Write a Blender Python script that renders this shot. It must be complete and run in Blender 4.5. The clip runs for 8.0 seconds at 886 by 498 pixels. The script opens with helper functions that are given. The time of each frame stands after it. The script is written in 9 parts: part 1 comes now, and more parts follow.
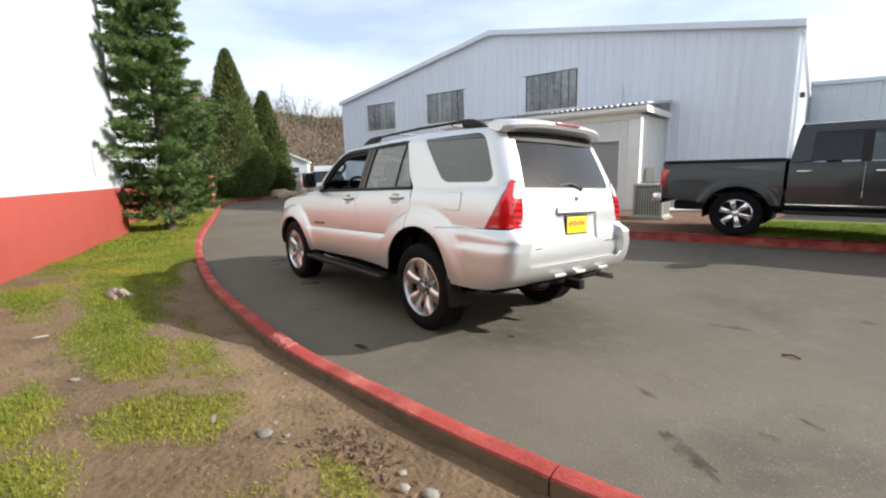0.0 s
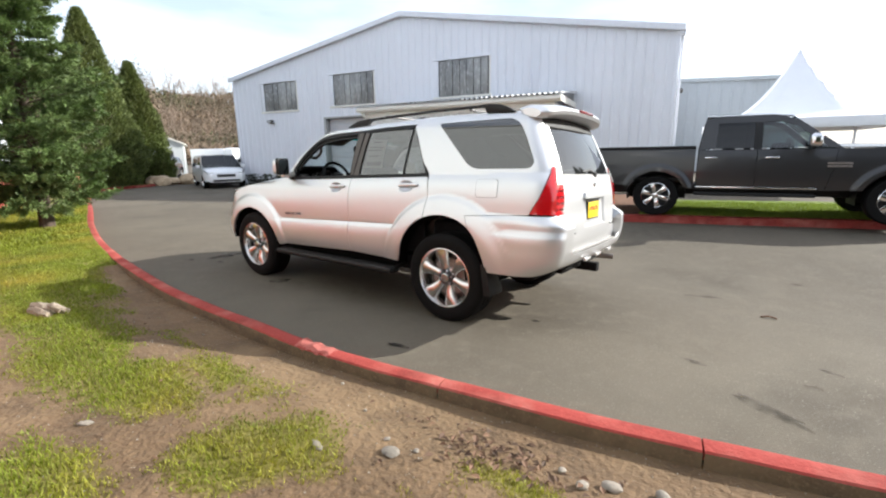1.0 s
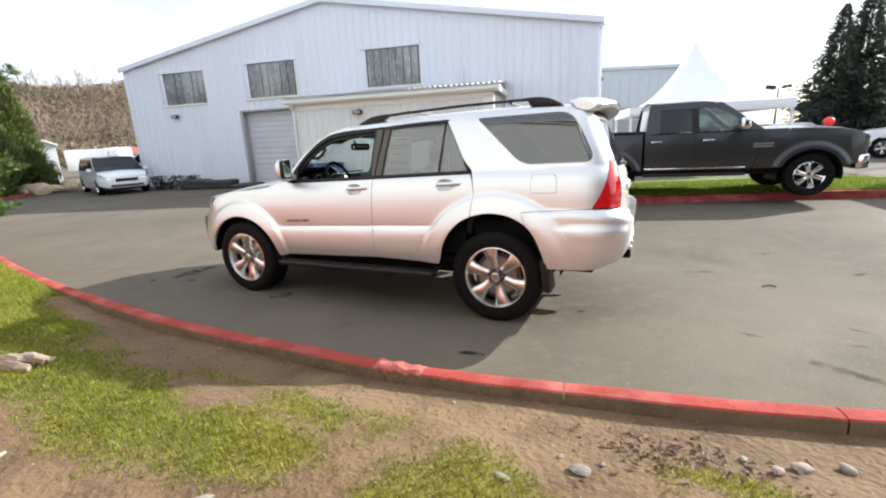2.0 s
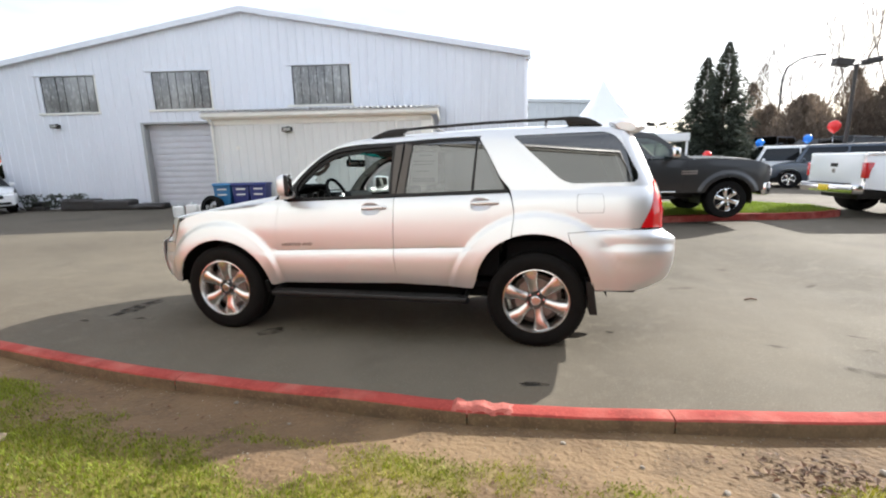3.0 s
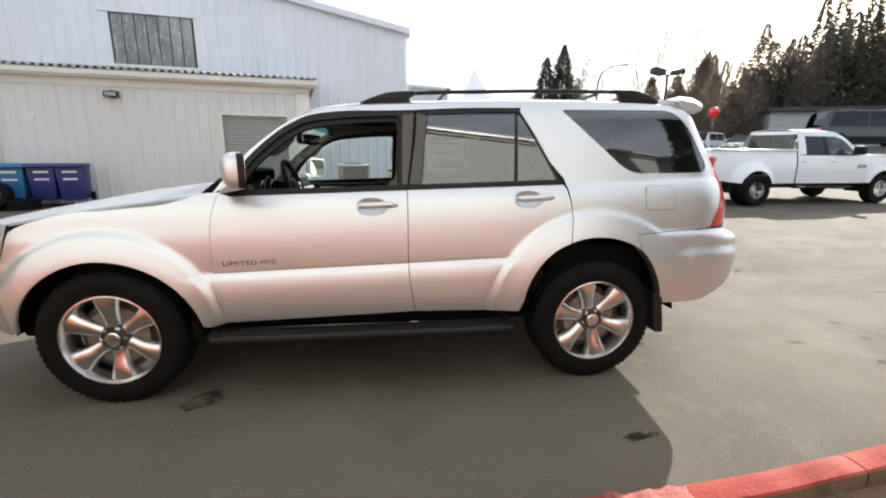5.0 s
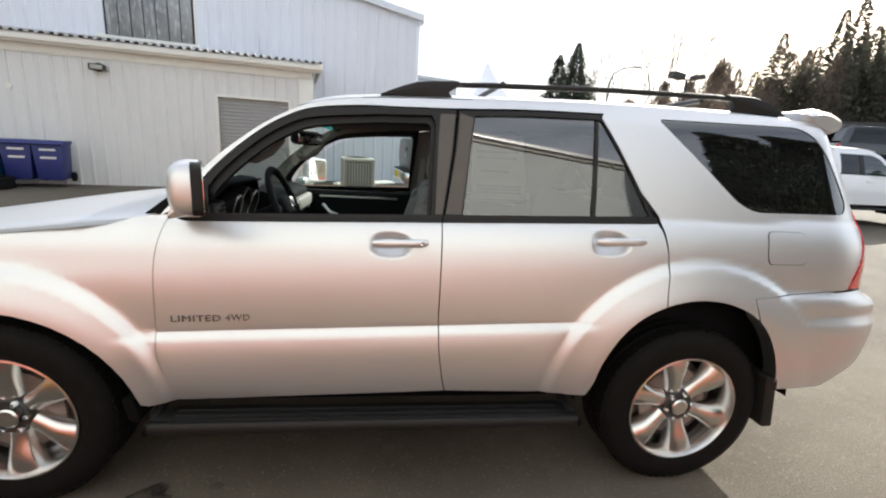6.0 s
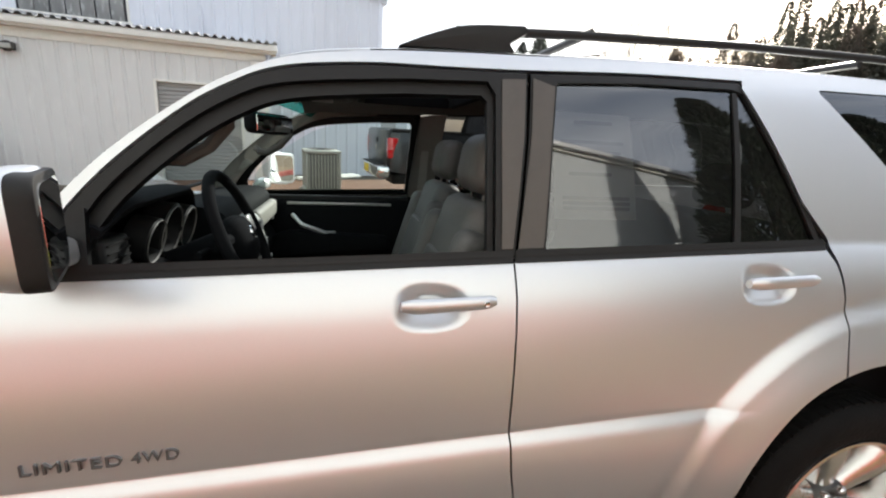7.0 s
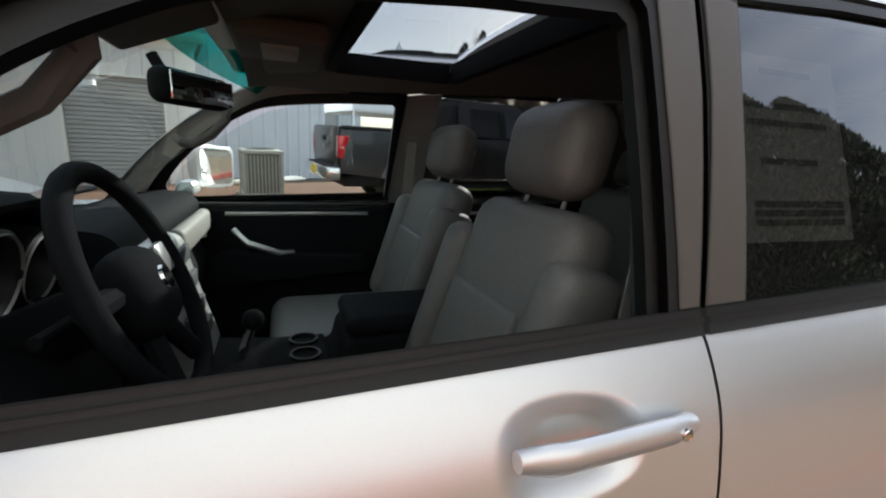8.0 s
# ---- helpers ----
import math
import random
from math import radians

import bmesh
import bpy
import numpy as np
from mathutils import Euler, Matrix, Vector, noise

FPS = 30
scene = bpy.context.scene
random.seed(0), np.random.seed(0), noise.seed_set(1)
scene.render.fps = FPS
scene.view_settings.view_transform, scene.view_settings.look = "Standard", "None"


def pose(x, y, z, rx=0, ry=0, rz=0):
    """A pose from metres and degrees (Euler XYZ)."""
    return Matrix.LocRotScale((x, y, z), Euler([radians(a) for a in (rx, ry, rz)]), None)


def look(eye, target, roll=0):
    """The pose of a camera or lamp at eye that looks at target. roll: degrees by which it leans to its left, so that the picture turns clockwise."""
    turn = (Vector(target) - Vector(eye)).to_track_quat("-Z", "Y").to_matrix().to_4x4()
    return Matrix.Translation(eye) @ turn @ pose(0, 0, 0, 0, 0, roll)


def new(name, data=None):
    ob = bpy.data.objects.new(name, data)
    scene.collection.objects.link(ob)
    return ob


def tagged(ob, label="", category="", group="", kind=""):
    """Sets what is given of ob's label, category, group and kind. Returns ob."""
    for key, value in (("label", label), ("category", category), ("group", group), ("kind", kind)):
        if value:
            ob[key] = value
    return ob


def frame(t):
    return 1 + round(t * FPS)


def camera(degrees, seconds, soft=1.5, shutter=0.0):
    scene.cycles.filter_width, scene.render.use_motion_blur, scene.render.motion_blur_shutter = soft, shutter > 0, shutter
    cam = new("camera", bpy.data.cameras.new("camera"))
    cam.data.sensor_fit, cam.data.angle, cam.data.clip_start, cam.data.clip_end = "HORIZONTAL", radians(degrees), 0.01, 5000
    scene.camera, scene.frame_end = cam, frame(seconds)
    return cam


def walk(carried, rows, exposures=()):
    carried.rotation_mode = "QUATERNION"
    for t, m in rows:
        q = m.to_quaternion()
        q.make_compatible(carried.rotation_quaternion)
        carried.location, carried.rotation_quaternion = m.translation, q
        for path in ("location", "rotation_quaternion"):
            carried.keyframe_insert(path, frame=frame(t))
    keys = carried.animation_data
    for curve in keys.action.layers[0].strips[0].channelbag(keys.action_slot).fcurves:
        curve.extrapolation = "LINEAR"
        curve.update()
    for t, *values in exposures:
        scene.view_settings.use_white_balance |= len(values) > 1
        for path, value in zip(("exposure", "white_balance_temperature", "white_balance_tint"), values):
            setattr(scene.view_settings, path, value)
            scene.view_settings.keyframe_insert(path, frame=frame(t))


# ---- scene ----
EXPO = [(0.0, 0.76, 6150, 9), (0.5, 0.90, 6200, 9), (1.0, 1.04, 6200, 9), (2.5, 1.21, 6250, 9), (4.0, 1.14, 6400, 9), (5.5, 1.04, 6450, 9), (6.5, 1.10, 6450, 9), (7.0, 1.11, 6450, 9), (7.5, 1.10, 6450, 10), (8.0, 0.98, 6300, 10)]
cam = camera(89.6, 8.0, soft=2.1)
PATH = [
    (0, (4.453, -3.188, 1.392), (2.939, -1.927, 1.046), -1.3),
    (0.5, (4.017, -3.554, 1.394), (2.734, -2.064, 1.028), 0.3),
    (1, (3.538, -3.864, 1.426), (2.39, -2.281, 1.005), -1.0),
    (1.2, (3.335, -3.971, 1.445), (2.249, -2.352, 0.996), -0.6),
    (2.3, (2.156, -4.328, 1.531), (1.423, -2.525, 1.069), -3.2),
    (2.5, (1.938, -4.339, 1.534), (1.249, -2.512, 1.1), -2.5),
    (3, (1.402, -4.34, 1.494), (0.987, -2.423, 1.103), -1.3),
    (3.5, (0.914, -4.207, 1.47), (0.687, -2.264, 1.055), -1.3),
    (4, (0.54, -4.017, 1.438), (0.476, -2.057, 1.042), -0.1),
    (4.2, (0.421, -3.92, 1.438), (0.49, -1.971, 0.996), 0.6),
    (5.3, (0.045, -3.15, 1.471), (0.37, -1.232, 1.008), 1.0),
    (5.5, (0.026, -2.985, 1.489), (0.405, -1.09, 0.972), 1.6),
    (6, (0.0, -2.568, 1.53), (0.27, -0.646, 1.048), 3.8),
    (6.5, (-0.103, -2.168, 1.503), (0.25, -0.264, 1.005), 4.2),
    (7, (-0.161, -1.77, 1.496), (0.273, 0.113, 0.982), 3.4),
    (7.5, (-0.179, -1.401, 1.427), (0.215, 0.483, 0.89), 5.0),
    (8, (-0.244, -1.175, 1.417), (0.425, 0.644, 0.924), 3.4),
]
walk(cam, [(t, look(eye, target, roll)) for t, eye, target, roll in PATH], exposures=EXPO)


# ---- world and sun ----
SUN = Vector((1.43, 1.38, 1.0)).normalized()
world = bpy.data.worlds.new("sky")
scene.world = world
world.use_nodes = True
wn, wl = world.node_tree.nodes, world.node_tree.links
wn.clear()
sky = wn.new("ShaderNodeTexSky")
sky.sky_type, sky.sun_disc = "NISHITA", False
sky.sun_elevation, sky.sun_rotation = radians(25), radians(50)
sky.air_density, sky.dust_density, sky.ozone_density = 1.0, 2.2, 1.0
tc = wn.new("ShaderNodeTexCoord")
mp = wn.new("ShaderNodeMapping")
mp.inputs["Scale"].default_value = (1.2, 1.2, 4.5)
cl = wn.new("ShaderNodeTexNoise")
cl.inputs["Scale"].default_value, cl.inputs["Detail"].default_value = 1.6, 7
ramp = wn.new("ShaderNodeValToRGB")
ramp.color_ramp.elements[0].position, ramp.color_ramp.elements[1].position = 0.36, 0.68
ramp.color_ramp.elements[0].color = (0.28, 0.28, 0.28, 1)
ramp.color_ramp.elements[1].color = (0.8, 0.8, 0.8, 1)
mixc = wn.new("ShaderNodeMix")
mixc.data_type = "RGBA"
mixc.inputs["B"].default_value = (7.0, 7.2, 7.6, 1)
bgd, wout = wn.new("ShaderNodeBackground"), wn.new("ShaderNodeOutputWorld")
bgd.inputs["Strength"].default_value = 0.12
wl.new(tc.outputs["Generated"], mp.inputs["Vector"])
wl.new(mp.outputs["Vector"], cl.inputs["Vector"])
wl.new(cl.outputs["Fac"], ramp.inputs["Fac"])
wl.new(ramp.outputs["Color"], mixc.inputs["Factor"])
wl.new(sky.outputs["Color"], mixc.inputs["A"])
wl.new(mixc.outputs["Result"], bgd.inputs["Color"])
wl.new(bgd.outputs["Background"], wout.inputs["Surface"])
sun_lamp = new("sun", bpy.data.lights.new("sun", "SUN"))
sun_lamp.data.energy, sun_lamp.data.angle, sun_lamp.data.color = 4.5, radians(0.6), (1.0, 0.95, 0.87)
sun_lamp.matrix_world = look(SUN * 40, (0, 0, 0))


# ---- materials ----
def mat(name, col, rough=0.6, metal=0.0, var=0.15, scale=6.0, bump=0.0, bscale=60.0, col2=None, mask=(0.4, 0.6), mscale=2.0,
        coat=0.0, spec=0.5, island=0.0, objrand=0.0, stretch=(1, 1, 1), trans=0.0, emit=None, rvar=0.0, sub=0.0, thin=0.0):
    """A principled surface: base colour with two scales of variation, an optional second colour in patches, and fine relief."""
    m = bpy.data.materials.new(name)
    m.use_nodes = True
    n, l = m.node_tree.nodes, m.node_tree.links
    b = n["Principled BSDF"]
    b.inputs["Roughness"].default_value, b.inputs["Metallic"].default_value = rough, metal
    b.inputs["Coat Weight"].default_value, b.inputs["Coat Roughness"].default_value = coat, 0.06
    b.inputs["Specular IOR Level"].default_value = spec
    b.inputs["Transmission Weight"].default_value = trans
    geo = n.new("ShaderNodeNewGeometry")
    mapn = n.new("ShaderNodeMapping")
    mapn.inputs["Scale"].default_value = stretch
    l.new(geo.outputs["Position"], mapn.inputs["Vector"])

    def noise_tex(s, d):
        t = n.new("ShaderNodeTexNoise")
        t.inputs["Scale"].default_value, t.inputs["Detail"].default_value = s, d
        l.new(mapn.outputs["Vector"], t.inputs["Vector"])
        return t

    def mixed(a, fac, bcol):
        x = n.new("ShaderNodeMix")
        x.data_type = "RGBA"
        if isinstance(a, tuple):
            x.inputs["A"].default_value = (*a, 1)
        else:
            l.new(a, x.inputs["A"])
        l.new(fac, x.inputs["Factor"])
        x.inputs["B"].default_value = (*bcol, 1)
        return x.outputs["Result"]

    def ramped(src, lo, hi):
        r = n.new("ShaderNodeMapRange")
        r.inputs["From Min"].default_value, r.inputs["From Max"].default_value = lo, hi
        l.new(src, r.inputs["Value"])
        return r.outputs["Result"]

    c = tuple(col)
    out = c
    if col2 is not None:
        out = mixed(out, ramped(noise_tex(mscale, 5).outputs["Fac"], *mask), tuple(col2))
    if var > 0:
        out = mixed(out, ramped(noise_tex(scale, 6).outputs["Fac"], 0.45, 0.75), tuple(v * (1 - var) for v in c))
        out = mixed(out, ramped(noise_tex(scale * 9, 3).outputs["Fac"], 0.52, 0.8), tuple(min(1, v * (1 + var * 0.8)) for v in c))
    if island or objrand:
        hsv = n.new("ShaderNodeHueSaturation")
        src = geo.outputs["Random Per Island"]
        if objrand:
            src = n.new("ShaderNodeObjectInfo").outputs["Random"]
        r = n.new("ShaderNodeMapRange")
        k = island or objrand
        r.inputs["To Min"].default_value, r.inputs["To Max"].default_value = 1 - k, 1 + k
        l.new(src, r.inputs["Value"])
        l.new(r.outputs["Result"], hsv.inputs["Value"])
        if isinstance(out, tuple):
            hsv.inputs["Color"].default_value = (*out, 1)
        else:
            l.new(out, hsv.inputs["Color"])
        out = hsv.outputs["Color"]
    if isinstance(out, tuple):
        b.inputs["Base Color"].default_value = (*out, 1)
    else:
        l.new(out, b.inputs["Base Color"])
    if rvar:
        r = n.new("ShaderNodeMapRange")
        r.inputs["To Min"].default_value, r.inputs["To Max"].default_value = rough - rvar, rough + rvar
        l.new(noise_tex(scale * 3, 4).outputs["Fac"], r.inputs["Value"])
        l.new(r.outputs["Result"], b.inputs["Roughness"])
    if bump:
        bp = n.new("ShaderNodeBump")
        bp.inputs["Strength"].default_value, bp.inputs["Distance"].default_value = 1.0, bump
        l.new(noise_tex(bscale, 4).outputs["Fac"], bp.inputs["Height"])
        l.new(bp.outputs["Normal"], b.inputs["Normal"])
    if sub:
        b.inputs["Subsurface Weight"].default_value = sub
    if thin:
        tl, mx, mo = n.new("ShaderNodeBsdfTranslucent"), n.new("ShaderNodeMixShader"), n["Material Output"]
        if isinstance(out, tuple):
            tl.inputs["Color"].default_value = (*out, 1)
        else:
            l.new(out, tl.inputs["Color"])
        mx.inputs["Fac"].default_value = thin
        l.new(b.outputs["BSDF"], mx.inputs[1])
        l.new(tl.outputs["BSDF"], mx.inputs[2])
        l.new(mx.outputs["Shader"], mo.inputs["Surface"])
    if emit:
        b.inputs["Emission Color"].default_value, b.inputs["Emission Strength"].default_value = (*emit[0], 1), emit[1]
    return m


def glass(name, tint, gloss=1.45, rough=0.0, cover=0.0, dust=(0.5, 0.5, 0.5)):
    """A thin pane: tinted see-through, mirror gloss by Fresnel, and a share of dull film."""
    m = bpy.data.materials.new(name)
    m.use_nodes = True
    n, l = m.node_tree.nodes, m.node_tree.links
    n.clear()
    out, tr, gl, mx, fr = (n.new("ShaderNode" + k) for k in ("OutputMaterial", "BsdfTransparent", "BsdfGlossy", "MixShader", "LayerWeight"))
    tr.inputs["Color"].default_value = (*tint, 1)
    gl.inputs["Roughness"].default_value = rough
    gl.inputs["Color"].default_value = (0.95, 0.95, 0.95, 1)
    fr.inputs["Blend"].default_value = 0.5
    pw, ma = n.new("ShaderNodeMath"), n.new("ShaderNodeMath")
    pw.operation, ma.operation = "POWER", "MULTIPLY_ADD"
    f0 = ((gloss - 1) / (gloss + 1)) ** 2 * 1.7
    pw.inputs[1].default_value, ma.inputs[1].default_value, ma.inputs[2].default_value = 4.5, 1 - f0, f0
    l.new(fr.outputs["Facing"], pw.inputs[0])
    l.new(pw.outputs[0], ma.inputs[0])
    base = tr
    if cover:
        df, m2 = n.new("ShaderNodeBsdfDiffuse"), n.new("ShaderNodeMixShader")
        df.inputs["Color"].default_value = (*dust, 1)
        m2.inputs["Fac"].default_value = cover
        l.new(tr.outputs[0], m2.inputs[1])
        l.new(df.outputs[0], m2.inputs[2])
        base = m2
    l.new(ma.outputs[0], mx.inputs["Fac"])
    l.new(base.outputs[0], mx.inputs[1])
    l.new(gl.outputs[0], mx.inputs[2])
    l.new(mx.outputs[0], out.inputs["Surface"])
    return m


M_ASPHALT = mat("asphalt", (0.112, 0.095, 0.072), 0.88, var=0.28, scale=0.7, spec=0.25, bump=0.0045, bscale=140, col2=(0.146, 0.126, 0.096), mask=(0.42, 0.66), mscale=0.35, rvar=0.1)
an, al = M_ASPHALT.node_tree.nodes, M_ASPHALT.node_tree.links
a_tex, a_map, a_mix, a_geo = (an.new("ShaderNode" + k) for k in ("TexNoise", "MapRange", "Mix", "NewGeometry"))
a_tex.inputs["Scale"].default_value, a_tex.inputs["Detail"].default_value = 85, 3
a_map.inputs["From Min"].default_value, a_map.inputs["From Max"].default_value, a_map.inputs["To Max"].default_value = 0.6, 0.72, 0.55
a_mix.data_type = "RGBA"
a_mix.inputs["B"].default_value = (0.3, 0.275, 0.235, 1)
al.new(a_geo.outputs["Position"], a_tex.inputs["Vector"])
al.new(a_tex.outputs["Fac"], a_map.inputs["Value"])
al.new(a_map.outputs["Result"], a_mix.inputs["Factor"])
al.new(an["Principled BSDF"].inputs["Base Color"].links[0].from_socket, a_mix.inputs["A"])
al.new(a_mix.outputs["Result"], an["Principled BSDF"].inputs["Base Color"])
M_STAIN = mat("oil stain", (0.03, 0.027, 0.024), 0.9, spec=0.1, var=0.2, scale=14, bump=0.002, bscale=150)
sn, sl = M_STAIN.node_tree.nodes, M_STAIN.node_tree.links
st_tex, st_map, st_geo = sn.new("ShaderNodeTexNoise"), sn.new("ShaderNodeMapRange"), sn.new("ShaderNodeNewGeometry")
st_tex.inputs["Scale"].default_value, st_tex.inputs["Detail"].default_value = 9, 6
st_map.inputs["From Min"].default_value, st_map.inputs["From Max"].default_value, st_map.inputs["To Max"].default_value = 0.36, 0.62, 0.8
sl.new(st_geo.outputs["Position"], st_tex.inputs["Vector"])
sl.new(st_tex.outputs["Fac"], st_map.inputs["Value"])
sl.new(st_map.outputs["Result"], sn["Principled BSDF"].inputs["Alpha"])
M_STAINFAINT = M_STAIN.copy()
M_STAINFAINT.name = "faint stain"
for nd in M_STAINFAINT.node_tree.nodes:
    if nd.bl_idname == "ShaderNodeMapRange" and abs(nd.inputs["To Max"].default_value - 0.8) < 1e-4:
        nd.inputs["To Max"].default_value = 0.4
M_SOIL = mat("soil", (0.13, 0.08, 0.04), 0.95, var=0.4, scale=4, bump=0.02, bscale=26, col2=(0.172, 0.112, 0.058), mask=(0.47, 0.62), mscale=1.1)
M_BADGE = mat("dark badge metal", (0.16, 0.16, 0.16), 0.4, 0.6, var=0.05)
M_GRASS = mat("grass", (0.17, 0.21, 0.012), 0.6, var=0.35, scale=2.2, col2=(0.29, 0.25, 0.03), mask=(0.46, 0.66), mscale=0.9, island=0.35, thin=0.3)
M_GRASS_DRY = mat("mown grass", (0.2, 0.27, 0.03), 0.7, var=0.35, scale=5, bump=0.03, bscale=40, thin=0.35)
M_KERB_RED = mat("red kerb paint", (0.3, 0.055, 0.045), 0.88, spec=0.15, var=0.35, scale=5, bump=0.005, bscale=50, col2=(0.41, 0.14, 0.11), mask=(0.46, 0.7), mscale=3.5)
M_KERB_RAW = mat("kerb concrete", (0.15, 0.11, 0.062), 0.9, var=0.35, scale=6, bump=0.006, bscale=45, col2=(0.09, 0.065, 0.04), mask=(0.45, 0.65), mscale=5)
M_CHIP = mat("broken concrete", (0.357, 0.098, 0.077), 0.85, var=0.3, scale=14, bump=0.01, bscale=40)
M_SIDING = mat("white metal siding", (0.73, 0.745, 0.795), 0.45, var=0.06, scale=0.8, bump=0.001, bscale=8, stretch=(1, 1, 0.25), rvar=0.08)
M_ANNEX = mat("cream metal siding", (0.7, 0.7, 0.67), 0.5, var=0.07, scale=1.0, bump=0.001, bscale=9, stretch=(1, 1, 0.3))
M_TRIM = mat("cream trim", (0.78, 0.76, 0.69), 0.5, var=0.08, scale=3)
M_ROOFMETAL = mat("roof metal", (0.5, 0.5, 0.5), 0.4, 0.5, var=0.12, scale=2)
M_ROLLDOOR = mat("roll-up door paint", (0.62, 0.615, 0.64), 0.5, var=0.08, scale=2)
M_GREYDOOR = mat("grey door paint", (0.36, 0.36, 0.35), 0.55, var=0.1, scale=3)
M_PANEL = mat("weathered panel", (0.36, 0.36, 0.35), 0.28, var=0.45, scale=1.6, col2=(0.15, 0.15, 0.15), mask=(0.4, 0.6), mscale=1.1, stretch=(1, 1, 0.35))
M_DARKGAP = mat("dark gap", (0.03, 0.03, 0.035), 0.6, var=0.1)
M_WALLWHITE = mat("white wall paint", (0.45, 0.475, 0.475), 0.7, var=0.05, scale=1.2, bump=0.002, bscale=50)
M_WALLRED = mat("red wall paint", (0.33, 0.06, 0.043), 0.65, var=0.12, scale=2.5, bump=0.003, bscale=40)
M_SILVER = mat("silver metallic paint", (0.68, 0.685, 0.69), 0.4, 0.8, var=0.03, scale=400, coat=0.3)
M_BLACKTRIM = mat("black plastic trim", (0.013, 0.0125, 0.012), 0.55, spec=0.28, var=0.2, scale=12)
M_FRAME = mat("window frame paint", (0.015, 0.014, 0.0135), 0.45, spec=0.24, var=0.1, scale=20)
M_PILLAR = mat("pillar film", (0.085, 0.075, 0.066), 0.4, spec=0.35, var=0.08, scale=20)
M_RUBBER = mat("tyre rubber", (0.006, 0.0058, 0.0056), 0.75, spec=0.14, var=0.3, scale=18, bump=0.002, bscale=90)
M_ALLOY = mat("polished alloy", (0.66, 0.65, 0.63), 0.26, 1.0, var=0.06, scale=20)
M_ALLOYDARK = mat("rim barrel", (0.07, 0.068, 0.065), 0.4, 0.8, var=0.15, scale=15)
M_CHROME = mat("chrome", (0.75, 0.75, 0.76), 0.08, 1.0, var=0.0)
M_IRON = mat("brake iron", (0.25, 0.22, 0.2), 0.45, 0.8, var=0.3, scale=20)
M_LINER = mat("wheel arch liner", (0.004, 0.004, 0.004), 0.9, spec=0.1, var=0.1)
M_REDLENS = mat("red lens", (0.55, 0.008, 0.012), 0.1, var=0.15, scale=30, coat=1.0, sub=0.15)
M_REDDARK = mat("dark red lens", (0.2, 0.006, 0.01), 0.12, var=0.1, scale=30, coat=1.0)
M_CLEARLENS = mat("clear lens", (0.72, 0.7, 0.68), 0.1, 0.3, var=0.1, scale=30, coat=1.0)
M_AMBER = mat("amber lens", (0.85, 0.22, 0.04), 0.15, var=0.1, scale=30, coat=1.0)
M_INTDARK = mat("dark interior plastic", (0.008, 0.0085, 0.0095), 0.8, spec=0.07, var=0.2, scale=30, bump=0.0006, bscale=400)
M_INTGREY = mat("grey interior plastic", (0.2, 0.19, 0.175), 0.6, var=0.1, scale=25)
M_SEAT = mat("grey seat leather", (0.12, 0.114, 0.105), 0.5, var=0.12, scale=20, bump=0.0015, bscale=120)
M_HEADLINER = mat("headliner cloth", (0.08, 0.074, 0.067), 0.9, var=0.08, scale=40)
M_PILLARTRIM = mat("taupe pillar plastic", (0.17, 0.16, 0.145), 0.65, var=0.08, scale=25)
M_SILVERTRIM = mat("silver interior trim", (0.5, 0.5, 0.48), 0.3, 0.7, var=0.05)
M_PAPER = mat("printed paper", (0.72, 0.72, 0.68), 0.8, var=0.03, scale=9)
M_INK = mat("grey ink", (0.2, 0.2, 0.2), 0.8, var=0.1)
M_YELLOW = mat("yellow plate", (0.85, 0.6, 0.02), 0.4, var=0.06, scale=20)
M_REDINK = mat("red ink", (0.6, 0.05, 0.03), 0.5, var=0.05)
M_TRUCK = mat("charcoal metallic paint", (0.011, 0.0105, 0.0115), 0.4, 0.0, var=0.05, scale=200, coat=0.5)
M_WHITEPAINT = mat("white car paint", (0.82, 0.83, 0.84), 0.3, 0.0, var=0.02, scale=3, coat=0.8)
M_BLUE = mat("blue bin plastic", (0.015, 0.025, 0.14), 0.45, var=0.15, scale=8)
M_BLUELIGHT = mat("light blue bin plastic", (0.02, 0.14, 0.3), 0.45, var=0.15, scale=8)
M_JUG = mat("milky plastic", (0.75, 0.75, 0.72), 0.4, var=0.06, scale=8)
M_TENT = mat("tent vinyl", (0.8, 0.81, 0.84), 0.45, var=0.04, scale=1.5)
M_ACBEIGE = mat("beige metal casing", (0.42, 0.41, 0.35), 0.5, var=0.1, scale=8)
M_ACFIN = mat("coil fins", (0.19, 0.19, 0.165), 0.6, 0.3, var=0.25, scale=10)
M_BARKCHIP = mat("bark mulch", (0.16, 0.08, 0.045), 0.95, var=0.4, scale=14, bump=0.03, bscale=35)
M_BARK = mat("bark", (0.09, 0.065, 0.048), 0.95, var=0.4, scale=8, bump=0.02, bscale=25, stretch=(1, 1, 0.3))
M_TWIG = mat("bare twigs", (0.26, 0.22, 0.185), 0.9, var=0.3, scale=0.2)
M_SPRUCE = mat("spruce needles", (0.09, 0.145, 0.034), 0.6, var=0.35, scale=1.5, col2=(0.12, 0.17, 0.05), mask=(0.45, 0.65), mscale=1.2, island=0.4, thin=0.12)
M_CEDAR = mat("cedar foliage", (0.11, 0.14, 0.034), 0.65, var=0.35, scale=1.2, col2=(0.1, 0.115, 0.03), mask=(0.45, 0.65), mscale=0.8, island=0.4, thin=0.3)
M_YEW = mat("dark cedar foliage", (0.03, 0.045, 0.018), 0.7, var=0.3, scale=1.2, island=0.4)
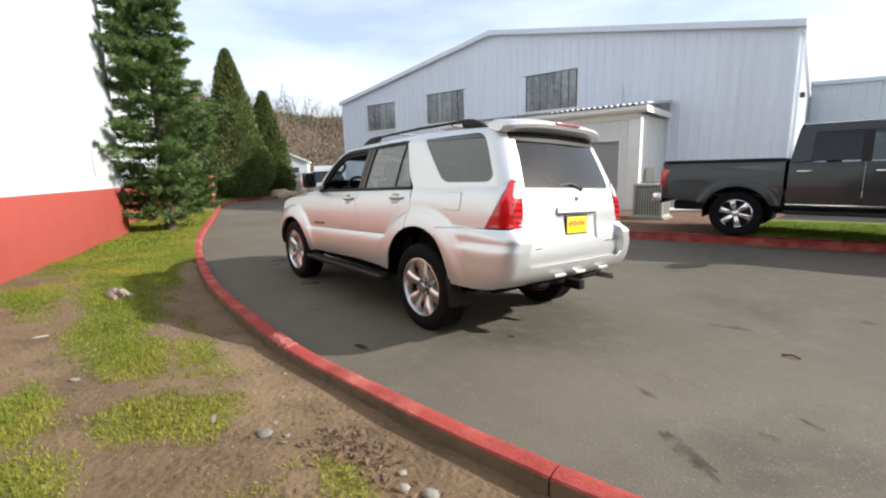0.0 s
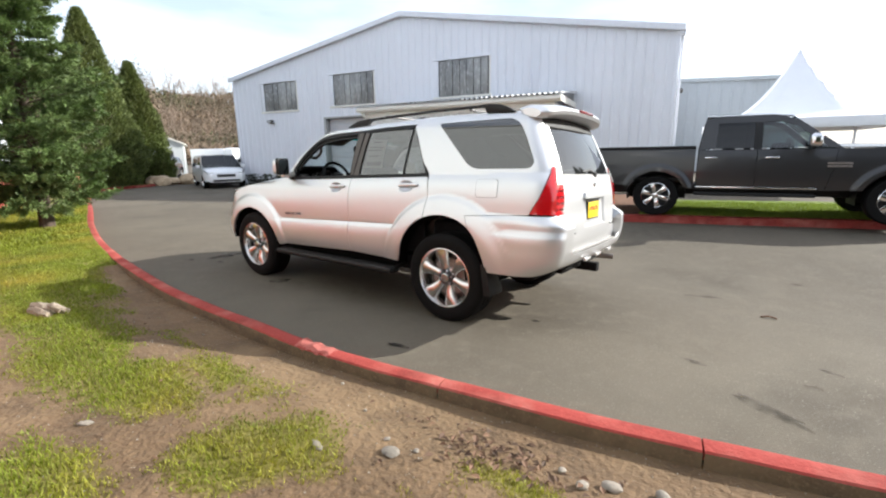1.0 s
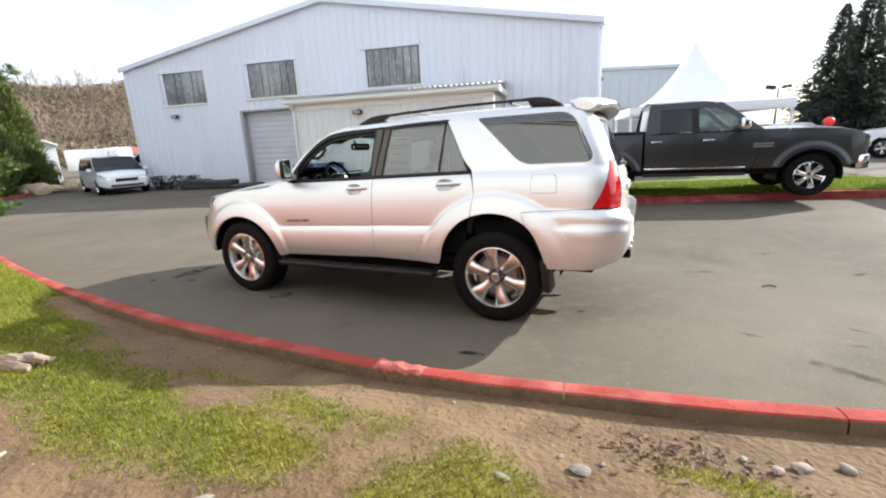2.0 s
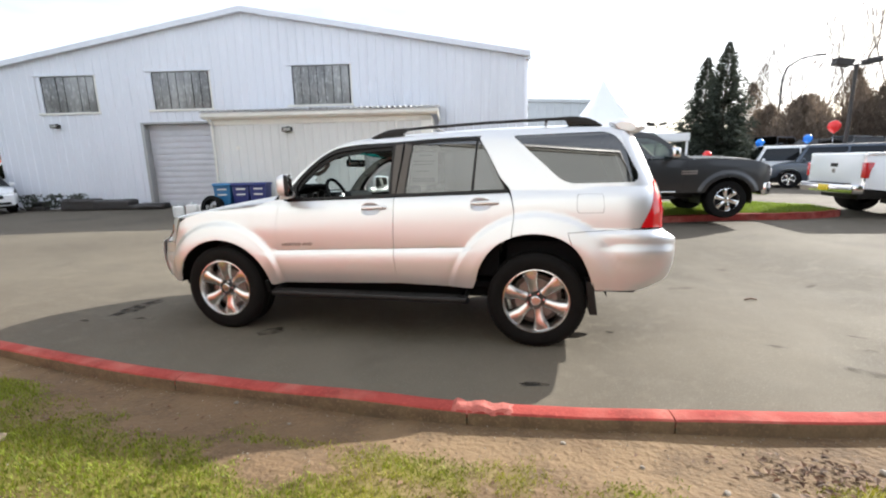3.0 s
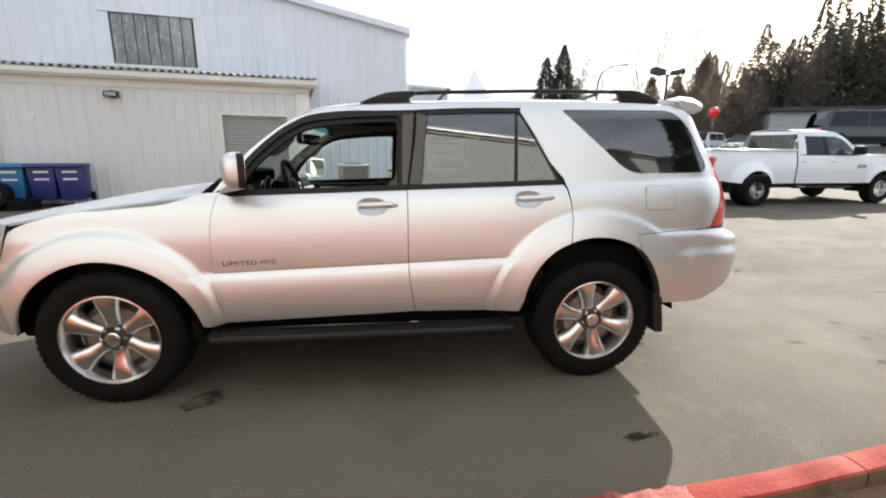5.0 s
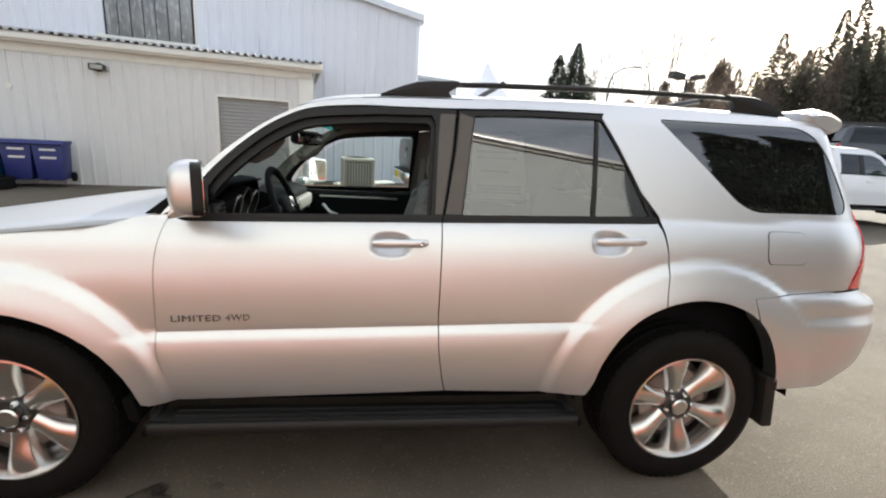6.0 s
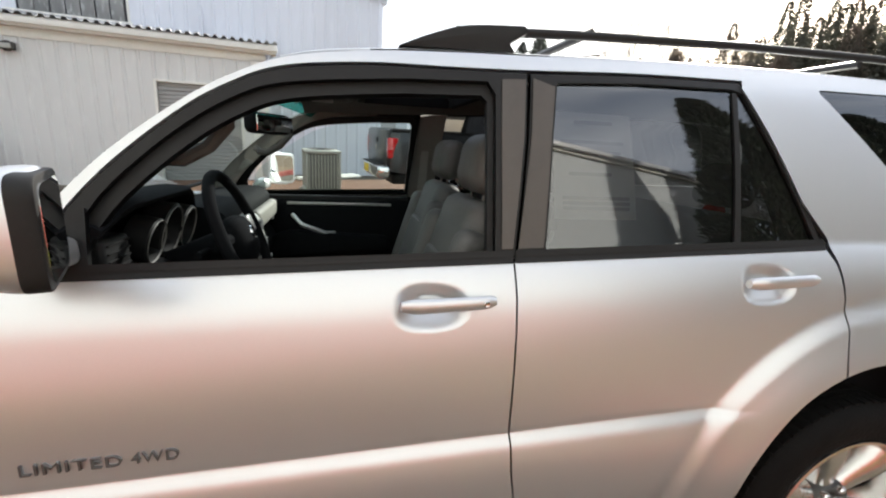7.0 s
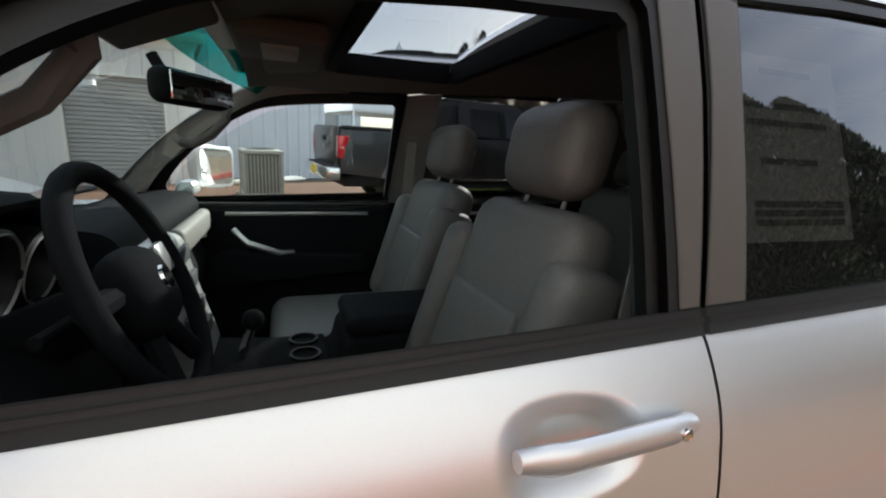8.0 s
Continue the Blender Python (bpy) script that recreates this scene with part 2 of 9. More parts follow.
M_FIR = mat("dark fir", (0.055, 0.065, 0.045), 0.7, var=0.35, scale=0.5, island=0.4, thin=0.2)
# paler, browner copy of the fir: distance haze is put into the base colour
M_HAZEFIR = mat("haze-paled fir", (0.12, 0.115, 0.085), 0.75, var=0.35, scale=0.4, col2=(0.15, 0.11, 0.085), mask=(0.45, 0.6), mscale=0.06, island=0.4, thin=0.45)
M_OLIVE = mat("brown foliage", (0.19, 0.145, 0.11), 0.8, var=0.35, scale=0.3, island=0.4, thin=0.45)
M_HILL = mat("wooded hillside", (0.22, 0.165, 0.115), 0.95, var=0.35, scale=0.12, col2=(0.14, 0.135, 0.065), mask=(0.5, 0.66), mscale=0.05, bump=0.5, bscale=0.6)
M_STONE = mat("stone", (0.24, 0.21, 0.17), 0.85, var=0.3, scale=20, bump=0.004, bscale=60, objrand=0.25)
M_LEAF = mat("dead leaf", (0.12, 0.065, 0.036), 0.8, var=0.3, scale=30, island=0.5)
M_WOOD = mat("bleached wood", (0.294, 0.238, 0.175), 0.85, var=0.35, scale=9, bump=0.004, bscale=60, stretch=(0.4, 3, 3))
M_REDBALL = mat("red balloon", (0.75, 0.03, 0.03), 0.25, var=0.0, sub=0.2)
M_BLUEBALL = mat("blue balloon", (0.03, 0.22, 0.75), 0.25, var=0.0, sub=0.2)
M_POLE = mat("pole metal", (0.05, 0.045, 0.042), 0.6, 0.3, var=0.2)
M_POLEWOOD = mat("pole wood", (0.12, 0.09, 0.07), 0.9, var=0.3, scale=5)
M_ROOFRED = mat("red roof", (0.42, 0.11, 0.075), 0.7, var=0.15, scale=1)
M_LAMPGLASS = mat("lamp lens", (0.4, 0.4, 0.36), 0.25, var=0.2, scale=20)
G_CLEAR = glass("clear glass", (0.8, 0.9, 0.88))
G_TINT = glass("privacy glass", (0.08, 0.085, 0.08), 1.42, cover=0.02)
G_TINTMID = glass("tinted door glass", (0.2, 0.205, 0.205), 1.85, cover=0.012)
G_BAY = glass("load bay glass", (0.06, 0.065, 0.065), 1.75, cover=0.008)
G_TEAL = glass("teal shade band", (0.02, 0.5, 0.45), 1.3, cover=0.12, dust=(0.02, 0.5, 0.45))
G_DARK = glass("dark glass", (0.03, 0.034, 0.035), 1.38)
G_CARWIN = glass("car glass", (0.25, 0.32, 0.31), 1.55)
M_MIRROR = mat("mirror", (0.8, 0.82, 0.82), 0.02, 1.0, var=0.0)


# ---- builders ----
def part(name, bm, material, parent=None, label="", smooth=True, keep_normals=None):
    """Links a bmesh as one mesh object, under its thing."""
    me = bpy.data.meshes.new(name)
    bm.to_mesh(me)
    bm.free()
    me.materials.append(material)
    if smooth:
        me.polygons.foreach_set("use_smooth", [True] * len(me.polygons))
        if keep_normals is None and smooth != "full":
            me.set_sharp_from_angle(angle=radians(38))
    ob = new(name, me)
    if parent is not None:
        ob.parent = parent
    if label:
        ob["label"] = label
    return ob


def thing(name, label, category, m=None, group="", kind=""):
    ob = new(name)
    ob.empty_display_size = 0.2
    if m is not None:
        ob.matrix_world = m
    return tagged(ob, label, category, group, kind)


def grow(bm, verts, faces):
    """Adds raw verts and faces to a bmesh."""
    vs = [bm.verts.new(v) for v in verts]
    for f in faces:
        try:
            bm.faces.new([vs[i] for i in f])
        except ValueError:
            pass
    return vs


def box(x0, x1, y0, y1, z0, z1, bevel=0.0, bm=None, seg=2):
    tmp = bmesh.new()
    bmesh.ops.create_cube(tmp, size=1)
    for v in tmp.verts:
        v.co = ((x0 + x1) / 2 + v.co.x * (x1 - x0), (y0 + y1) / 2 + v.co.y * (y1 - y0), (z0 + z1) / 2 + v.co.z * (z1 - z0))
    if bevel:
        bmesh.ops.bevel(tmp, geom=tmp.edges[:], offset=bevel, segments=seg, affect="EDGES", profile=0.5)
    if bm is None:
        return tmp
    join(bm, tmp)
    return bm


def join(bm, other, m=None):
    """Moves all of other into bm."""
    if m is not None:
        bmesh.ops.transform(other, matrix=m, verts=other.verts)
    me = bpy.data.meshes.new("tmp")
    other.to_mesh(me)
    other.free()
    bm.from_mesh(me)
    bpy.data.meshes.remove(me)
    return bm


def tube(pts, r, sides=8, bm=None, taper=None, cap=True):
    """A round bar along a line of points."""
    bm = bm or bmesh.new()
    pts = [Vector(p) for p in pts]
    rings = []
    for i, p in enumerate(pts):
        d = (pts[min(i + 1, len(pts) - 1)] - pts[max(i - 1, 0)]).normalized()
        q = d.to_track_quat("Z", "Y")
        rr = r if taper is None else r + (taper - r) * i / (len(pts) - 1)
        rings.append([bm.verts.new(p + q @ Vector((rr * math.cos(a), rr * math.sin(a), 0))) for a in (2 * math.pi * k / sides for k in range(sides))])
    for a, b in zip(rings, rings[1:]):
        for k in range(sides):
            bm.faces.new((a[k], a[(k + 1) % sides], b[(k + 1) % sides], b[k]))
    if cap:
        bm.faces.new(rings[0][::-1])
        bm.faces.new(rings[-1])
    return bm


def lathe(profile, n=32, axis="y", bm=None, caps=True):
    """Turns (along the axis, radius) pairs about an axis through the origin."""
    bm = bm or bmesh.new()
    rings = []
    for h, r in profile:
        ring = []
        for k in range(n):
            a = 2 * math.pi * k / n
            c, s = r * math.cos(a), r * math.sin(a)
            ring.append(bm.verts.new({"y": (c, h, s), "z": (c, s, h), "x": (h, c, s)}[axis]))
        rings.append(ring)
    for a, b in zip(rings, rings[1:]):
        for k in range(n):
            bm.faces.new((a[k], a[(k + 1) % n], b[(k + 1) % n], b[k]))
    for ring, flip in ((rings[0], True), (rings[-1], False)):
        if caps and (ring[0].co - ring[n // 2].co).length > 1e-4:
            bm.faces.new(ring[::-1] if flip else ring)
    bmesh.ops.recalc_face_normals(bm, faces=bm.faces)
    return bm


def prism(outline, y0, y1, bevel=0.0, axis="y"):
    """A flat outline (a, b) drawn out along an axis."""
    bm = bmesh.new()
    put = {"y": lambda a, b, h: (a, h, b), "x": lambda a, b, h: (h, a, b), "z": lambda a, b, h: (a, b, h)}[axis]
    lo = [bm.verts.new(put(a, b, y0)) for a, b in outline]
    hi = [bm.verts.new(put(a, b, y1)) for a, b in outline]
    n = len(outline)
    bm.faces.new(lo)
    bm.faces.new(hi[::-1])
    for i in range(n):
        bm.faces.new((lo[i], hi[i], hi[(i + 1) % n], lo[(i + 1) % n]))
    bmesh.ops.recalc_face_normals(bm, faces=bm.faces)
    if bevel:
        sharp = [e for e in bm.edges if e.calc_face_angle(0) > 0.5]
        bmesh.ops.bevel(bm, geom=sharp, offset=bevel, segments=2, affect="EDGES", profile=0.5)
    return bm


def curve_through(pts, n=6):
    """Catmull-Rom samples through 2D points."""
    out = []
    for i in range(len(pts) - 1):
        p0, p1, p2, p3 = (pts[max(i - 1, 0)], pts[i], pts[i + 1], pts[min(i + 2, len(pts) - 1)])
        for k in range(n):
            t = k / n
            out.append(tuple(0.5 * (2 * b + (c - a) * t + (2 * a - 5 * b + 4 * c - d) * t * t + (3 * b - a - 3 * c + d) * t ** 3) for a, b, c, d in zip(p0, p1, p2, p3)))
    out.append(tuple(pts[-1]))
    return out


def fillet(pts, radius, n=5):
    """Rounds the corners of a closed 2D outline; radius is one number or one for each corner."""
    out = []
    k = len(pts)
    rs = radius if isinstance(radius, (list, tuple)) else [radius] * k
    for i in range(k):
        p, a, b = Vector(pts[i]), Vector(pts[i - 1]), Vector(pts[(i + 1) % k])
        r = min(rs[i], (a - p).length * 0.48, (b - p).length * 0.48)
        if r < 1e-4:
            out.append(tuple(p))
            continue
        s, e = p + (a - p).normalized() * r, p + (b - p).normalized() * r
        for j in range(n + 1):
            t = j / n
            out.append(tuple((1 - t) ** 2 * s + 2 * t * (1 - t) * p + t * t * e))
    return out


def smooth_table(x, table):
    """Smooth reading of a table of (x, value)."""
    if x <= table[0][0]:
        return table[0][1]
    if x >= table[-1][0]:
        return table[-1][1]
    for i in range(len(table) - 1):
        x0, y0 = table[i]
        x1, y1 = table[i + 1]
        if x <= x1:
            h = x1 - x0
            d = (y1 - y0) / h
            dl = (y0 - table[i - 1][1]) / (x0 - table[i - 1][0]) if i else d
            dr = (table[i + 2][1] - y1) / (table[i + 2][0] - x1) if i + 2 < len(table) else d
            m0 = 0.0 if dl * d < 0 else (dl + d) / 2
            m1 = 0.0 if dr * d < 0 else (dr + d) / 2
            t = (x - x0) / h
            return (2 * t ** 3 - 3 * t * t + 1) * y0 + (t ** 3 - 2 * t * t + t) * h * m0 + (3 * t * t - 2 * t ** 3) * y1 + (t ** 3 - t * t) * h * m1


def skin(name, outline, fn, material, parent, label="", step=0.035, flange=0.014, lift=0.0, extra=()):
    """A curved sheet: a flat outline cut into a grid, laid on the surface fn(a, b), with turned-in edges and the surface's own normals."""
    bm = bmesh.new()
    bm.faces.new([bm.verts.new((a, b, 0)) for a, b in outline])
    for ax in (0, 1):
        lo, hi = min(p[ax] for p in outline), max(p[ax] for p in outline)
        k = max(1, int((hi - lo) / step))
        for i in range(1, k):
            co, no = [0, 0, 0], [0, 0, 0]
            co[ax], no[ax] = lo + (hi - lo) * i / k + 0.000137, 1
            bmesh.ops.bisect_plane(bm, geom=bm.verts[:] + bm.edges[:] + bm.faces[:], plane_co=co, plane_no=no, dist=1e-6)
    for ax, at in extra:
        co, no = [0, 0, 0], [0, 0, 0]
        if ax == 2:
            co, no = [0, at, 0], [-0.034, 1, 0]
        else:
            co[ax], no[ax] = at, 1
        bmesh.ops.bisect_plane(bm, geom=bm.verts[:] + bm.edges[:] + bm.faces[:], plane_co=co, plane_no=no, dist=1e-6)
    rim = [e for e in bm.edges if e.is_boundary]
    inner = []
    if flange:
        res = bmesh.ops.extrude_edge_only(bm, edges=rim)
        inner = [v for v in res["geom"] if isinstance(v, bmesh.types.BMVert)]
    deep = set(inner)
    bm.verts.ensure_lookup_table()
    bm.verts.index_update()
    normals = []
    h = 0.0025
    for v in bm.verts:
        a, b = v.co.x, v.co.y
        p = Vector(fn(a, b))
        da, db = Vector(fn(a + h, b)) - Vector(fn(a - h, b)), Vector(fn(a, b + h)) - Vector(fn(a, b - h))
        nn = da.cross(db)
        nn = nn.normalized() if nn.length > 1e-9 else Vector((0, 0, 1))
        normals.append((p, nn))
    centre = sum((p for p, _ in normals), Vector()) / len(normals)
    outward = sum((1 if nn.dot(p - Vector((0.3, 0, 0.75))) > 0 else -1) for p, nn in normals)
    sg = 1 if outward >= 0 else -1
    out = []
    for v, (p, nn) in zip(bm.verts, normals):
        nn = nn * sg
        v.co = p + nn * (lift - (flange if v in deep else 0))
        out.append(nn)
    bm.normal_update()
    for f in bm.faces:
        want = sum((out[v.index] for v in f.verts), Vector())
        if not any(v in deep for v in f.verts) and f.normal.dot(want) < 0:
            f.normal_flip()
    ob = part(name, bm, material, parent, label, keep_normals=True)
    ob.data.normals_split_custom_set_from_vertices([tuple(n) for n in out])
    return ob


# ---- ground, kerbs and lawns ----
rng = random.Random(7)
KERB = [(-22.8, 8.2), (-21.6, 5.4), (-20.4, 3.45), (-16.5, 1.85), (-11.1, 0.3), (-7.75, -0.68), (-4.8, -1.4), (-2.3, -1.81), (-0.9, -1.955), (1.04, -2.0), (2.13, -1.9), (3.3, -1.72), (5.0, -1.3), (7.5, -0.4), (11.0, 1.2), (16.0, 3.4)]
KLINE = curve_through(KERB, 14)


def kerb_y(x):
    for (x0, y0), (x1, y1) in zip(KLINE, KLINE[1:]):
        if x0 <= x <= x1:
            return y0 + (y1 - y0) * (x - x0) / (x1 - x0)
    return KLINE[0][1] if x < KLINE[0][0] else KLINE[-1][1]


def smoothstep(a, b, x):
    t = min(1, max(0, (x - a) / (b - a)))
    return t * t * (3 - 2 * t)


def ground_z(x, y):
    """The yard drains into a shallow dip beyond the near wheels of the parked car."""
    fall = 0.045 * (min(y, 1.5) + 0.87) if y > -0.87 else 0.0
    return -fall * smoothstep(4.8, 2.2, y) * smoothstep(-6.5, -3.5, x) * smoothstep(6.6, 4.0, x)


def build_ground():
    bm = bmesh.new()
    xs = [-900, -300, -120, -60, -30, -16, -10] + [-8 + 0.25 * i for i in range(69)] + [11, 16, 30, 60, 120, 300, 900]
    ys = [-900, -300, -120, -60, -30, -16, -8, -4, -2] + [-1.2 + 0.15 * i for i in range(42)] + [6, 9, 16, 30, 60, 120, 300, 900]
    rows = [[bm.verts.new((x, y, ground_z(x, y))) for x in xs] for y in ys]
    for a, b in zip(rows, rows[1:]):
        for k in range(len(xs) - 1):
            bm.faces.new((a[k], a[k + 1], b[k + 1], b[k]))
    tagged(part("ground", bm, M_ASPHALT, smooth="full"), "worn grey asphalt yard with oil marks and fine cracks", "ground", kind="structure")


build_ground()


def lawn_z(x, y):
    d = kerb_y(x) - y
    low = 0.035 + 0.1 * smoothstep(0.15, 0.9, d)
    z = low + (0.125 - low) * smoothstep(-1.8, -4.5, x)
    return z + 0.02 * noise.noise((x * 1.1, y * 1.1, 0)) + 0.012 * noise.noise((x * 4, y * 4, 2)) * smoothstep(0.1, 0.4, d)


GREEN = [(-5.5, -2.1, 3.2, 1.3, 1.2), (-2.9, -2.7, 1.5, 0.55, 1.1), (-2.1, -3.6, 0.7, 0.32, 0.9), (-1.2, -2.9, 0.9, 0.3, 1.1), (-0.1, -3.05, 0.7, 0.27, 1.1), (0.7, -2.95, 0.5, 0.28, 1.0), (0.9, -2.62, 0.5, 0.2, 0.75), (1.8, -2.93, 0.3, 0.3, 1.0),
         (2.05, -2.85, 0.25, 0.2, 0.6), (1.3, -3.58, 0.45, 0.2, 1.0), (2.1, -3.52, 0.4, 0.24, 0.9), (2.85, -2.42, 0.28, 0.12, 0.75), (0.4, -3.15, 0.4, 0.2, 0.6), (-0.5, -4.6, 1.6, 0.6, 0.8), (3.2, -4.3, 1.1, 0.6, 0.7), (0.2, -2.5, 0.5, 0.09, 0.45), (-2.2, -2.3, 0.8, 0.25, 0.8), (3.55, -2.2, 0.2, 0.1, 0.6)]


def grass_here(x, y):
    """How green the lawn is, 0 to 1: worn to soil along the kerb and in trodden patches."""
    d = kerb_y(x) - y
    n1 = noise.noise((x * 2.4, y * 2.4, 9.0)) + 0.6 * noise.noise((x * 7, y * 7, 1.0)) + 0.4 * noise.noise((x * 17, y * 17, 4.0))
    g = max(a * math.exp(-((x - u) / ru) ** 2 - ((y - v) / rv) ** 2) for u, v, ru, rv, a in GREEN)
    if x < -3.5:
        g = max(g, smoothstep(-3.5, -4.6, x))
    edge = smoothstep(0.12, 0.5, d) if x > -3.2 else 1.0
    return max(0, min(1, (g + 0.42 * n1) * edge * 1.25 - 0.1))


def build_lawn():
    bm = bmesh.new()
    cols = []
    xs = [-24 + 0.35 * i for i in range(46)] + [-7.9 + 0.09 * i for i in range(150)] + [5.6 + 0.5 * i for i in range(22)]
    steps = [0.0, 0.03] + [0.08 + 0.09 * j for j in range(42)] + [4.4, 5.5, 7, 10]
    for x in xs:
        y0 = kerb_y(x) - 0.085
        cols.append([bm.verts.new((x, y0 - s, lawn_z(x, y0 - s))) for s in steps])
    for a, b in zip(cols, cols[1:]):
        for j in range(len(steps) - 1):
            bm.faces.new((a[j], a[j + 1], b[j + 1], b[j]))
    bmesh.ops.recalc_face_normals(bm, faces=bm.faces)
    m = M_LAWN
    ob = part("lawn_soil", bm, m, smooth="full")
    col = ob.data.color_attributes.new("green", "FLOAT_COLOR", "POINT")
    for i, v in enumerate(ob.data.vertices):
        g = grass_here(v.co.x, v.co.y)
        col.data[i].color = (g, g, g, 1)
    tagged(ob, "trodden brown soil of the lawn strip beside the kerb", "ground", kind="structure")


def soil_and_grass():
    m = M_SOIL.copy()
    m.name = "soil with moss"
    n, l = m.node_tree.nodes, m.node_tree.links
    b = n["Principled BSDF"]
    src = b.inputs["Base Color"].links[0].from_socket
    at = n.new("ShaderNodeVertexColor")
    at.layer_name = "green"
    mx = n.new("ShaderNodeMix")
    mx.data_type = "RGBA"
    r = n.new("ShaderNodeMapRange")
    r.inputs["From Min"].default_value, r.inputs["From Max"].default_value, r.inputs["To Max"].default_value = 0.25, 0.75, 0.8
    l.new(at.outputs["Color"], r.inputs["Value"])
    l.new(r.outputs["Result"], mx.inputs["Factor"])
    l.new(src, mx.inputs["A"])
    mx.inputs["B"].default_value = (0.16, 0.145, 0.02, 1)
    l.new(mx.outputs["Result"], b.inputs["Base Color"])
    return m


M_LAWN = soil_and_grass()
build_lawn()


def grass_mesh(name, label, spots, hmin, hmax, material, wide=0.004):
    verts, faces = [], []
    for x, y, z, k in spots:
        h = rng.uniform(hmin, hmax) * k
        a, lean = rng.uniform(0, 6.283), rng.uniform(0.2, 0.9) * h
        b = rng.uniform(0, 6.283)
        dx, dy = math.cos(a) * wide, math.sin(a) * wide
        lx, ly = math.cos(b) * lean, math.sin(b) * lean
        i = len(verts)
        verts += [(x - dx, y - dy, z), (x + dx, y + dy, z), (x + dx * 0.8 + lx * 0.35, y + dy * 0.8 + ly * 0.35, z + h * 0.6), (x - dx * 0.8 + lx * 0.35, y - dy * 0.8 + ly * 0.35, z + h * 0.6), (x + lx, y + ly, z + h)]
        faces += [(i, i + 1, i + 2, i + 3), (i + 3, i + 2, i + 4)]
    me = bpy.data.meshes.new(name)
    me.from_pydata(verts, [], faces)
    me.materials.append(material)
    return tagged(new(name, me), label, "grass", kind="stuff")


def grass_spots(n, x0, x1, y0, y1, want=0.3):
    out = []
    while n > 0:
        x, y = rng.uniform(x0, x1), rng.uniform(y0, y1)
        n -= 1
        if y > kerb_y(x) - 0.1:
            continue
        g = grass_here(x, y)
        if g > want * rng.uniform(0.4, 2.3):
            out.append((x, y, lawn_z(x, y) - 0.004, 0.55 + 0.6 * g))
    return out


grass_mesh("grass_blades", "short yellow-green lawn grass growing in patches on soil", grass_spots(360000, -5.6, 4.6, -5.4, -1.35, 0.22), 0.012, 0.036, M_GRASS, 0.0026)
grass_mesh("lawn_grass", "mown green grass under the spruce by the red wall", grass_spots(60000, -13, -5.5, -4.5, 0.6), 0.03, 0.07, M_GRASS, 0.007)


def kerb_run(line, breaks, width, height, sink, red, raw, name, label, edge=0.05):
    """A painted kerb cast in lengths, with open joints between them."""
    top = tagged(new(name), label, "kerb", kind="structure")
    pts = [Vector(p) for p in line]
    lengths = []
    for b0, b1 in zip(breaks, breaks[1:]):
        ends = []
        for bx in (b0, b1):
            for p, q in zip(pts, pts[1:]):
                if p.x <= bx <= q.x:
                    ends.append(p + (q - p) * ((bx - p.x) / (q.x - p.x)))
                    break
            else:
                ends.append(pts[0] if bx < pts[0].x else pts[-1])
        seg = [ends[0]] + [p for p in pts if b0 + 0.02 < p.x < b1 - 0.02] + [ends[1]]
        lengths.append(seg)
    for seg in lengths:
        bm = bmesh.new()
        bmr = bmesh.new()
        prof = [(edge, -0.03), (edge + 0.008, height * 0.72), (edge + 0.002, height * 0.93), (edge - 0.014, height), ((edge - width + 0.058) / 2, height + 0.003), (-width + 0.058, height - 0.003), (-width + 0.049, height - 0.012)]
        prof_in = [(-width + 0.049, height - 0.012), (-width + 0.046, height - 0.03), (-width + 0.046, height * 0.5), (-width + 0.044, sink)]
        n = len(seg)
        for pr, b in ((prof, bm), (prof_in, bmr)):
            rings = []
            for i, p in enumerate(seg):
                d = (seg[min(i + 1, n - 1)] - seg[max(i - 1, 0)]).normalized()
                side = Vector((-d.y, d.x))
                end = 0.004 if i in (0, n - 1) else 0
                q = p + d * (end if i == 0 else -end)
                jit = 0.005 * noise.noise((p.x * 3, p.y * 3, 4))
                rings.append([b.verts.new((q.x + side.x * (o + jit), q.y + side.y * (o + jit), z + 0.012 * noise.noise((p.x * 1.4, p.y, 7)) - (end * 0.6 if z > 0.05 else 0))) for o, z in pr])
            for r0, r1 in zip(rings, rings[1:]):
                for j in range(len(pr) - 1):
                    b.faces.new((r0[j], r0[j + 1], r1[j + 1], r1[j]))
            if pr is prof:
                for r in (rings[0], rings[-1]):
                    b.faces.new(r)
            bmesh.ops.recalc_face_normals(b, faces=b.faces)
        st = part("kerb_stone", bm, red, top)
        part("bare_face", bmr, raw, st, "unpainted stained concrete face")
    return top


kerb_run([p for p in KLINE], [-23, -20.4, -17.2, -14.0, -11.0, -8.1, -5.6, -3.3, -0.92, 1.03, 2.12, 3.42, 5.6, 8, 11, 16.1], 0.15, 0.122, 0.0, M_KERB_RED, M_KERB_RAW, "kerb_near", "curved concrete kerb with worn red paint and open joints", 0.012)


def chipped_kerb():
    bm = bmesh.new()
    bmesh.ops.create_grid(bm, x_segments=14, y_segments=5, size=0.5)
    for v in bm.verts:
        x = 1.12 + v.co.x * 0.36
        y = kerb_y(x) - 0.044 + v.co.y * 0.118
        e = max(abs(v.co.x), abs(v.co.y)) * 2
        z = 0.131 + 0.02 * noise.noise((x * 14, y * 14, 3)) - 0.02 * (1 if e > 0.95 else 0)
        v.co = (x, y + 0.01 * noise.noise((x * 20, y * 9, 5)), z)
    return part("broken_kerb_top", bm, M_CHIP, bpy.data.objects["kerb_near"], "chipped pale top of the kerb")


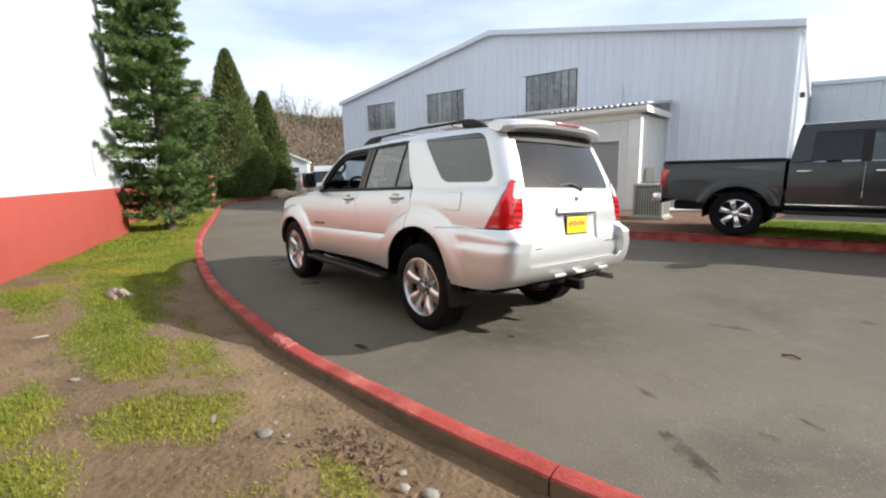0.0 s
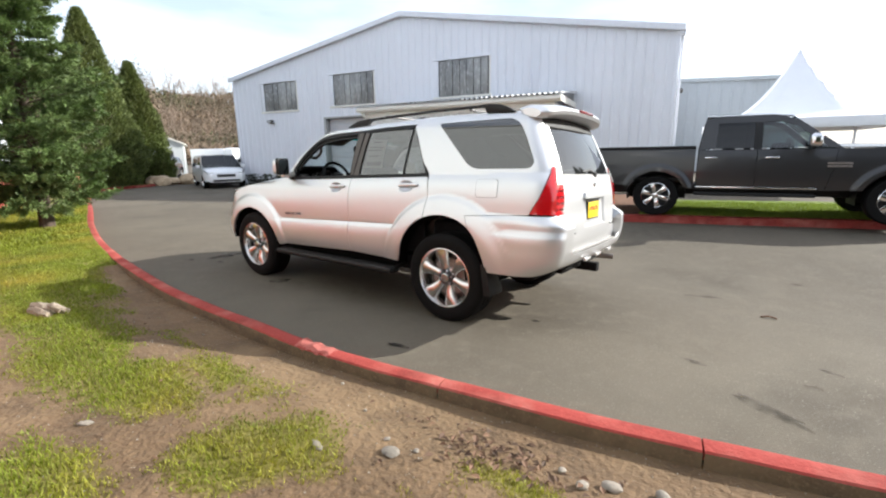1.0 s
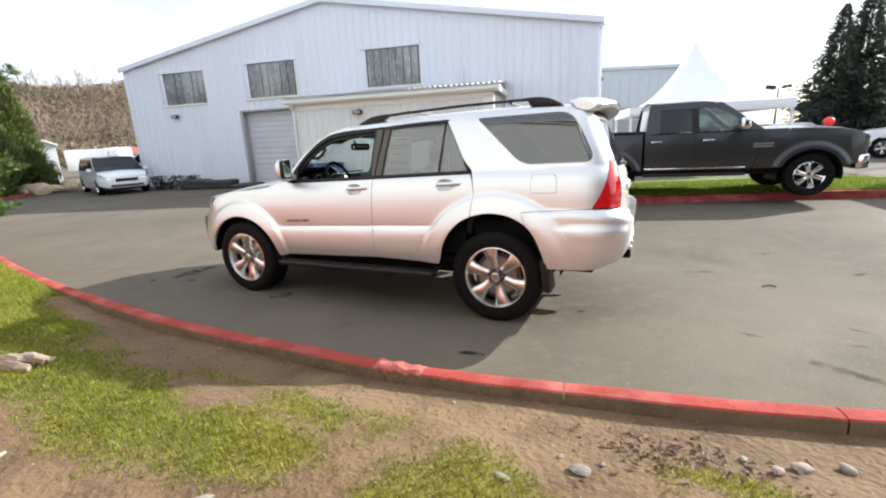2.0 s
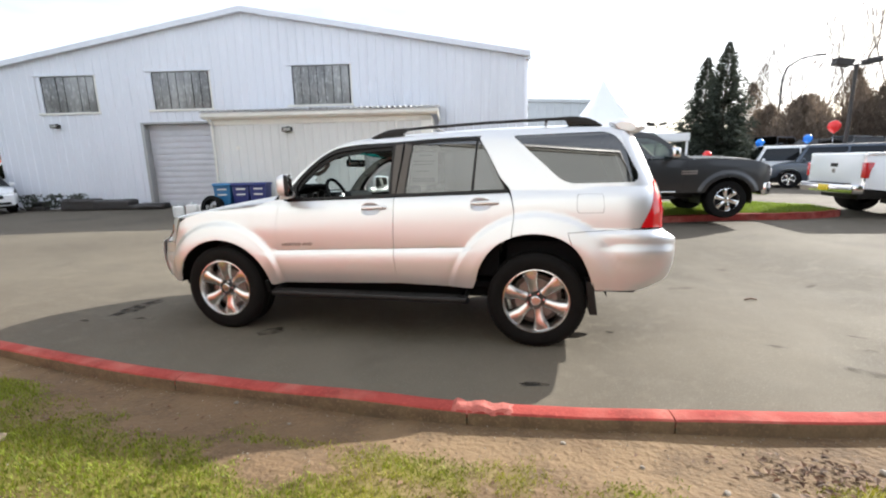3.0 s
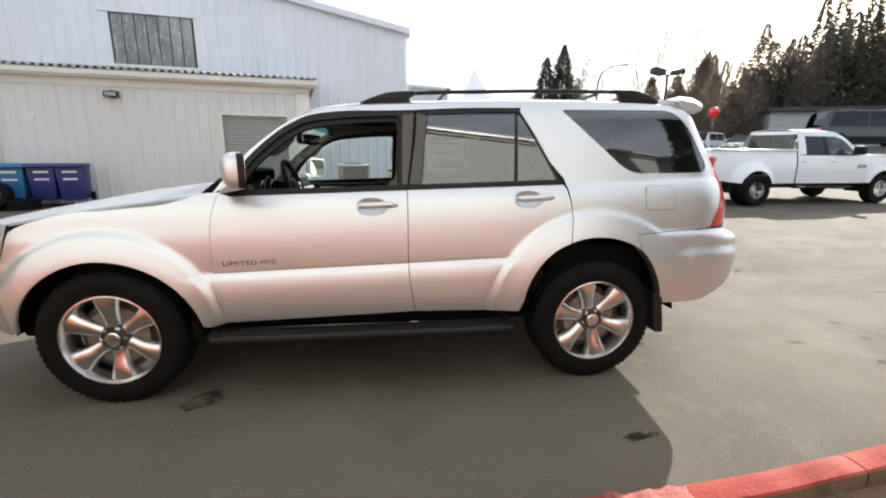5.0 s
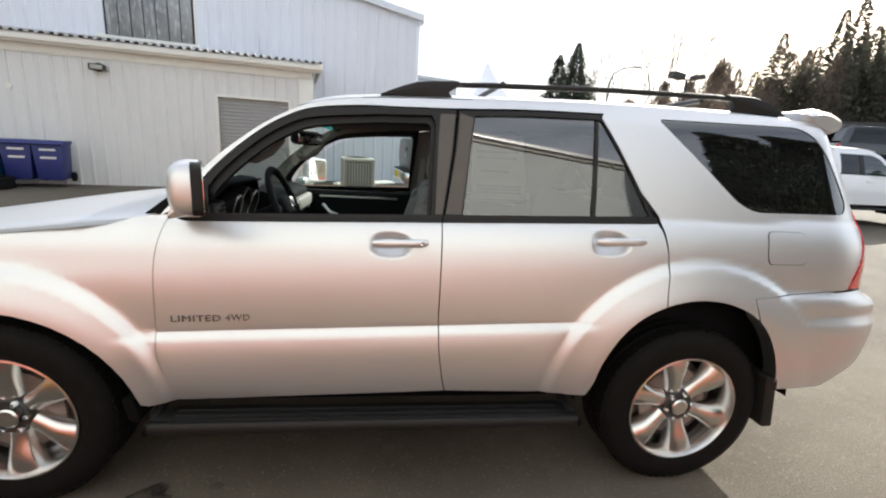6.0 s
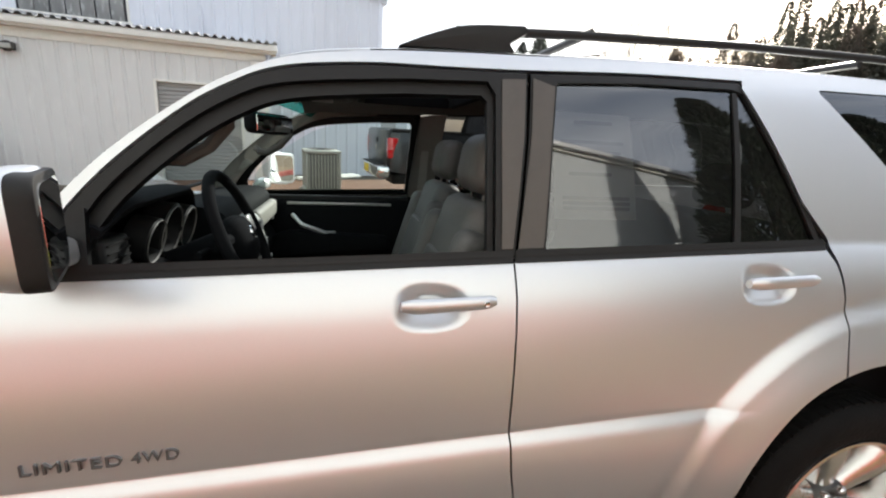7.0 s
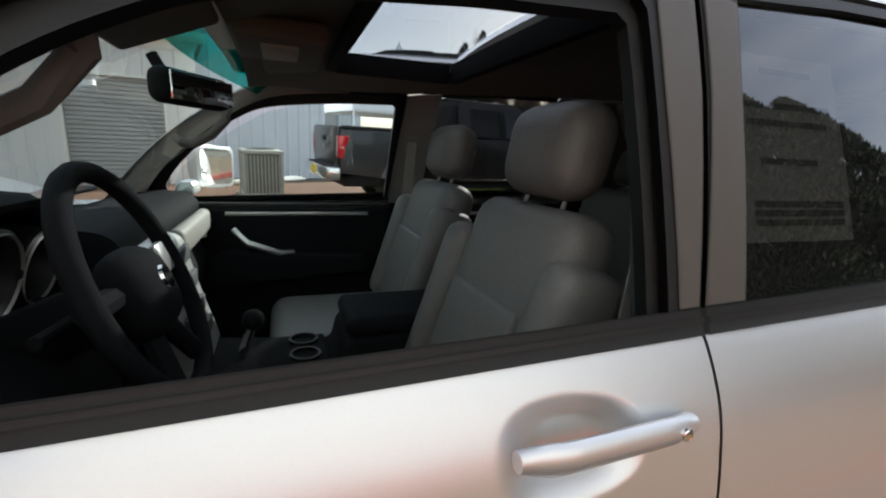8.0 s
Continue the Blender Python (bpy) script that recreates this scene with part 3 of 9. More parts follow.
chipped_kerb()
FARLINE = curve_through([(-4.0, 4.0), (-1.5, 4.55), (0.23, 5.1), (1.3, 5.48), (3.15, 6.05), (5.4, 6.72), (7.05, 7.05), (8.1, 7.5), (8.4, 7.8)], 8)
kerb_run([(x, y) for x, y in FARLINE][::1], [-4.1, -1.6, 0.6, 3.2, 5.8, 8.4], -0.17, 0.15, 0.0, M_KERB_RED, M_KERB_RED, "kerb_far", "low concrete kerb painted dark red along the grass strip")


def far_y(x):
    for (x0, y0), (x1, y1) in zip(FARLINE, FARLINE[1:]):
        if x0 <= x <= x1:
            return y0 + (y1 - y0) * (x - x0) / (x1 - x0)
    return FARLINE[0][1] if x < FARLINE[0][0] else FARLINE[-1][1]


def strip(name, label, material, x0, x1, depth, z, zfn=None):
    bm = bmesh.new()
    cols = []
    k = int((x1 - x0) / 0.25)
    for i in range(k + 1):
        x = x0 + (x1 - x0) * i / k
        d = depth(x)
        cols.append([bm.verts.new((x - 0.2 * j / 10, far_y(x) + 0.1 + d * j / 10, z + 0.05 * min(1, j / 4) + 0.02 * noise.noise((x, j * 0.5, 3)))) for j in range(11)])
    for a, b in zip(cols, cols[1:]):
        for j in range(10):
            bm.faces.new((a[j], b[j], b[j + 1], a[j + 1]))
    return tagged(part(name, bm, material, smooth="full"), label, "ground", kind="structure")


strip("mulch_bed", "brown bark mulch bed in front of the annex", M_BARKCHIP, -3.9, 1.7, lambda x: 4.6, 0.1)
strip("grass_strip", "bright green grass strip behind the red kerb", M_GRASS_DRY, 1.7, 8.3, lambda x: 3.2 - 1.6 * smoothstep(7, 8.3, x), 0.1)
spots = []
for i in range(26000):
    gx = rng.uniform(1.5, 8.2)
    gy = far_y(gx) + 0.15 + rng.random() ** 1.3 * (2.6 - 1.5 * smoothstep(7, 8.2, gx))
    spots.append((gx, gy, 0.13, 1.0))
grass_mesh("strip_grass", "bright green grass blades on the strip under the pickup", spots, 0.04, 0.08, M_GRASS_DRY, 0.009)


# ---- white metal warehouse with its annex ----
TB = Matrix.Translation((0.89, 12.37, 0)) @ Matrix.Rotation(math.atan(0.19), 4, "Z")
WIDE, EAVE, RIDGE_U, RIDGE = 19.28, 4.98, -9.8, 6.68


def gable(u):
    return EAVE + (RIDGE - EAVE) * (1 - (abs(u - RIDGE_U) / (-RIDGE_U if u > RIDGE_U else WIDE + RIDGE_U)))


def ribbed_wall(u0, u1, top, holes, pitch=0.305, rib=0.022, base=0.0):
    """Sheet-metal siding with upright ribs; holes are (u0, u1, z0, z1)."""
    us = []
    k = int(round((u1 - u0) / pitch))
    for i in range(k):
        a = u0 + (u1 - u0) * i / k
        w = (u1 - u0) / k
        us += [(a, 0), (a + w * 0.72, 0), (a + w * 0.79, rib), (a + w * 0.93, rib)]
    us.append((u1, 0))
    cuts = sorted({h for hole in holes for h in hole[:2]} | {RIDGE_U})
    full = []
    for (a, da), (b, db) in zip(us, us[1:]):
        full.append((a, da))
        for c in cuts:
            if a + 1e-4 < c < b - 1e-4:
                full.append((c, da + (db - da) * (c - a) / (b - a)))
    full.append(us[-1])
    bm = bmesh.new()
    for (a, da), (b, db) in zip(full, full[1:]):
        mid = (a + b) / 2
        low, spans = base, []
        for h in sorted((h for h in holes if h[0] <= mid <= h[1]), key=lambda h: h[2]):
            if h[2] > low:
                spans.append((low, h[2]))
            low = h[3]
        spans.append((low, None))
        for z0, z1 in spans:
            za, zb = (top(a), top(b)) if z1 is None else (z1, z1)
            bm.faces.new([bm.verts.new(p) for p in ((a, -da, z0), (b, -db, z0), (b, -db, zb), (a, -da, za))])
    bmesh.ops.remove_doubles(bm, verts=bm.verts, dist=1e-4)
    return bm


def build_warehouse():
    house = thing("warehouse", "large white ribbed-metal warehouse with a shallow gable roof", "building", TB)
    wins = [(-17.5, -15.3, 3.45, 4.74), (-13.45, -11.15, 3.48, 4.8), (-8.4, -6.12, 3.52, 4.88)]
    door = (-13.8, -10.5, 0.0, 2.99)
    part("wall", ribbed_wall(-WIDE, 0, gable, wins + [door]), M_SIDING, house, "white ribbed metal siding", smooth=False)
    for hole in wins:
        u0, u1, z0, z1 = hole
        win = part("window", box(u0 - 0.02, u1 + 0.02, 0.05, 0.09, z0 - 0.02, z1 + 0.02), M_DARKGAP, house, "window opening blinded with weathered upright panels")
        n = 7
        w = (u1 - u0 - 0.3) / n
        for i in range(n):
            a = u0 + 0.2 + w * i
            off = 0.012 * ((i * 5) % 3)
            part("panel", box(a + 0.012, a + w - 0.012, 0.02 - off, 0.045, z0 + 0.03, z1 - 0.03, 0.004), M_PANEL, win)
        part("frame_side", box(u0, u0 + 0.17, -0.01, 0.045, z0, z1, 0.006), M_SIDING, win, "white inner reveal")
        part("frame_side", box(u1 - 0.05, u1, -0.02, 0.045, z0, z1, 0.006), M_TRIM, win)
        part("sill", box(u0 - 0.04, u1 + 0.04, -0.05, 0.05, z0 - 0.05, z0 + 0.02, 0.006), M_TRIM, win)
        part("head", box(u0 - 0.04, u1 + 0.04, -0.045, 0.05, z1 - 0.02, z1 + 0.04, 0.006), M_SIDING, win)
    u0, u1, z0, z1 = door
    rd = part("roll_up_door", box(u0 - 0.05, u1, 0.26, 0.3, 0, z1 + 0.1), M_ROLLDOOR, house, "closed pale sectional roll-up door")
    for i in range(14):
        h = z1 / 14
        part("slat", box(u0 + 0.02, u1 - 0.02, 0.235, 0.262, i * h + 0.012, (i + 1) * h - 0.012, 0.008), M_ROLLDOOR, rd)
    part("door_jamb", box(u0 - 0.09, u0 + 0.02, -0.04, 0.3, 0, z1 + 0.02, 0.008), M_GREYDOOR, house, "grey steel door jamb")
    part("door_head", box(u0 - 0.09, u1, -0.04, 0.3, z1, z1 + 0.07, 0.008), M_GREYDOOR, house)
    # right flank, back and inner leaves
    side = ribbed_wall(0, 28, lambda u: EAVE, [])
    bmesh.ops.transform(side, matrix=Matrix.Rotation(radians(90), 4, "Z"), verts=side.verts)
    part("side_wall", side, M_SIDING, house, smooth=False)
    left = ribbed_wall(0, 28, lambda u: EAVE, [])
    bmesh.ops.transform(left, matrix=Matrix.Translation((-WIDE, 28, 0)) @ Matrix.Rotation(radians(-90), 4, "Z"), verts=left.verts)
    part("side_wall", left, M_SIDING, house, smooth=False)
    back = prism([(-WIDE + 0.1, 0), (-0.1, 0), (-0.1, EAVE - 0.1), (RIDGE_U, RIDGE - 0.1), (-WIDE + 0.1, EAVE - 0.1)], 27.8, 28)
    part("back_wall", back, M_SIDING, house, smooth=False)
    inner = prism([(-WIDE + 0.1, 0), (-0.1, 0), (-0.1, EAVE - 0.1), (RIDGE_U, RIDGE - 0.1), (-WIDE + 0.1, EAVE - 0.1)], 0.32, 0.45)
    part("inner_wall", inner, M_GREYDOOR, house, smooth=False)
    for sgn in (-1, 1):
        ue = 0.12 if sgn > 0 else -WIDE - 0.12
        ze = EAVE + 0.03
        part("roof", prism([(RIDGE_U, RIDGE + 0.03), (ue, ze), (ue, ze + 0.08), (RIDGE_U, RIDGE + 0.11)], -0.1, 28.1), M_ROOFMETAL, house, "shallow metal roof slope", smooth=False)
        part("rake_trim", prism([(RIDGE_U, RIDGE - 0.06), (ue, ze - 0.09), (ue, ze + 0.1), (RIDGE_U, RIDGE + 0.13)], -0.16, -0.101, 0.008), M_SIDING, house, "white sheet-metal verge trim", smooth=False)
    gut = prism([(-0.02, 0), (0.13, 0), (0.15, 0.12), (-0.02, 0.12)], -0.1, 28, 0.006)
    bmesh.ops.translate(gut, verts=gut.verts, vec=(0.0, 0, EAVE - 0.14))
    part("gutter", gut, M_SIDING, house)
    part("downspout", box(0.04, 0.12, 0.25, 0.34, 0.1, EAVE - 0.1, 0.015), M_SIDING, house, "white square downspout")
    part("corner_trim", box(-0.1, 0.012, -0.045, 0.1, 0, EAVE - 0.02, 0.01), M_SIDING, house)
    part("corner_trim", box(-WIDE - 0.012, -WIDE + 0.1, -0.045, 0.1, 0, EAVE - 0.02, 0.01), M_SIDING, house)
    vent = tube([(-4.6, -0.07, 3.1), (-4.6, -0.07, 4.05)], 0.035, 10)
    part("vent_pipe", vent, M_SIDING, house, "thin white vent pipe")
    return house


build_warehouse()


def flood_lamp(m, label):
    lamp = thing("wall_lamp", label, "lamp", m, group="wall lamps")
    part("body", prism([(-0.13, 0.0), (0.13, 0.0), (0.15, -0.16), (-0.15, -0.16)], -0.07, 0.06, 0.012, axis="z"), M_POLE, lamp)
    part("lens", box(-0.11, 0.11, -0.172, -0.158, -0.05, 0.035, 0.006), M_LAMPGLASS, lamp, "dull glass lens")
    part("bracket", box(-0.05, 0.05, -0.02, 0.0, -0.09, 0.09, 0.004), M_POLE, lamp)
    return lamp


flood_lamp(TB @ pose(-16.95, -0.045, 3.0), "dark wall-mounted floodlight on the warehouse gable")
flood_lamp(TB @ pose(0.06, 0.9, 3.3, 0, 0, 90), "small security lamp on the warehouse flank")


def build_annex():
    u0, u1, v = -9.98, -3.25, -2.5
    hz = 2.74
    ann = thing("annex", "low cream ribbed-metal lean-to with a corrugated roof", "building", TB)
    door = (-5.35, -3.8, 0.0, 2.12)
    w = ribbed_wall(u0, u1, lambda u: hz, [door], 0.26, 0.022)
    bmesh.ops.translate(w, verts=w.verts, vec=(0, v, 0))
    part("wall", w, M_ANNEX, ann, "cream ribbed metal siding", smooth=False)
    for ue, ang in ((u0, -90), (u1, 90)):
        sw = ribbed_wall(0, -v, lambda u: hz + 0.1, [], 0.26, 0.022)
        mm = Matrix.Translation((ue, v, 0)) @ Matrix.Rotation(radians(90), 4, "Z") if ang > 0 else Matrix.Translation((ue, 0, 0)) @ Matrix.Rotation(radians(-90), 4, "Z")
        bmesh.ops.transform(sw, matrix=mm, verts=sw.verts)
        part("side_wall", sw, M_ANNEX, ann, smooth=False)
    part("inner_wall", box(u0 + 0.05, u1 - 0.05, v + 0.12, v + 0.18, 0, hz), M_GREYDOOR, ann)
    rd = part("roll_up_door", box(door[0], door[1], v + 0.1, v + 0.115, 0, door[3]), M_GREYDOOR, ann, "closed grey roll-up door")
    for i in range(26):
        h = door[3] / 26
        part("slat", box(door[0], door[1], v + 0.07, v + 0.102, i * h + 0.006, (i + 1) * h - 0.006, 0.01, seg=1), M_GREYDOOR, rd)
    for a, b, c, d in ((door[0] - 0.05, door[0], 0, door[3] + 0.05), (door[1], door[1] + 0.05, 0, door[3] + 0.05), (door[0], door[1], door[3], door[3] + 0.05)):
        part("door_frame", box(a, b, v - 0.03, v + 0.1, c, d, 0.005), M_TRIM, ann)
    part("fascia", box(u0 - 0.18, u1 + 0.22, v - 0.2, v - 0.16, hz + 0.12, hz + 0.31, 0.01), M_TRIM, ann, "cream fascia board")
    part("gutter", box(u0 - 0.2, u1 + 0.24, v - 0.27, v - 0.2, hz + 0.16, hz + 0.28, 0.02), M_TRIM, ann)
    part("soffit", box(u0 - 0.16, u1 + 0.2, v - 0.16, v + 0.02, hz + 0.12, hz + 0.15), M_TRIM, ann)
    part("side_fascia", box(u1 + 0.18, u1 + 0.22, v - 0.16, 0, hz + 0.12, hz + 0.3, 0.008), M_TRIM, ann)
    part("top_trim", box(u0 + 0.0, u1, v - 0.035, v, hz - 0.05, hz + 0.12, 0.006), M_TRIM, ann)
    bm = bmesh.new()
    n = 44
    du = (u1 + 0.25 - u0 + 0.2) / n
    prof = []
    for i in range(n):
        a = u0 - 0.2 + i * du
        prof += [(a, 0), (a + du * 0.35, 0), (a + du * 0.5, 0.05), (a + du * 0.8, 0.05)]
    prof.append((u1 + 0.25, 0))
    lo = [bm.verts.new((a, v - 0.3, hz + 0.315 + z)) for a, z in prof]
    hi = [bm.verts.new((a, -0.05, hz + 0.62 + z)) for a, z in prof]
    lo2 = [bm.verts.new((a, v - 0.3, hz + 0.3 + z)) for a, z in prof]
    for i in range(len(prof) - 1):
        bm.faces.new((lo[i], lo[i + 1], hi[i + 1], hi[i]))
        bm.faces.new((lo2[i], lo2[i + 1], lo[i + 1], lo[i]))
    part("roof", bm, M_ROOFMETAL, ann, "corrugated metal roof sheet", smooth=False)
    part("downspout", tube([(u0 - 0.06, v - 0.24, hz + 0.2), (u0 + 0.02, v - 0.05, hz - 0.05), (u0 + 0.03, v - 0.05, 0.2)], 0.045, 8), M_TRIM, ann, "white downspout")
    part("corner_trim", box(u1 - 0.3, u1 + 0.03, v - 0.035, v - 0.028, 0, hz, 0.002), M_TRIM, ann)
    part("corner_trim", box(u1, u1 + 0.035, v - 0.028, v + 0.1, 0, hz, 0.004), M_TRIM, ann)
    knob = lathe([(-0.05, 0.03), (-0.045, 0.055), (0, 0.06)], 14)
    bmesh.ops.translate(knob, verts=knob.verts, vec=(u0 + 0.75, v, 2.0))
    part("vent_cap", knob, M_TRIM, ann, "round white vent cap")
    flood_lamp(TB @ pose(-7.62, v - 0.02, 2.52), "dark wall-mounted floodlight on the annex wall")


build_annex()


# ---- red and white hall beside the lawn ----
def build_hall():
    a, b = Vector((10.5, -9.2)), Vector((-7.85, -2.18))
    d = (b - a).normalized()
    ang = math.atan2(d.y, d.x)
    m = Matrix.Translation((a.x, a.y, 0)) @ Matrix.Rotation(ang, 4, "Z")
    ln = (b - a).length
    hall = thing("hall", "tall hall with white walls above a bright red base band", "building", m)
    part("red_base", box(0, ln, 0, 0.3, -0.1, 1.18, 0.01), M_WALLRED, hall, "bright red painted base wall")
    part("wall", box(0, ln - 0.01, 0.008, 0.3, 1.18, 6.4), M_WALLWHITE, hall, "white painted wall")
    part("end_wall", box(ln - 0.3, ln - 0.004, 0.3, 6, -0.1, 6.4), M_WALLWHITE, hall)
    part("roof", box(-0.2, ln + 0.2, -0.2, 6, 6.4, 6.6, 0.02), M_ROOFMETAL, hall)
    part("conduit", box(ln - 1.55, ln - 1.48, -0.03, 0.006, 1.45, 1.95, 0.006), M_WALLWHITE, hall)
    part("wing_base", box(ln + 0.1, ln + 6.5, 0.7, 1.0, -0.1, 1.18, 0.01), M_WALLRED, hall, "red base of the set-back wing")
    part("wing_wall", box(ln + 0.1, ln + 6.49, 0.708, 1.0, 1.18, 6.0), M_WALLWHITE, hall)
    # parapet cap and panel joints
    part("cap", box(-0.1, ln + 0.1, -0.08, 0.32, 6.3, 6.42, 0.01), M_TRIM, hall)
    return hall


build_hall()


# ---- silver sport utility vehicle ----
HUB_F, HUB_R, HUB_Z = -1.395, 1.395, 0.385


def belt(x):
    return 1.214 + 0.034 * (x - 0.24)


def crease(x):
    return 0.778 + 0.034 * x


XR = [(0.48, 2.16), (0.53, 2.27), (0.58, 2.345), (0.66, 2.385), (0.78, 2.405), (0.87, 2.41), (0.905, 2.395), (0.93, 2.345), (0.955, 2.325), (1.1, 2.315), (1.25, 2.285), (1.38, 2.24), (1.66, 2.12), (1.76, 2.07)]


def rear_x(z):
    return smooth_table(z, XR)


def bulge(x, z):
    """The flares over the wheels."""
    out = 0.0
    for hub, r_out in ((HUB_F, 0.625), (HUB_R, 0.715)):
        r = math.hypot(x - hub, z - HUB_Z)
        if r < r_out + 0.02:
            out = max(out, 0.022 * smoothstep(r_out, r_out - 0.06, r) + 0.026 * smoothstep(r_out - 0.01, r_out - 0.19, r))
    return out


def nose_len(z):
    """How far the rounded nose runs ahead of the front wheels."""
    return smooth_table(z, [(0.45, 0.6), (0.58, 0.65), (0.77, 0.65), (0.8, 0.63), (0.825, 0.56), (0.98, 0.49)])


def side_w(x, z):
    zb, zc = belt(x), crease(x)
    if z <= zb:
        w = smooth_table(z, [(0.36, 0.85), (0.46, 0.893), (0.54, 0.911), (0.61, 0.915), (zc - 0.1, 0.913), (zc - 0.06, 0.9075), (zc - 0.032, 0.9), (zc - 0.011, 0.8875), (zc - 0.003, 0.8838), (zc + 0.008, 0.8852), (0.93, 0.881), (zb - 0.155, 0.866), (zb - 0.085, 0.849), (zb - 0.03, 0.822), (zb, 0.802)])
    else:
        t = (z - zb) / 0.48
        w = 0.802 - 0.175 * t + 0.04 * t * (1 - t) - 2.6 * max(0.0, z - 1.64) ** 2
    if z < 1.15:
        calm = max(smoothstep(0.66, 0.5, math.hypot(x - HUB_F, z - HUB_Z)), smoothstep(0.76, 0.6, math.hypot(x - HUB_R, z - HUB_Z)))
        if calm > 0:
            plain = smooth_table(z, [(0.36, 0.84), (0.46, 0.874), (0.54, 0.888), (0.68, 0.897), (0.8, 0.894), (0.95, 0.881), (1.06, 0.865), (1.13, 0.848), (1.2, 0.815)])
            w += calm * (plain - w)
        w += (bulge(x, z) ** 3 + (0.026 * smoothstep(0.968, 0.91, z) * smoothstep(1.6, 1.85, x) if x > 0 else 0) ** 3) ** (1 / 3)
    if x > 1.4:
        w -= 0.004 * min(1, ((x - 1.4) / 0.6)) ** 2
    if x < -1.7:
        u = min(1.0, (-1.7 - x) / nose_len(z))
        w *= 1 - 0.55 * u ** 2.6
    return w


CORNER, ARC, DEPTH = 2.0, 0.30, 0.16


def shell(s, z, sg=-1):
    """The body's skin: s runs along the flank and round the rear corner."""
    if s <= CORNER:
        return (s, sg * side_w(s, z), z)
    w, a = side_w(CORNER, z), rear_x(z) - CORNER
    if s <= CORNER + ARC:
        th = (s - CORNER) / ARC * math.pi / 2
        return (CORNER + a * math.sin(th), sg * (w - DEPTH * (1 - math.cos(th))), z)
    y = w - DEPTH - (s - CORNER - ARC)
    return (CORNER + a + 0.03 * (1 - (y / (w - DEPTH)) ** 2), sg * y, z)


def rear_face(y, z):
    w, a = side_w(CORNER, z), rear_x(z) - CORNER
    b = w - DEPTH
    if abs(y) <= b:
        return (CORNER + a + 0.03 * (1 - (y / b) ** 2), y, z)
    c = max(0.0, 1 - (abs(y) - b) ** 2 / DEPTH ** 2)
    return (CORNER + a * math.sqrt(c), y, z)


ROOF_EDGE = [(-0.84, 1.19), (-0.66, 1.398), (-0.51, 1.53), (-0.40, 1.602), (-0.28, 1.652), (-0.1, 1.682), (0.1, 1.697), (0.287, 1.706), (0.92, 1.733), (1.54, 1.738), (1.95, 1.722), (2.1, 1.7)]


def roof_edge(x):
    return smooth_table(x, ROOF_EDGE)


def roof_w(x):
    return side_w(x, roof_edge(x))


def roof_top(x, y):
    w = roof_w(x)
    k = min(1, abs(y) / w)
    return (x, y, roof_edge(x) + 0.058 * (1 - k ** 2.6))


def arc_pts(hub, r, a0, a1, n, rx=None):
    return [(hub + (rx or r) * math.cos(radians(a0 + (a1 - a0) * i / n)), HUB_Z + r * math.sin(radians(a0 + (a1 - a0) * i / n))) for i in range(n + 1)]


def rear_arch(a):
    """The rear wheel opening, taller than round in front and tight behind."""
    r = smooth_table(a, [(-20, 0.43), (10, 0.432), (35, 0.462), (60, 0.52), (90, 0.54), (120, 0.545), (150, 0.515), (165, 0.49), (195, 0.47)])
    return (HUB_R + r * math.cos(radians(a)), HUB_Z + r * math.sin(radians(a)))


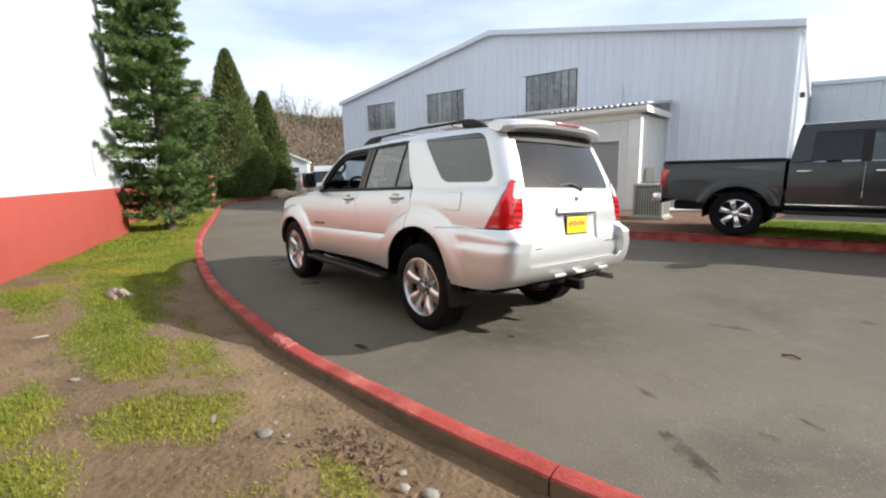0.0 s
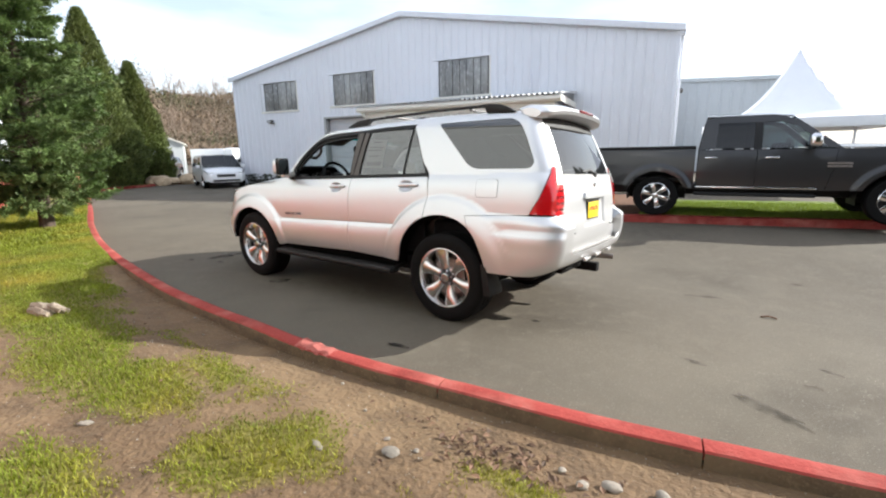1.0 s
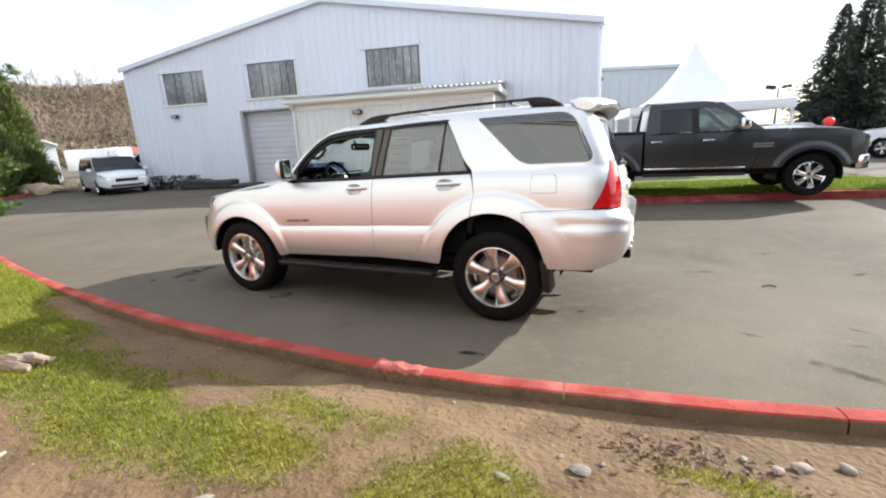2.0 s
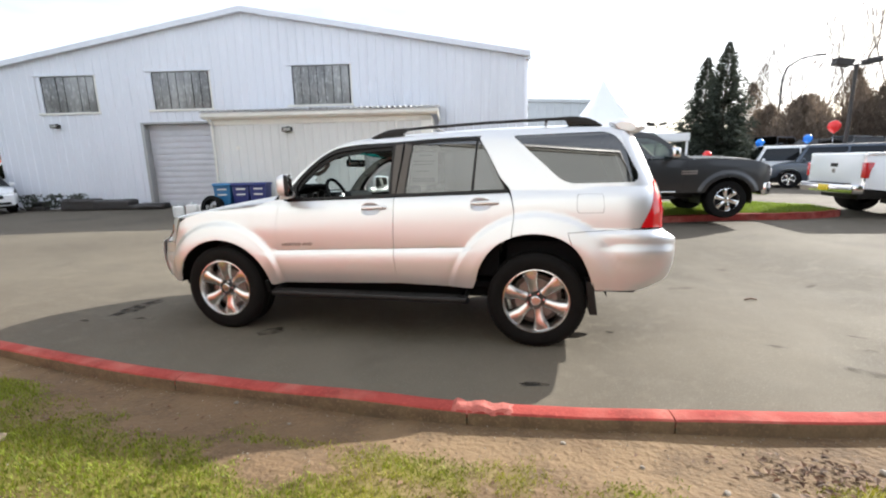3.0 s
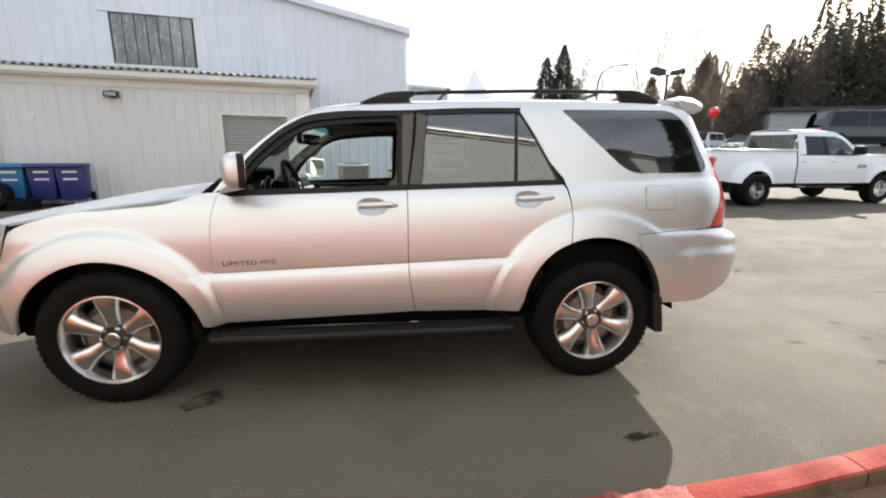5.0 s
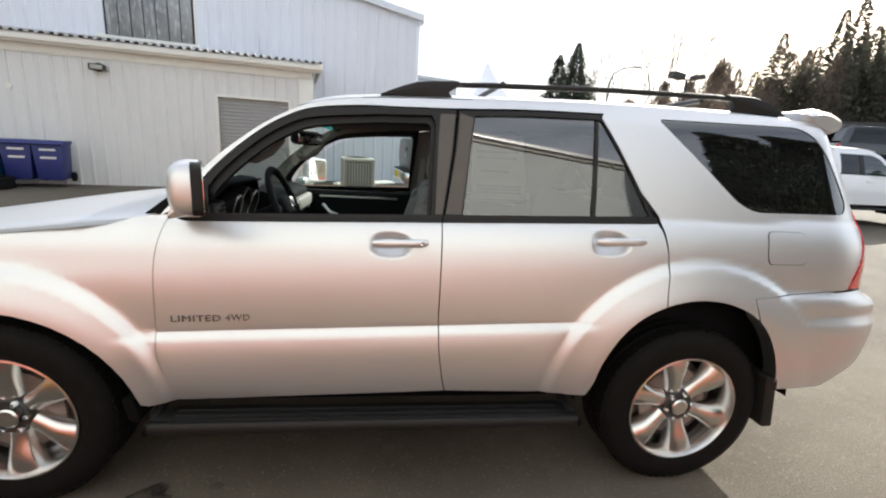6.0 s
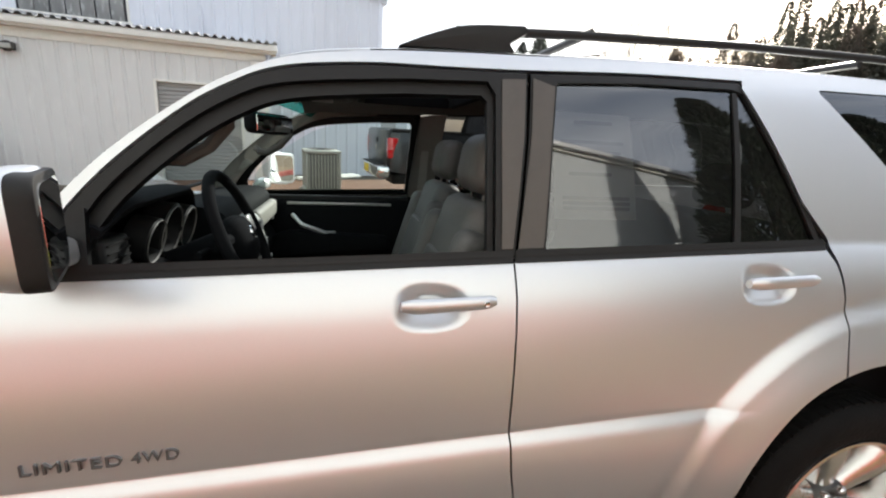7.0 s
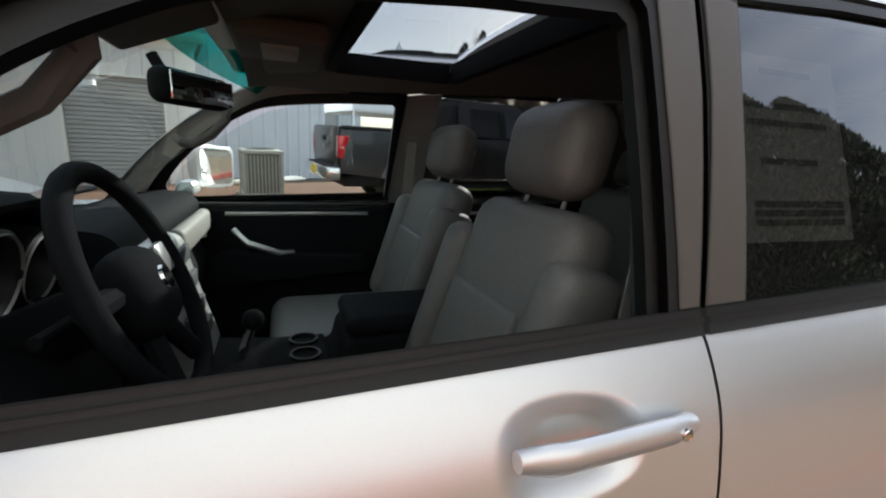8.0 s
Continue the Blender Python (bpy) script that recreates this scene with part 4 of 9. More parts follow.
def build_wheel(name_parent, m, spin):
    wheel = part("wheel", lathe([(-0.115, 0.262), (-0.125, 0.29), (-0.128, 0.33), (-0.118, 0.362), (-0.1, 0.377), (-0.09, 0.3835), (-0.035, 0.385), (-0.032, 0.378), (-0.024, 0.378), (-0.021, 0.385), (0.021, 0.385), (0.024, 0.378), (0.032, 0.378), (0.035, 0.385), (0.09, 0.3835), (0.1, 0.377), (0.118, 0.36), (0.125, 0.3), (0.11, 0.262)], 72, caps=False), M_RUBBER, name_parent, "black all-season tyre on an alloy rim")
    wheel.matrix_basis = m
    # tread blocks round the shoulders
    bm = bmesh.new()
    for k in range(64):
        a = 2 * math.pi * k / 64
        for y0, y1 in ((-0.096, -0.062), (0.062, 0.096), (-0.05, -0.042), (0.042, 0.05)):
            blk = box(-0.012, 0.012, y0, y1, 0.376, 0.3868, 0)
            bmesh.ops.rotate(blk, verts=blk.verts, cent=(0, 0, 0), matrix=Matrix.Rotation(a + (0.03 if y0 > 0 else 0), 3, "Y"))
            join(bm, blk)
    tagged(part("tread", bm, M_RUBBER, wheel), kind="stuff")
    rim = part("rim", lathe([(-0.108, 0.262), (-0.121, 0.26), (-0.123, 0.252), (-0.112, 0.245), (-0.085, 0.238), (-0.02, 0.225), (0.05, 0.215), (0.1, 0.24), (0.108, 0.262)], 64, caps=False), M_ALLOY, wheel, "polished alloy rim")
    part("barrel", lathe([(-0.02, 0.2), (0.03, 0.2), (0.03, 0.02), (-0.02, 0.02)], 40), M_ALLOYDARK, wheel)
    disc = part("brake_disc", lathe([(-0.038, 0.05), (-0.038, 0.165), (-0.018, 0.165), (-0.018, 0.05)], 40), M_IRON, wheel, "steel brake disc")
    cal = prism([(0.1, 0.05), (0.19, 0.07), (0.19, 0.14), (0.12, 0.13)], -0.06, -0.01, 0.01)
    part("caliper", cal, M_IRON, wheel)
    for k in range(6):
        a = 2 * math.pi * k / 6 + spin
        sp = bmesh.new()
        rows = []
        for j in range(9):
            x = 0.05 + 0.197 * j / 8
            hw = smooth_table(x, [(0.05, 0.037), (0.12, 0.038), (0.2, 0.052), (0.246, 0.066)])
            y0 = -0.082 - 0.024 * smoothstep(0.07, 0.21, x)
            rows.append([sp.verts.new((x, y0 + 0.018 * abs(c) ** 3 + (0.035 if abs(c) > 1 else 0), hw * c)) for c in (-1.22, -1, -0.85, -0.55, -0.2, 0.2, 0.55, 0.85, 1, 1.22)])
        for r0, r1 in zip(rows, rows[1:]):
            for i in range(9):
                sp.faces.new((r0[i], r0[i + 1], r1[i + 1], r1[i]))
        bmesh.ops.recalc_face_normals(sp, faces=sp.faces)
        bmesh.ops.rotate(sp, verts=sp.verts, cent=(0, 0, 0), matrix=Matrix.Rotation(a, 3, "Y"))
        part("spoke", sp, M_ALLOY, wheel)
    part("hub", lathe([(-0.03, 0.085), (-0.075, 0.08), (-0.088, 0.068), (-0.082, 0.05), (-0.082, 0.04)], 32), M_ALLOYDARK, wheel)
    part("centre_cap", lathe([(-0.08, 0.041), (-0.1, 0.04), (-0.106, 0.033), (-0.107, 0.001)], 28), M_ALLOY, wheel, "domed centre cap")
    for k in range(6):
        a = 2 * math.pi * (k + 0.5) / 6 + spin
        nut = lathe([(-0.078, 0.013), (-0.098, 0.0125), (-0.104, 0.008), (-0.104, 0.001)], 6)
        bmesh.ops.translate(nut, verts=nut.verts, vec=(0.062 * math.cos(a), 0, -0.062 * math.sin(a)))
        part("lug_nut", nut, M_CHROME, wheel)
    return wheel


def door_handle(parent, x, z, sg, keyed):
    """A silver pull handle in a scooped recess."""
    y = lambda px, pz: side_w(px, pz)
    bm = bmesh.new()
    rings = []
    for i in range(15):
        t = i / 14
        hx = x - 0.008 + 0.218 * t
        hh = 0.0185 - 0.0025 * t - 0.006 * max(0.0, t - 0.93) / 0.07 - 0.007 * max(0.0, 0.1 - t) / 0.1
        zz = z - 0.003 + 0.009 * t
        yc = y(hx, zz) + 0.007 + 0.011 * min(1, 5 * t) * min(1, 4 * (1.1 - t))
        ring = [bm.verts.new((hx, sg * (yc + 0.011 * math.cos(a)), zz + hh * math.sin(a))) for a in (2 * math.pi * k / 12 for k in range(12))]
        rings.append(ring)
    for a, b in zip(rings, rings[1:]):
        for k in range(12):
            bm.faces.new((a[k], a[(k + 1) % 12], b[(k + 1) % 12], b[k]))
    bm.faces.new(rings[0])
    bm.faces.new(rings[-1])
    bmesh.ops.recalc_face_normals(bm, faces=bm.faces)
    h = part("handle", bm, M_SILVER, parent, "silver painted pull handle")
    if keyed:
        k = lathe([(0, 0.0075), (-0.003, 0.0075), (-0.004, 0.006), (-0.0025, 0.002)], 16)
        bmesh.ops.transform(k, matrix=Matrix.Translation((x + 0.184, -y(x + 0.184, z) - 0.0255, z + 0.005)), verts=k.verts)
        part("keyhole", k, M_CHROME, h, "small chrome key cylinder")


def dented(fn, hx, hz, sg):
    """The door's surface with the scoop behind its handle."""
    def out(a, b):
        p = fn(a, b)
        u, v = (a - hx - 0.065) / 0.094, (b - hz + 0.009) / 0.057
        d = (abs(u) ** 2.8 + abs(v * (1 + 0.16 * max(0.0, u))) ** 2.8) ** (1 / 2.8)
        return (p[0], p[1] - sg * 0.03 * smoothstep(1.0, 0.3, d), p[2])
    return out


CREASE_CUTS = [(2, 0.778 + d) for d in (-0.06, -0.046, -0.034, -0.026, -0.018, -0.012, -0.006, 0.0, 0.006)]


def dent_cuts(hx, hz):
    return CREASE_CUTS + [(0, hx - 0.034 + 0.0048 * i) for i in range(42)] + [(1, hz - 0.07 + 0.0046 * i) for i in range(28)]


def build_suv():
    car = thing("suv", "silver four-door sport utility vehicle with lowered front window, parked on asphalt", "car")
    gap = 0.0024
    zs = lambda x: 0.462 + 0.027 * (x + 0.775)          # lower edge of the doors
    for sg in (-1, 1):
        S = lambda a, b, g=sg: shell(a, b, g)
        # front wing
        arch = [(a + 0.09 * max(0.0, a - HUB_F), b) for a, b in arc_pts(HUB_F, 0.452, 172, 10, 22)]
        seam_f = [(-0.777, 0.462), (-0.822, 0.6), (-0.838, 0.7), (-0.838, 0.84), (-0.834, 1.02), (-0.812, 1.14), (-0.79, 1.19)]
        lowf = [(-0.908, 0.45), (-0.88, 0.44)]
        wing = [(-1.885, 0.44)] + arch + lowf + [(a - gap, b) for a, b in curve_through(seam_f, 4)] + [(-0.85, 1.185)] + curve_through([(-0.85, 1.182), (-1.129, 1.148), (-1.53, 1.085), (-1.74, 1.03), (-1.83, 0.985)], 5)[1:] + [(-1.88, 0.86), (-1.9, 0.8)]
        skin("front_wing", wing, S, M_SILVER, car, "silver flared front wing", step=0.02)
        # front door
        fd = [(a + gap, b) for a, b in curve_through(seam_f, 4)][:-1] + [(-0.74, belt(-0.74) - 0.012), (0.236 - gap, belt(0.236) - 0.012)] + [(a - gap, b) for a, b in ((0.236, 1.1), (0.236, 0.82), (0.242, 0.69), (0.262, 0.56), (0.278, 0.495))]
        front = skin("front_door", fd, dented(S, -0.03, 1.118, sg), M_SILVER, car, "silver front door with the window lowered", extra=dent_cuts(-0.03, 1.118), step=0.016)
        rd = [(a + gap, b) for a, b in ((0.278, 0.495), (0.262, 0.56), (0.242, 0.69), (0.236, 0.82), (0.236, 1.1))] + [(0.236 + gap, belt(0.236) - 0.012), (1.17, belt(1.17) - 0.012), (1.19, 1.2), (1.212, 1.1), (1.214, 1.05), (1.2, 0.93)] + [rear_arch(a) for a in range(111, 166, 5)] + [(0.9, 0.478)]
        rear = skin("rear_door", rd, dented(S, 0.89, 1.155, sg), M_SILVER, car, "silver rear door", extra=dent_cuts(0.89, 1.155), step=0.016)
        # rear quarter in an upper and a lower sheet round its glass
        glass_o = fillet([(1.19, 1.683), (1.93, 1.693), (2.045, 1.56), (2.105, 1.36), (2.08, 1.307), (1.64, 1.3), (1.56, 1.335)], [0.03, 0.12, 0.1, 0.05, 0.05, 0.08, 0.06])
        lower = [(1.2 + gap * 2, 0.93), (1.214 + gap * 2, 1.05), (1.212 + gap * 2, 1.1), (1.195 + gap * 2, 1.2), (1.18, belt(1.18) + 0.02), (1.1, 1.36), (1.0, 1.55), (0.93, 1.667), (0.94, 1.69), (1.19 - 0.004, 1.683)]
        i0 = min(range(len(glass_o)), key=lambda i: (glass_o[i][0] - 1.19) ** 2 + (glass_o[i][1] - 1.683) ** 2)
        i1 = max(range(len(glass_o)), key=lambda i: glass_o[i][0])
        n = len(glass_o)
        path_low = []
        i = i0
        while i != i1:
            path_low.append(glass_o[i])
            i = (i - 1) % n
        path_low.append(glass_o[i1])
        lower = lower[:-1] + path_low + [(2.205, glass_o[i1][1]), (2.215, 1.325), (2.16, 1.17), (2.085, 0.968), (2.0, 0.962), (1.83, 0.95), (1.618, 0.937)] + [rear_arch(a) for a in (61, 66, 71, 76, 81, 86, 91, 96, 101, 106, 110.3)]
        path_up = []
        i = i1
        while i != i0:
            path_up.append(glass_o[i])
            i = (i - 1) % n
        path_up.append(glass_o[i0])
        upper = path_up + [(0.94, 1.69)] + [(x, roof_edge(x) - 0.002) for x in (0.94, 1.2, 1.5, 1.8, 1.98)] + [(2.1, 1.71), (2.2, 1.69), (2.225, 1.6), (2.23, 1.45), (2.21, glass_o[i1][1])]
        q = skin("rear_quarter", lower, S, M_SILVER, car, "silver rear quarter panel", step=0.022)
        skin("rear_quarter_top", upper, S, M_SILVER, car)
        skin("quarter_glass", glass_o, S, G_BAY, car, "dark privacy glass of the load bay", flange=0, lift=-0.003)
        fz = fillet([(1.688, 1.222), (1.86, 1.222), (1.875, 1.2), (1.88, 1.085), (1.70, 1.082), (1.685, 1.11)], 0.03)
        if sg < 0:
            skin("fuel_flap", fz, S, M_SILVER, car, "square fuel filler flap", lift=0.0035, flange=0.004)
            skin("fuel_gap", fillet([(1.6855, 1.2245), (1.8625, 1.2245), (1.8775, 1.2015), (1.8825, 1.0825), (1.6975, 1.0795), (1.6825, 1.1075)], 0.03), S, M_DARKGAP, car, lift=0.0012, flange=0)
        # roof rail from the screen pillar to the tail
        rail = curve_through([(-0.83, 1.183), (-0.66, 1.394), (-0.51, 1.526), (-0.40, 1.598), (-0.28, 1.648), (-0.1, 1.678), (0.1, 1.693), (0.287, 1.702), (0.6, 1.717), (0.94, 1.731)], 6)
        under = curve_through([(0.94, 1.69), (0.6, 1.682), (0.283, 1.664), (0.083, 1.656), (-0.109, 1.65), (-0.295, 1.626), (-0.405, 1.58), (-0.508, 1.51), (-0.645, 1.38), (-0.77, 1.215)], 6)
        skin("roof_rail", rail + under, S, M_SILVER, car, "silver screen pillar and roof rail")
        # window frames
        fo = [(-0.755, belt(-0.75) + 0.0)] + curve_through([(-0.74, 1.25), (-0.645, 1.374), (-0.508, 1.504), (-0.405, 1.574), (-0.295, 1.62), (-0.109, 1.644), (0.083, 1.65), (0.29, 1.658)], 5) + [(0.278, 1.5), (0.24, belt(0.24))]
        fi = [(0.192, belt(0.18) + 0.012), (0.197, 1.42), (0.204, 1.6)] + curve_through([(0.185, 1.63), (0.06, 1.624), (-0.06, 1.617), (-0.294, 1.59), (-0.405, 1.546), (-0.507, 1.474), (-0.611, 1.374), (-0.665, 1.3), (-0.7, 1.225)], 5) + [(-0.703, belt(-0.7) + 0.012)]
        skin("window_seal", [(0.176, belt(0.18) + 0.012), (0.181, 1.42), (0.186, 1.59)] + [(min(a, 0.17) + 0.016 * smoothstep(0.0, -0.4, a), b - 0.026) for a, b in fi[3:-1]] + [(-0.68, belt(-0.67) + 0.012)] + [(a - 0.004 * (i > 8), b + 0.004) for i, (a, b) in list(enumerate(fi))[::-1]], S, M_BLACKTRIM, car, "black rubber window seal", lift=-0.022, flange=0.02)
        skin("window_frame", fo + [(0.235, belt(0.24) + 0.0)] + [(0.192, belt(0.18) + 0.012)] + fi[1:], S, M_FRAME, front, "black window frame", lift=-0.004)
        skin("pillar_film", [(0.208, belt(0.2) + 0.02), (0.236, belt(0.24) + 0.02), (0.272, 1.5), (0.284, 1.64), (0.222, 1.636), (0.214, 1.5)], S, M_PILLAR, front, "brown-grey pillar film", lift=0.0, flange=0.003)
        skin("mirror_sail", [(-0.765, belt(-0.76)), (-0.69, 1.315), (-0.665, 1.31), (-0.655, belt(-0.65))], S, M_BLACKTRIM, front, "black mirror sail", lift=0.001)
        ro = [(0.248, belt(0.25)), (0.286, 1.5), (0.3, 1.657), (0.6, 1.676), (0.928, 1.684), (0.95, 1.66), (1.04, 1.5), (1.165, belt(1.16))]
        ri = [(1.14, belt(1.13) + 0.014), (1.03, 1.48), (0.932, 1.655), (0.9, 1.664), (0.6, 1.657), (0.37, 1.64), (0.35, 1.5), (0.322, belt(0.33) + 0.014)]
        skin("window_frame", ro + [(1.155, belt(1.15))] + ri + [(0.26, belt(0.26))], S, M_FRAME, rear, "black window frame", lift=-0.004)
        skin("pillar_film", [(0.25, belt(0.25) + 0.02), (0.315, belt(0.31) + 0.02), (0.344, 1.5), (0.362, 1.628), (0.305, 1.645), (0.292, 1.5)], S, M_PILLAR, rear, "brown-grey pillar film", lift=0.0, flange=0.003)
        skin("door_glass", [(0.32, belt(0.3)), (0.36, 1.65), (0.6, 1.668), (0.925, 1.67), (1.04, 1.49), (1.155, belt(1.14))], S, G_TINTMID, rear, "grey tinted rear door window", flange=0, lift=-0.012)
        skin("glass_divider", [(0.872, belt(0.87)), (0.9, 1.655), (0.915, 1.655), (0.892, belt(0.89))], S, M_BLACKTRIM, rear, lift=-0.006)
        for nm, x0, x1, par in (("belt_seal", -0.72, 0.233, front), ("belt_seal", 0.243, 1.165, rear)):
            k = 16
            lo = [(x0 + (x1 - x0) * i / k, belt(x0 + (x1 - x0) * i / k) - 0.013) for i in range(k + 1)]
            hi = [(a, b + 0.03) for a, b in lo[::-1]]
            seal = skin(nm, lo + hi, S, M_BLACKTRIM, par, "black rubber belt seal", lift=0.004)
            skin("seal_lip", [(a, b + 0.013) for a, b in lo] + [(a, b + 0.021) for a, b in lo[::-1]], S, M_FRAME, seal, lift=0.0095, flange=0.004)
        if sg > 0:
            skin("door_glass", [(-0.67, belt(-0.66)), (-0.6, 1.32), (-0.47, 1.43), (-0.31, 1.53), (-0.1, 1.6), (0.2, 1.635), (0.2, belt(0.2))], S, G_CLEAR, front, "clear front door window", flange=0, lift=-0.012)
        door_handle(front, -0.03, 1.118, sg, sg < 0)
        door_handle(rear, 0.89, 1.155, sg, False)
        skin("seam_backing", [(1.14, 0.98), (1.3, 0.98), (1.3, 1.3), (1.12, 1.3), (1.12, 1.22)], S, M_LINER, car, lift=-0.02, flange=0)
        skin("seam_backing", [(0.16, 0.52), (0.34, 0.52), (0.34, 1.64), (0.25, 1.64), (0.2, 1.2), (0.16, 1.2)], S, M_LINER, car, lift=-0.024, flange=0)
        # rear bumper flank and lamps
        bump = [rear_arch(a) for a in range(60, -2, -5)][::-1]
        bump = [(1.83, 0.5), (1.815, 0.56)] + [p for p in bump if p[1] > 0.5] + [(1.622, 0.933), (1.83, 0.946), (2.0, 0.958), (2.4, 0.962), (2.4, 0.64), (2.34, 0.53), (2.2, 0.5)]
        skin("rear_bumper_side", bump, S, M_SILVER, car, "silver rear bumper corner", step=0.024, flange=0.075)
        tl = fillet([(2.09, 0.972), (2.365, 0.972), (2.36, 1.18), (2.30, 1.318), (2.222, 1.326), (2.165, 1.17)], 0.012)
        tail = skin("tail_light", tl, S, M_REDLENS, car, "red tail light with a clear upper lens", lift=0.006, step=0.025)
        skin("clear_lens", fillet([(2.255, 1.19), (2.352, 1.19), (2.31, 1.3), (2.245, 1.3)], 0.02), S, M_CLEARLENS, tail, "clear reversing lens", lift=0.01, flange=0.005)
        for i, zz in enumerate((1.0, 1.045, 1.09, 1.135)):
            skin("lens_band", [(2.25, zz), (2.355, zz), (2.355, zz + 0.02), (2.25, zz + 0.02)], S, M_REDDARK, tail, lift=0.0085, flange=0.003)
    # body pieces across the car
    def F(y, z):
        k = (1 - abs(y) / max(0.3, side_w(-1.69, z))) / 0.55
        u = max(0.0, min(1.0, k)) ** (1 / 2.6)
        return (-1.7 - nose_len(z) * u - 0.09 * (1 - ((1 - 0.55 * k) / 0.45) ** 2 if k > 1 else 0), y, z)
    fb = [(-0.745, 0.46), (0.745, 0.46), (0.745, 0.79), (-0.745, 0.79)]
    skin("front_bumper", fb, F, M_SILVER, car, "silver front bumper", step=0.03)
    for sg in (-1, 1):
        S = lambda a, b, g=sg: shell(a, b, g)
        skin("bumper_corner", [(-1.888, 0.43), (-2.06, 0.45), (-2.15, 0.5), (-2.15, 0.79), (-1.905, 0.797)], S, M_SILVER, car, "silver front bumper corner", step=0.02)
        lamp = skin("side_lamp", [(-1.97, 0.868), (-2.15, 0.86), (-2.1, 0.938), (-1.94, 0.968)], S, M_CLEARLENS, car, "clear headlight corner", step=0.02)
        skin("corner_indicator", [(-1.978, 0.878), (-2.07, 0.872), (-2.045, 0.94), (-1.953, 0.957)], S, M_AMBER, lamp, "amber indicator lens", step=0.02, lift=0.004)
        skin("wing_front", [(-1.908, 0.803), (-2.15, 0.803), (-2.15, 0.857), (-1.973, 0.865), (-1.943, 0.967), (-1.85, 0.986), (-1.888, 0.86)], S, M_SILVER, car, step=0.02)
        skin("wing_top", [(-1.85, 0.988), (-2.1, 0.935), (-2.12, 0.98), (-1.84, 1.03)], S, M_SILVER, car, step=0.02)
    for sg in (-1, 1):
        skin("headlight", [(sg * 0.66, 0.86), (sg * 0.43, 0.85), (sg * 0.45, 0.955), (sg * 0.64, 0.945)], F, M_CLEARLENS, car, "clear headlight", lift=0.004)
    skin("nose_panel", [(-0.745, 0.793), (0.745, 0.793), (0.745, 0.95), (0.6, 0.97), (-0.6, 0.97), (-0.745, 0.95)], F, M_SILVER, car, "silver panel round the grille", step=0.03)
    skin("grille", [(-0.4, 0.825), (0.4, 0.825), (0.42, 0.965), (-0.42, 0.965)], F, M_BLACKTRIM, car, "black grille", lift=0.004)
    hood = lambda x, y: (x, y, smooth_table(x, [(-2.25, 0.955), (-2.0, 1.01), (-1.74, 1.058), (-1.53, 1.098), (-1.129, 1.158), (-0.85, 1.186)]) + 0.055 * (1 - min(1, abs(y) / 0.8) ** 2) - 0.012 * smoothstep(0.72, 0.85, abs(y)))
    ho = [(-0.86, -0.79), (-0.86, 0.79)] + [(x, side_w(x, 1.05) - 0.015) for x in (-1.1, -1.4, -1.7, -1.85, -2.0, -2.12)] + [(-2.2, 0.4), (-2.22, 0), (-2.2, -0.4)] + [(x, -(side_w(x, 1.05) - 0.015)) for x in (-2.12, -2.0, -1.85, -1.7, -1.4, -1.1)]
    skin("bonnet", ho, hood, M_SILVER, car, "silver bonnet", step=0.06)
    def screen(y, t):
        yy = y * (0.74 - 0.15 * t)
        return (-0.98 + 0.17 * abs(y) ** 2 + (0.6 - 0.02 * abs(y) ** 2) * t, yy, 1.185 + 0.02 * (1 - y * y) + (0.482 + 0.02 * (1 - y * y)) * t)
    scr = [(-1, 0), (1, 0), (1, 1), (-1, 1)]
    windscreen = skin("windscreen", scr, screen, G_CLEAR, car, "raked clear windscreen", step=0.1, flange=0)
    skin("shade_band", [(-1, 0.84), (1, 0.84), (1, 1), (-1, 1)], screen, G_TEAL, windscreen, "teal sun-shade band", step=0.1, flange=0, lift=-0.006)
    cowl = lambda x, y: (x, y, 1.165 + 0.04 * (1 - (y / 0.8) ** 2) + 0.02 * (x + 0.9))
    skin("cowl", [(-1.05, -0.6), (-0.86, -0.79), (-0.78, -0.77), (-0.95, 0), (-0.78, 0.77), (-0.86, 0.79), (-1.05, 0.6)], cowl, M_BLACKTRIM, car, "black cowl below the windscreen")
    for y0 in (-0.5, 0.1):
        part("wiper", tube([(-0.9, y0, 1.215), (-0.83, y0 + 0.1, 1.245), (-0.83, y0 + 0.5, 1.25)], 0.008, 6), M_BLACKTRIM, car)
    # roof with its sunroof opening
    sx0, sx1, sw = -0.10, 0.36, 0.44
    ed = lambda x: roof_w(x) - 0.0005
    front_strip = [(x, -ed(x)) for x in (-0.3, -0.2, -0.1, sx0)] + [(x, ed(x)) for x in (sx0, -0.1, -0.2, -0.3)] + [(-0.385, 0.45), (-0.4, 0.0), (-0.385, -0.45)]
    skin("roof", front_strip, roof_top, M_SILVER, car, "silver roof", step=0.05)
    for sg in (-1, 1):
        skin("roof", [(sx0, sg * sw), (sx1, sg * sw)] + [(x, sg * ed(x)) for x in (sx1, 0.3, 0.15, 0.05, sx0)], roof_top, M_SILVER, car, step=0.05)
    back_strip = [(x, -ed(x)) for x in (sx1, 0.7, 0.9, 1.2, 1.5, 1.8, 1.95, 2.07)] + [(x, ed(x)) for x in (2.07, 1.95, 1.8, 1.5, 1.2, 0.9, 0.7, sx1)]
    skin("roof", back_strip, roof_top, M_SILVER, car, step=0.06)
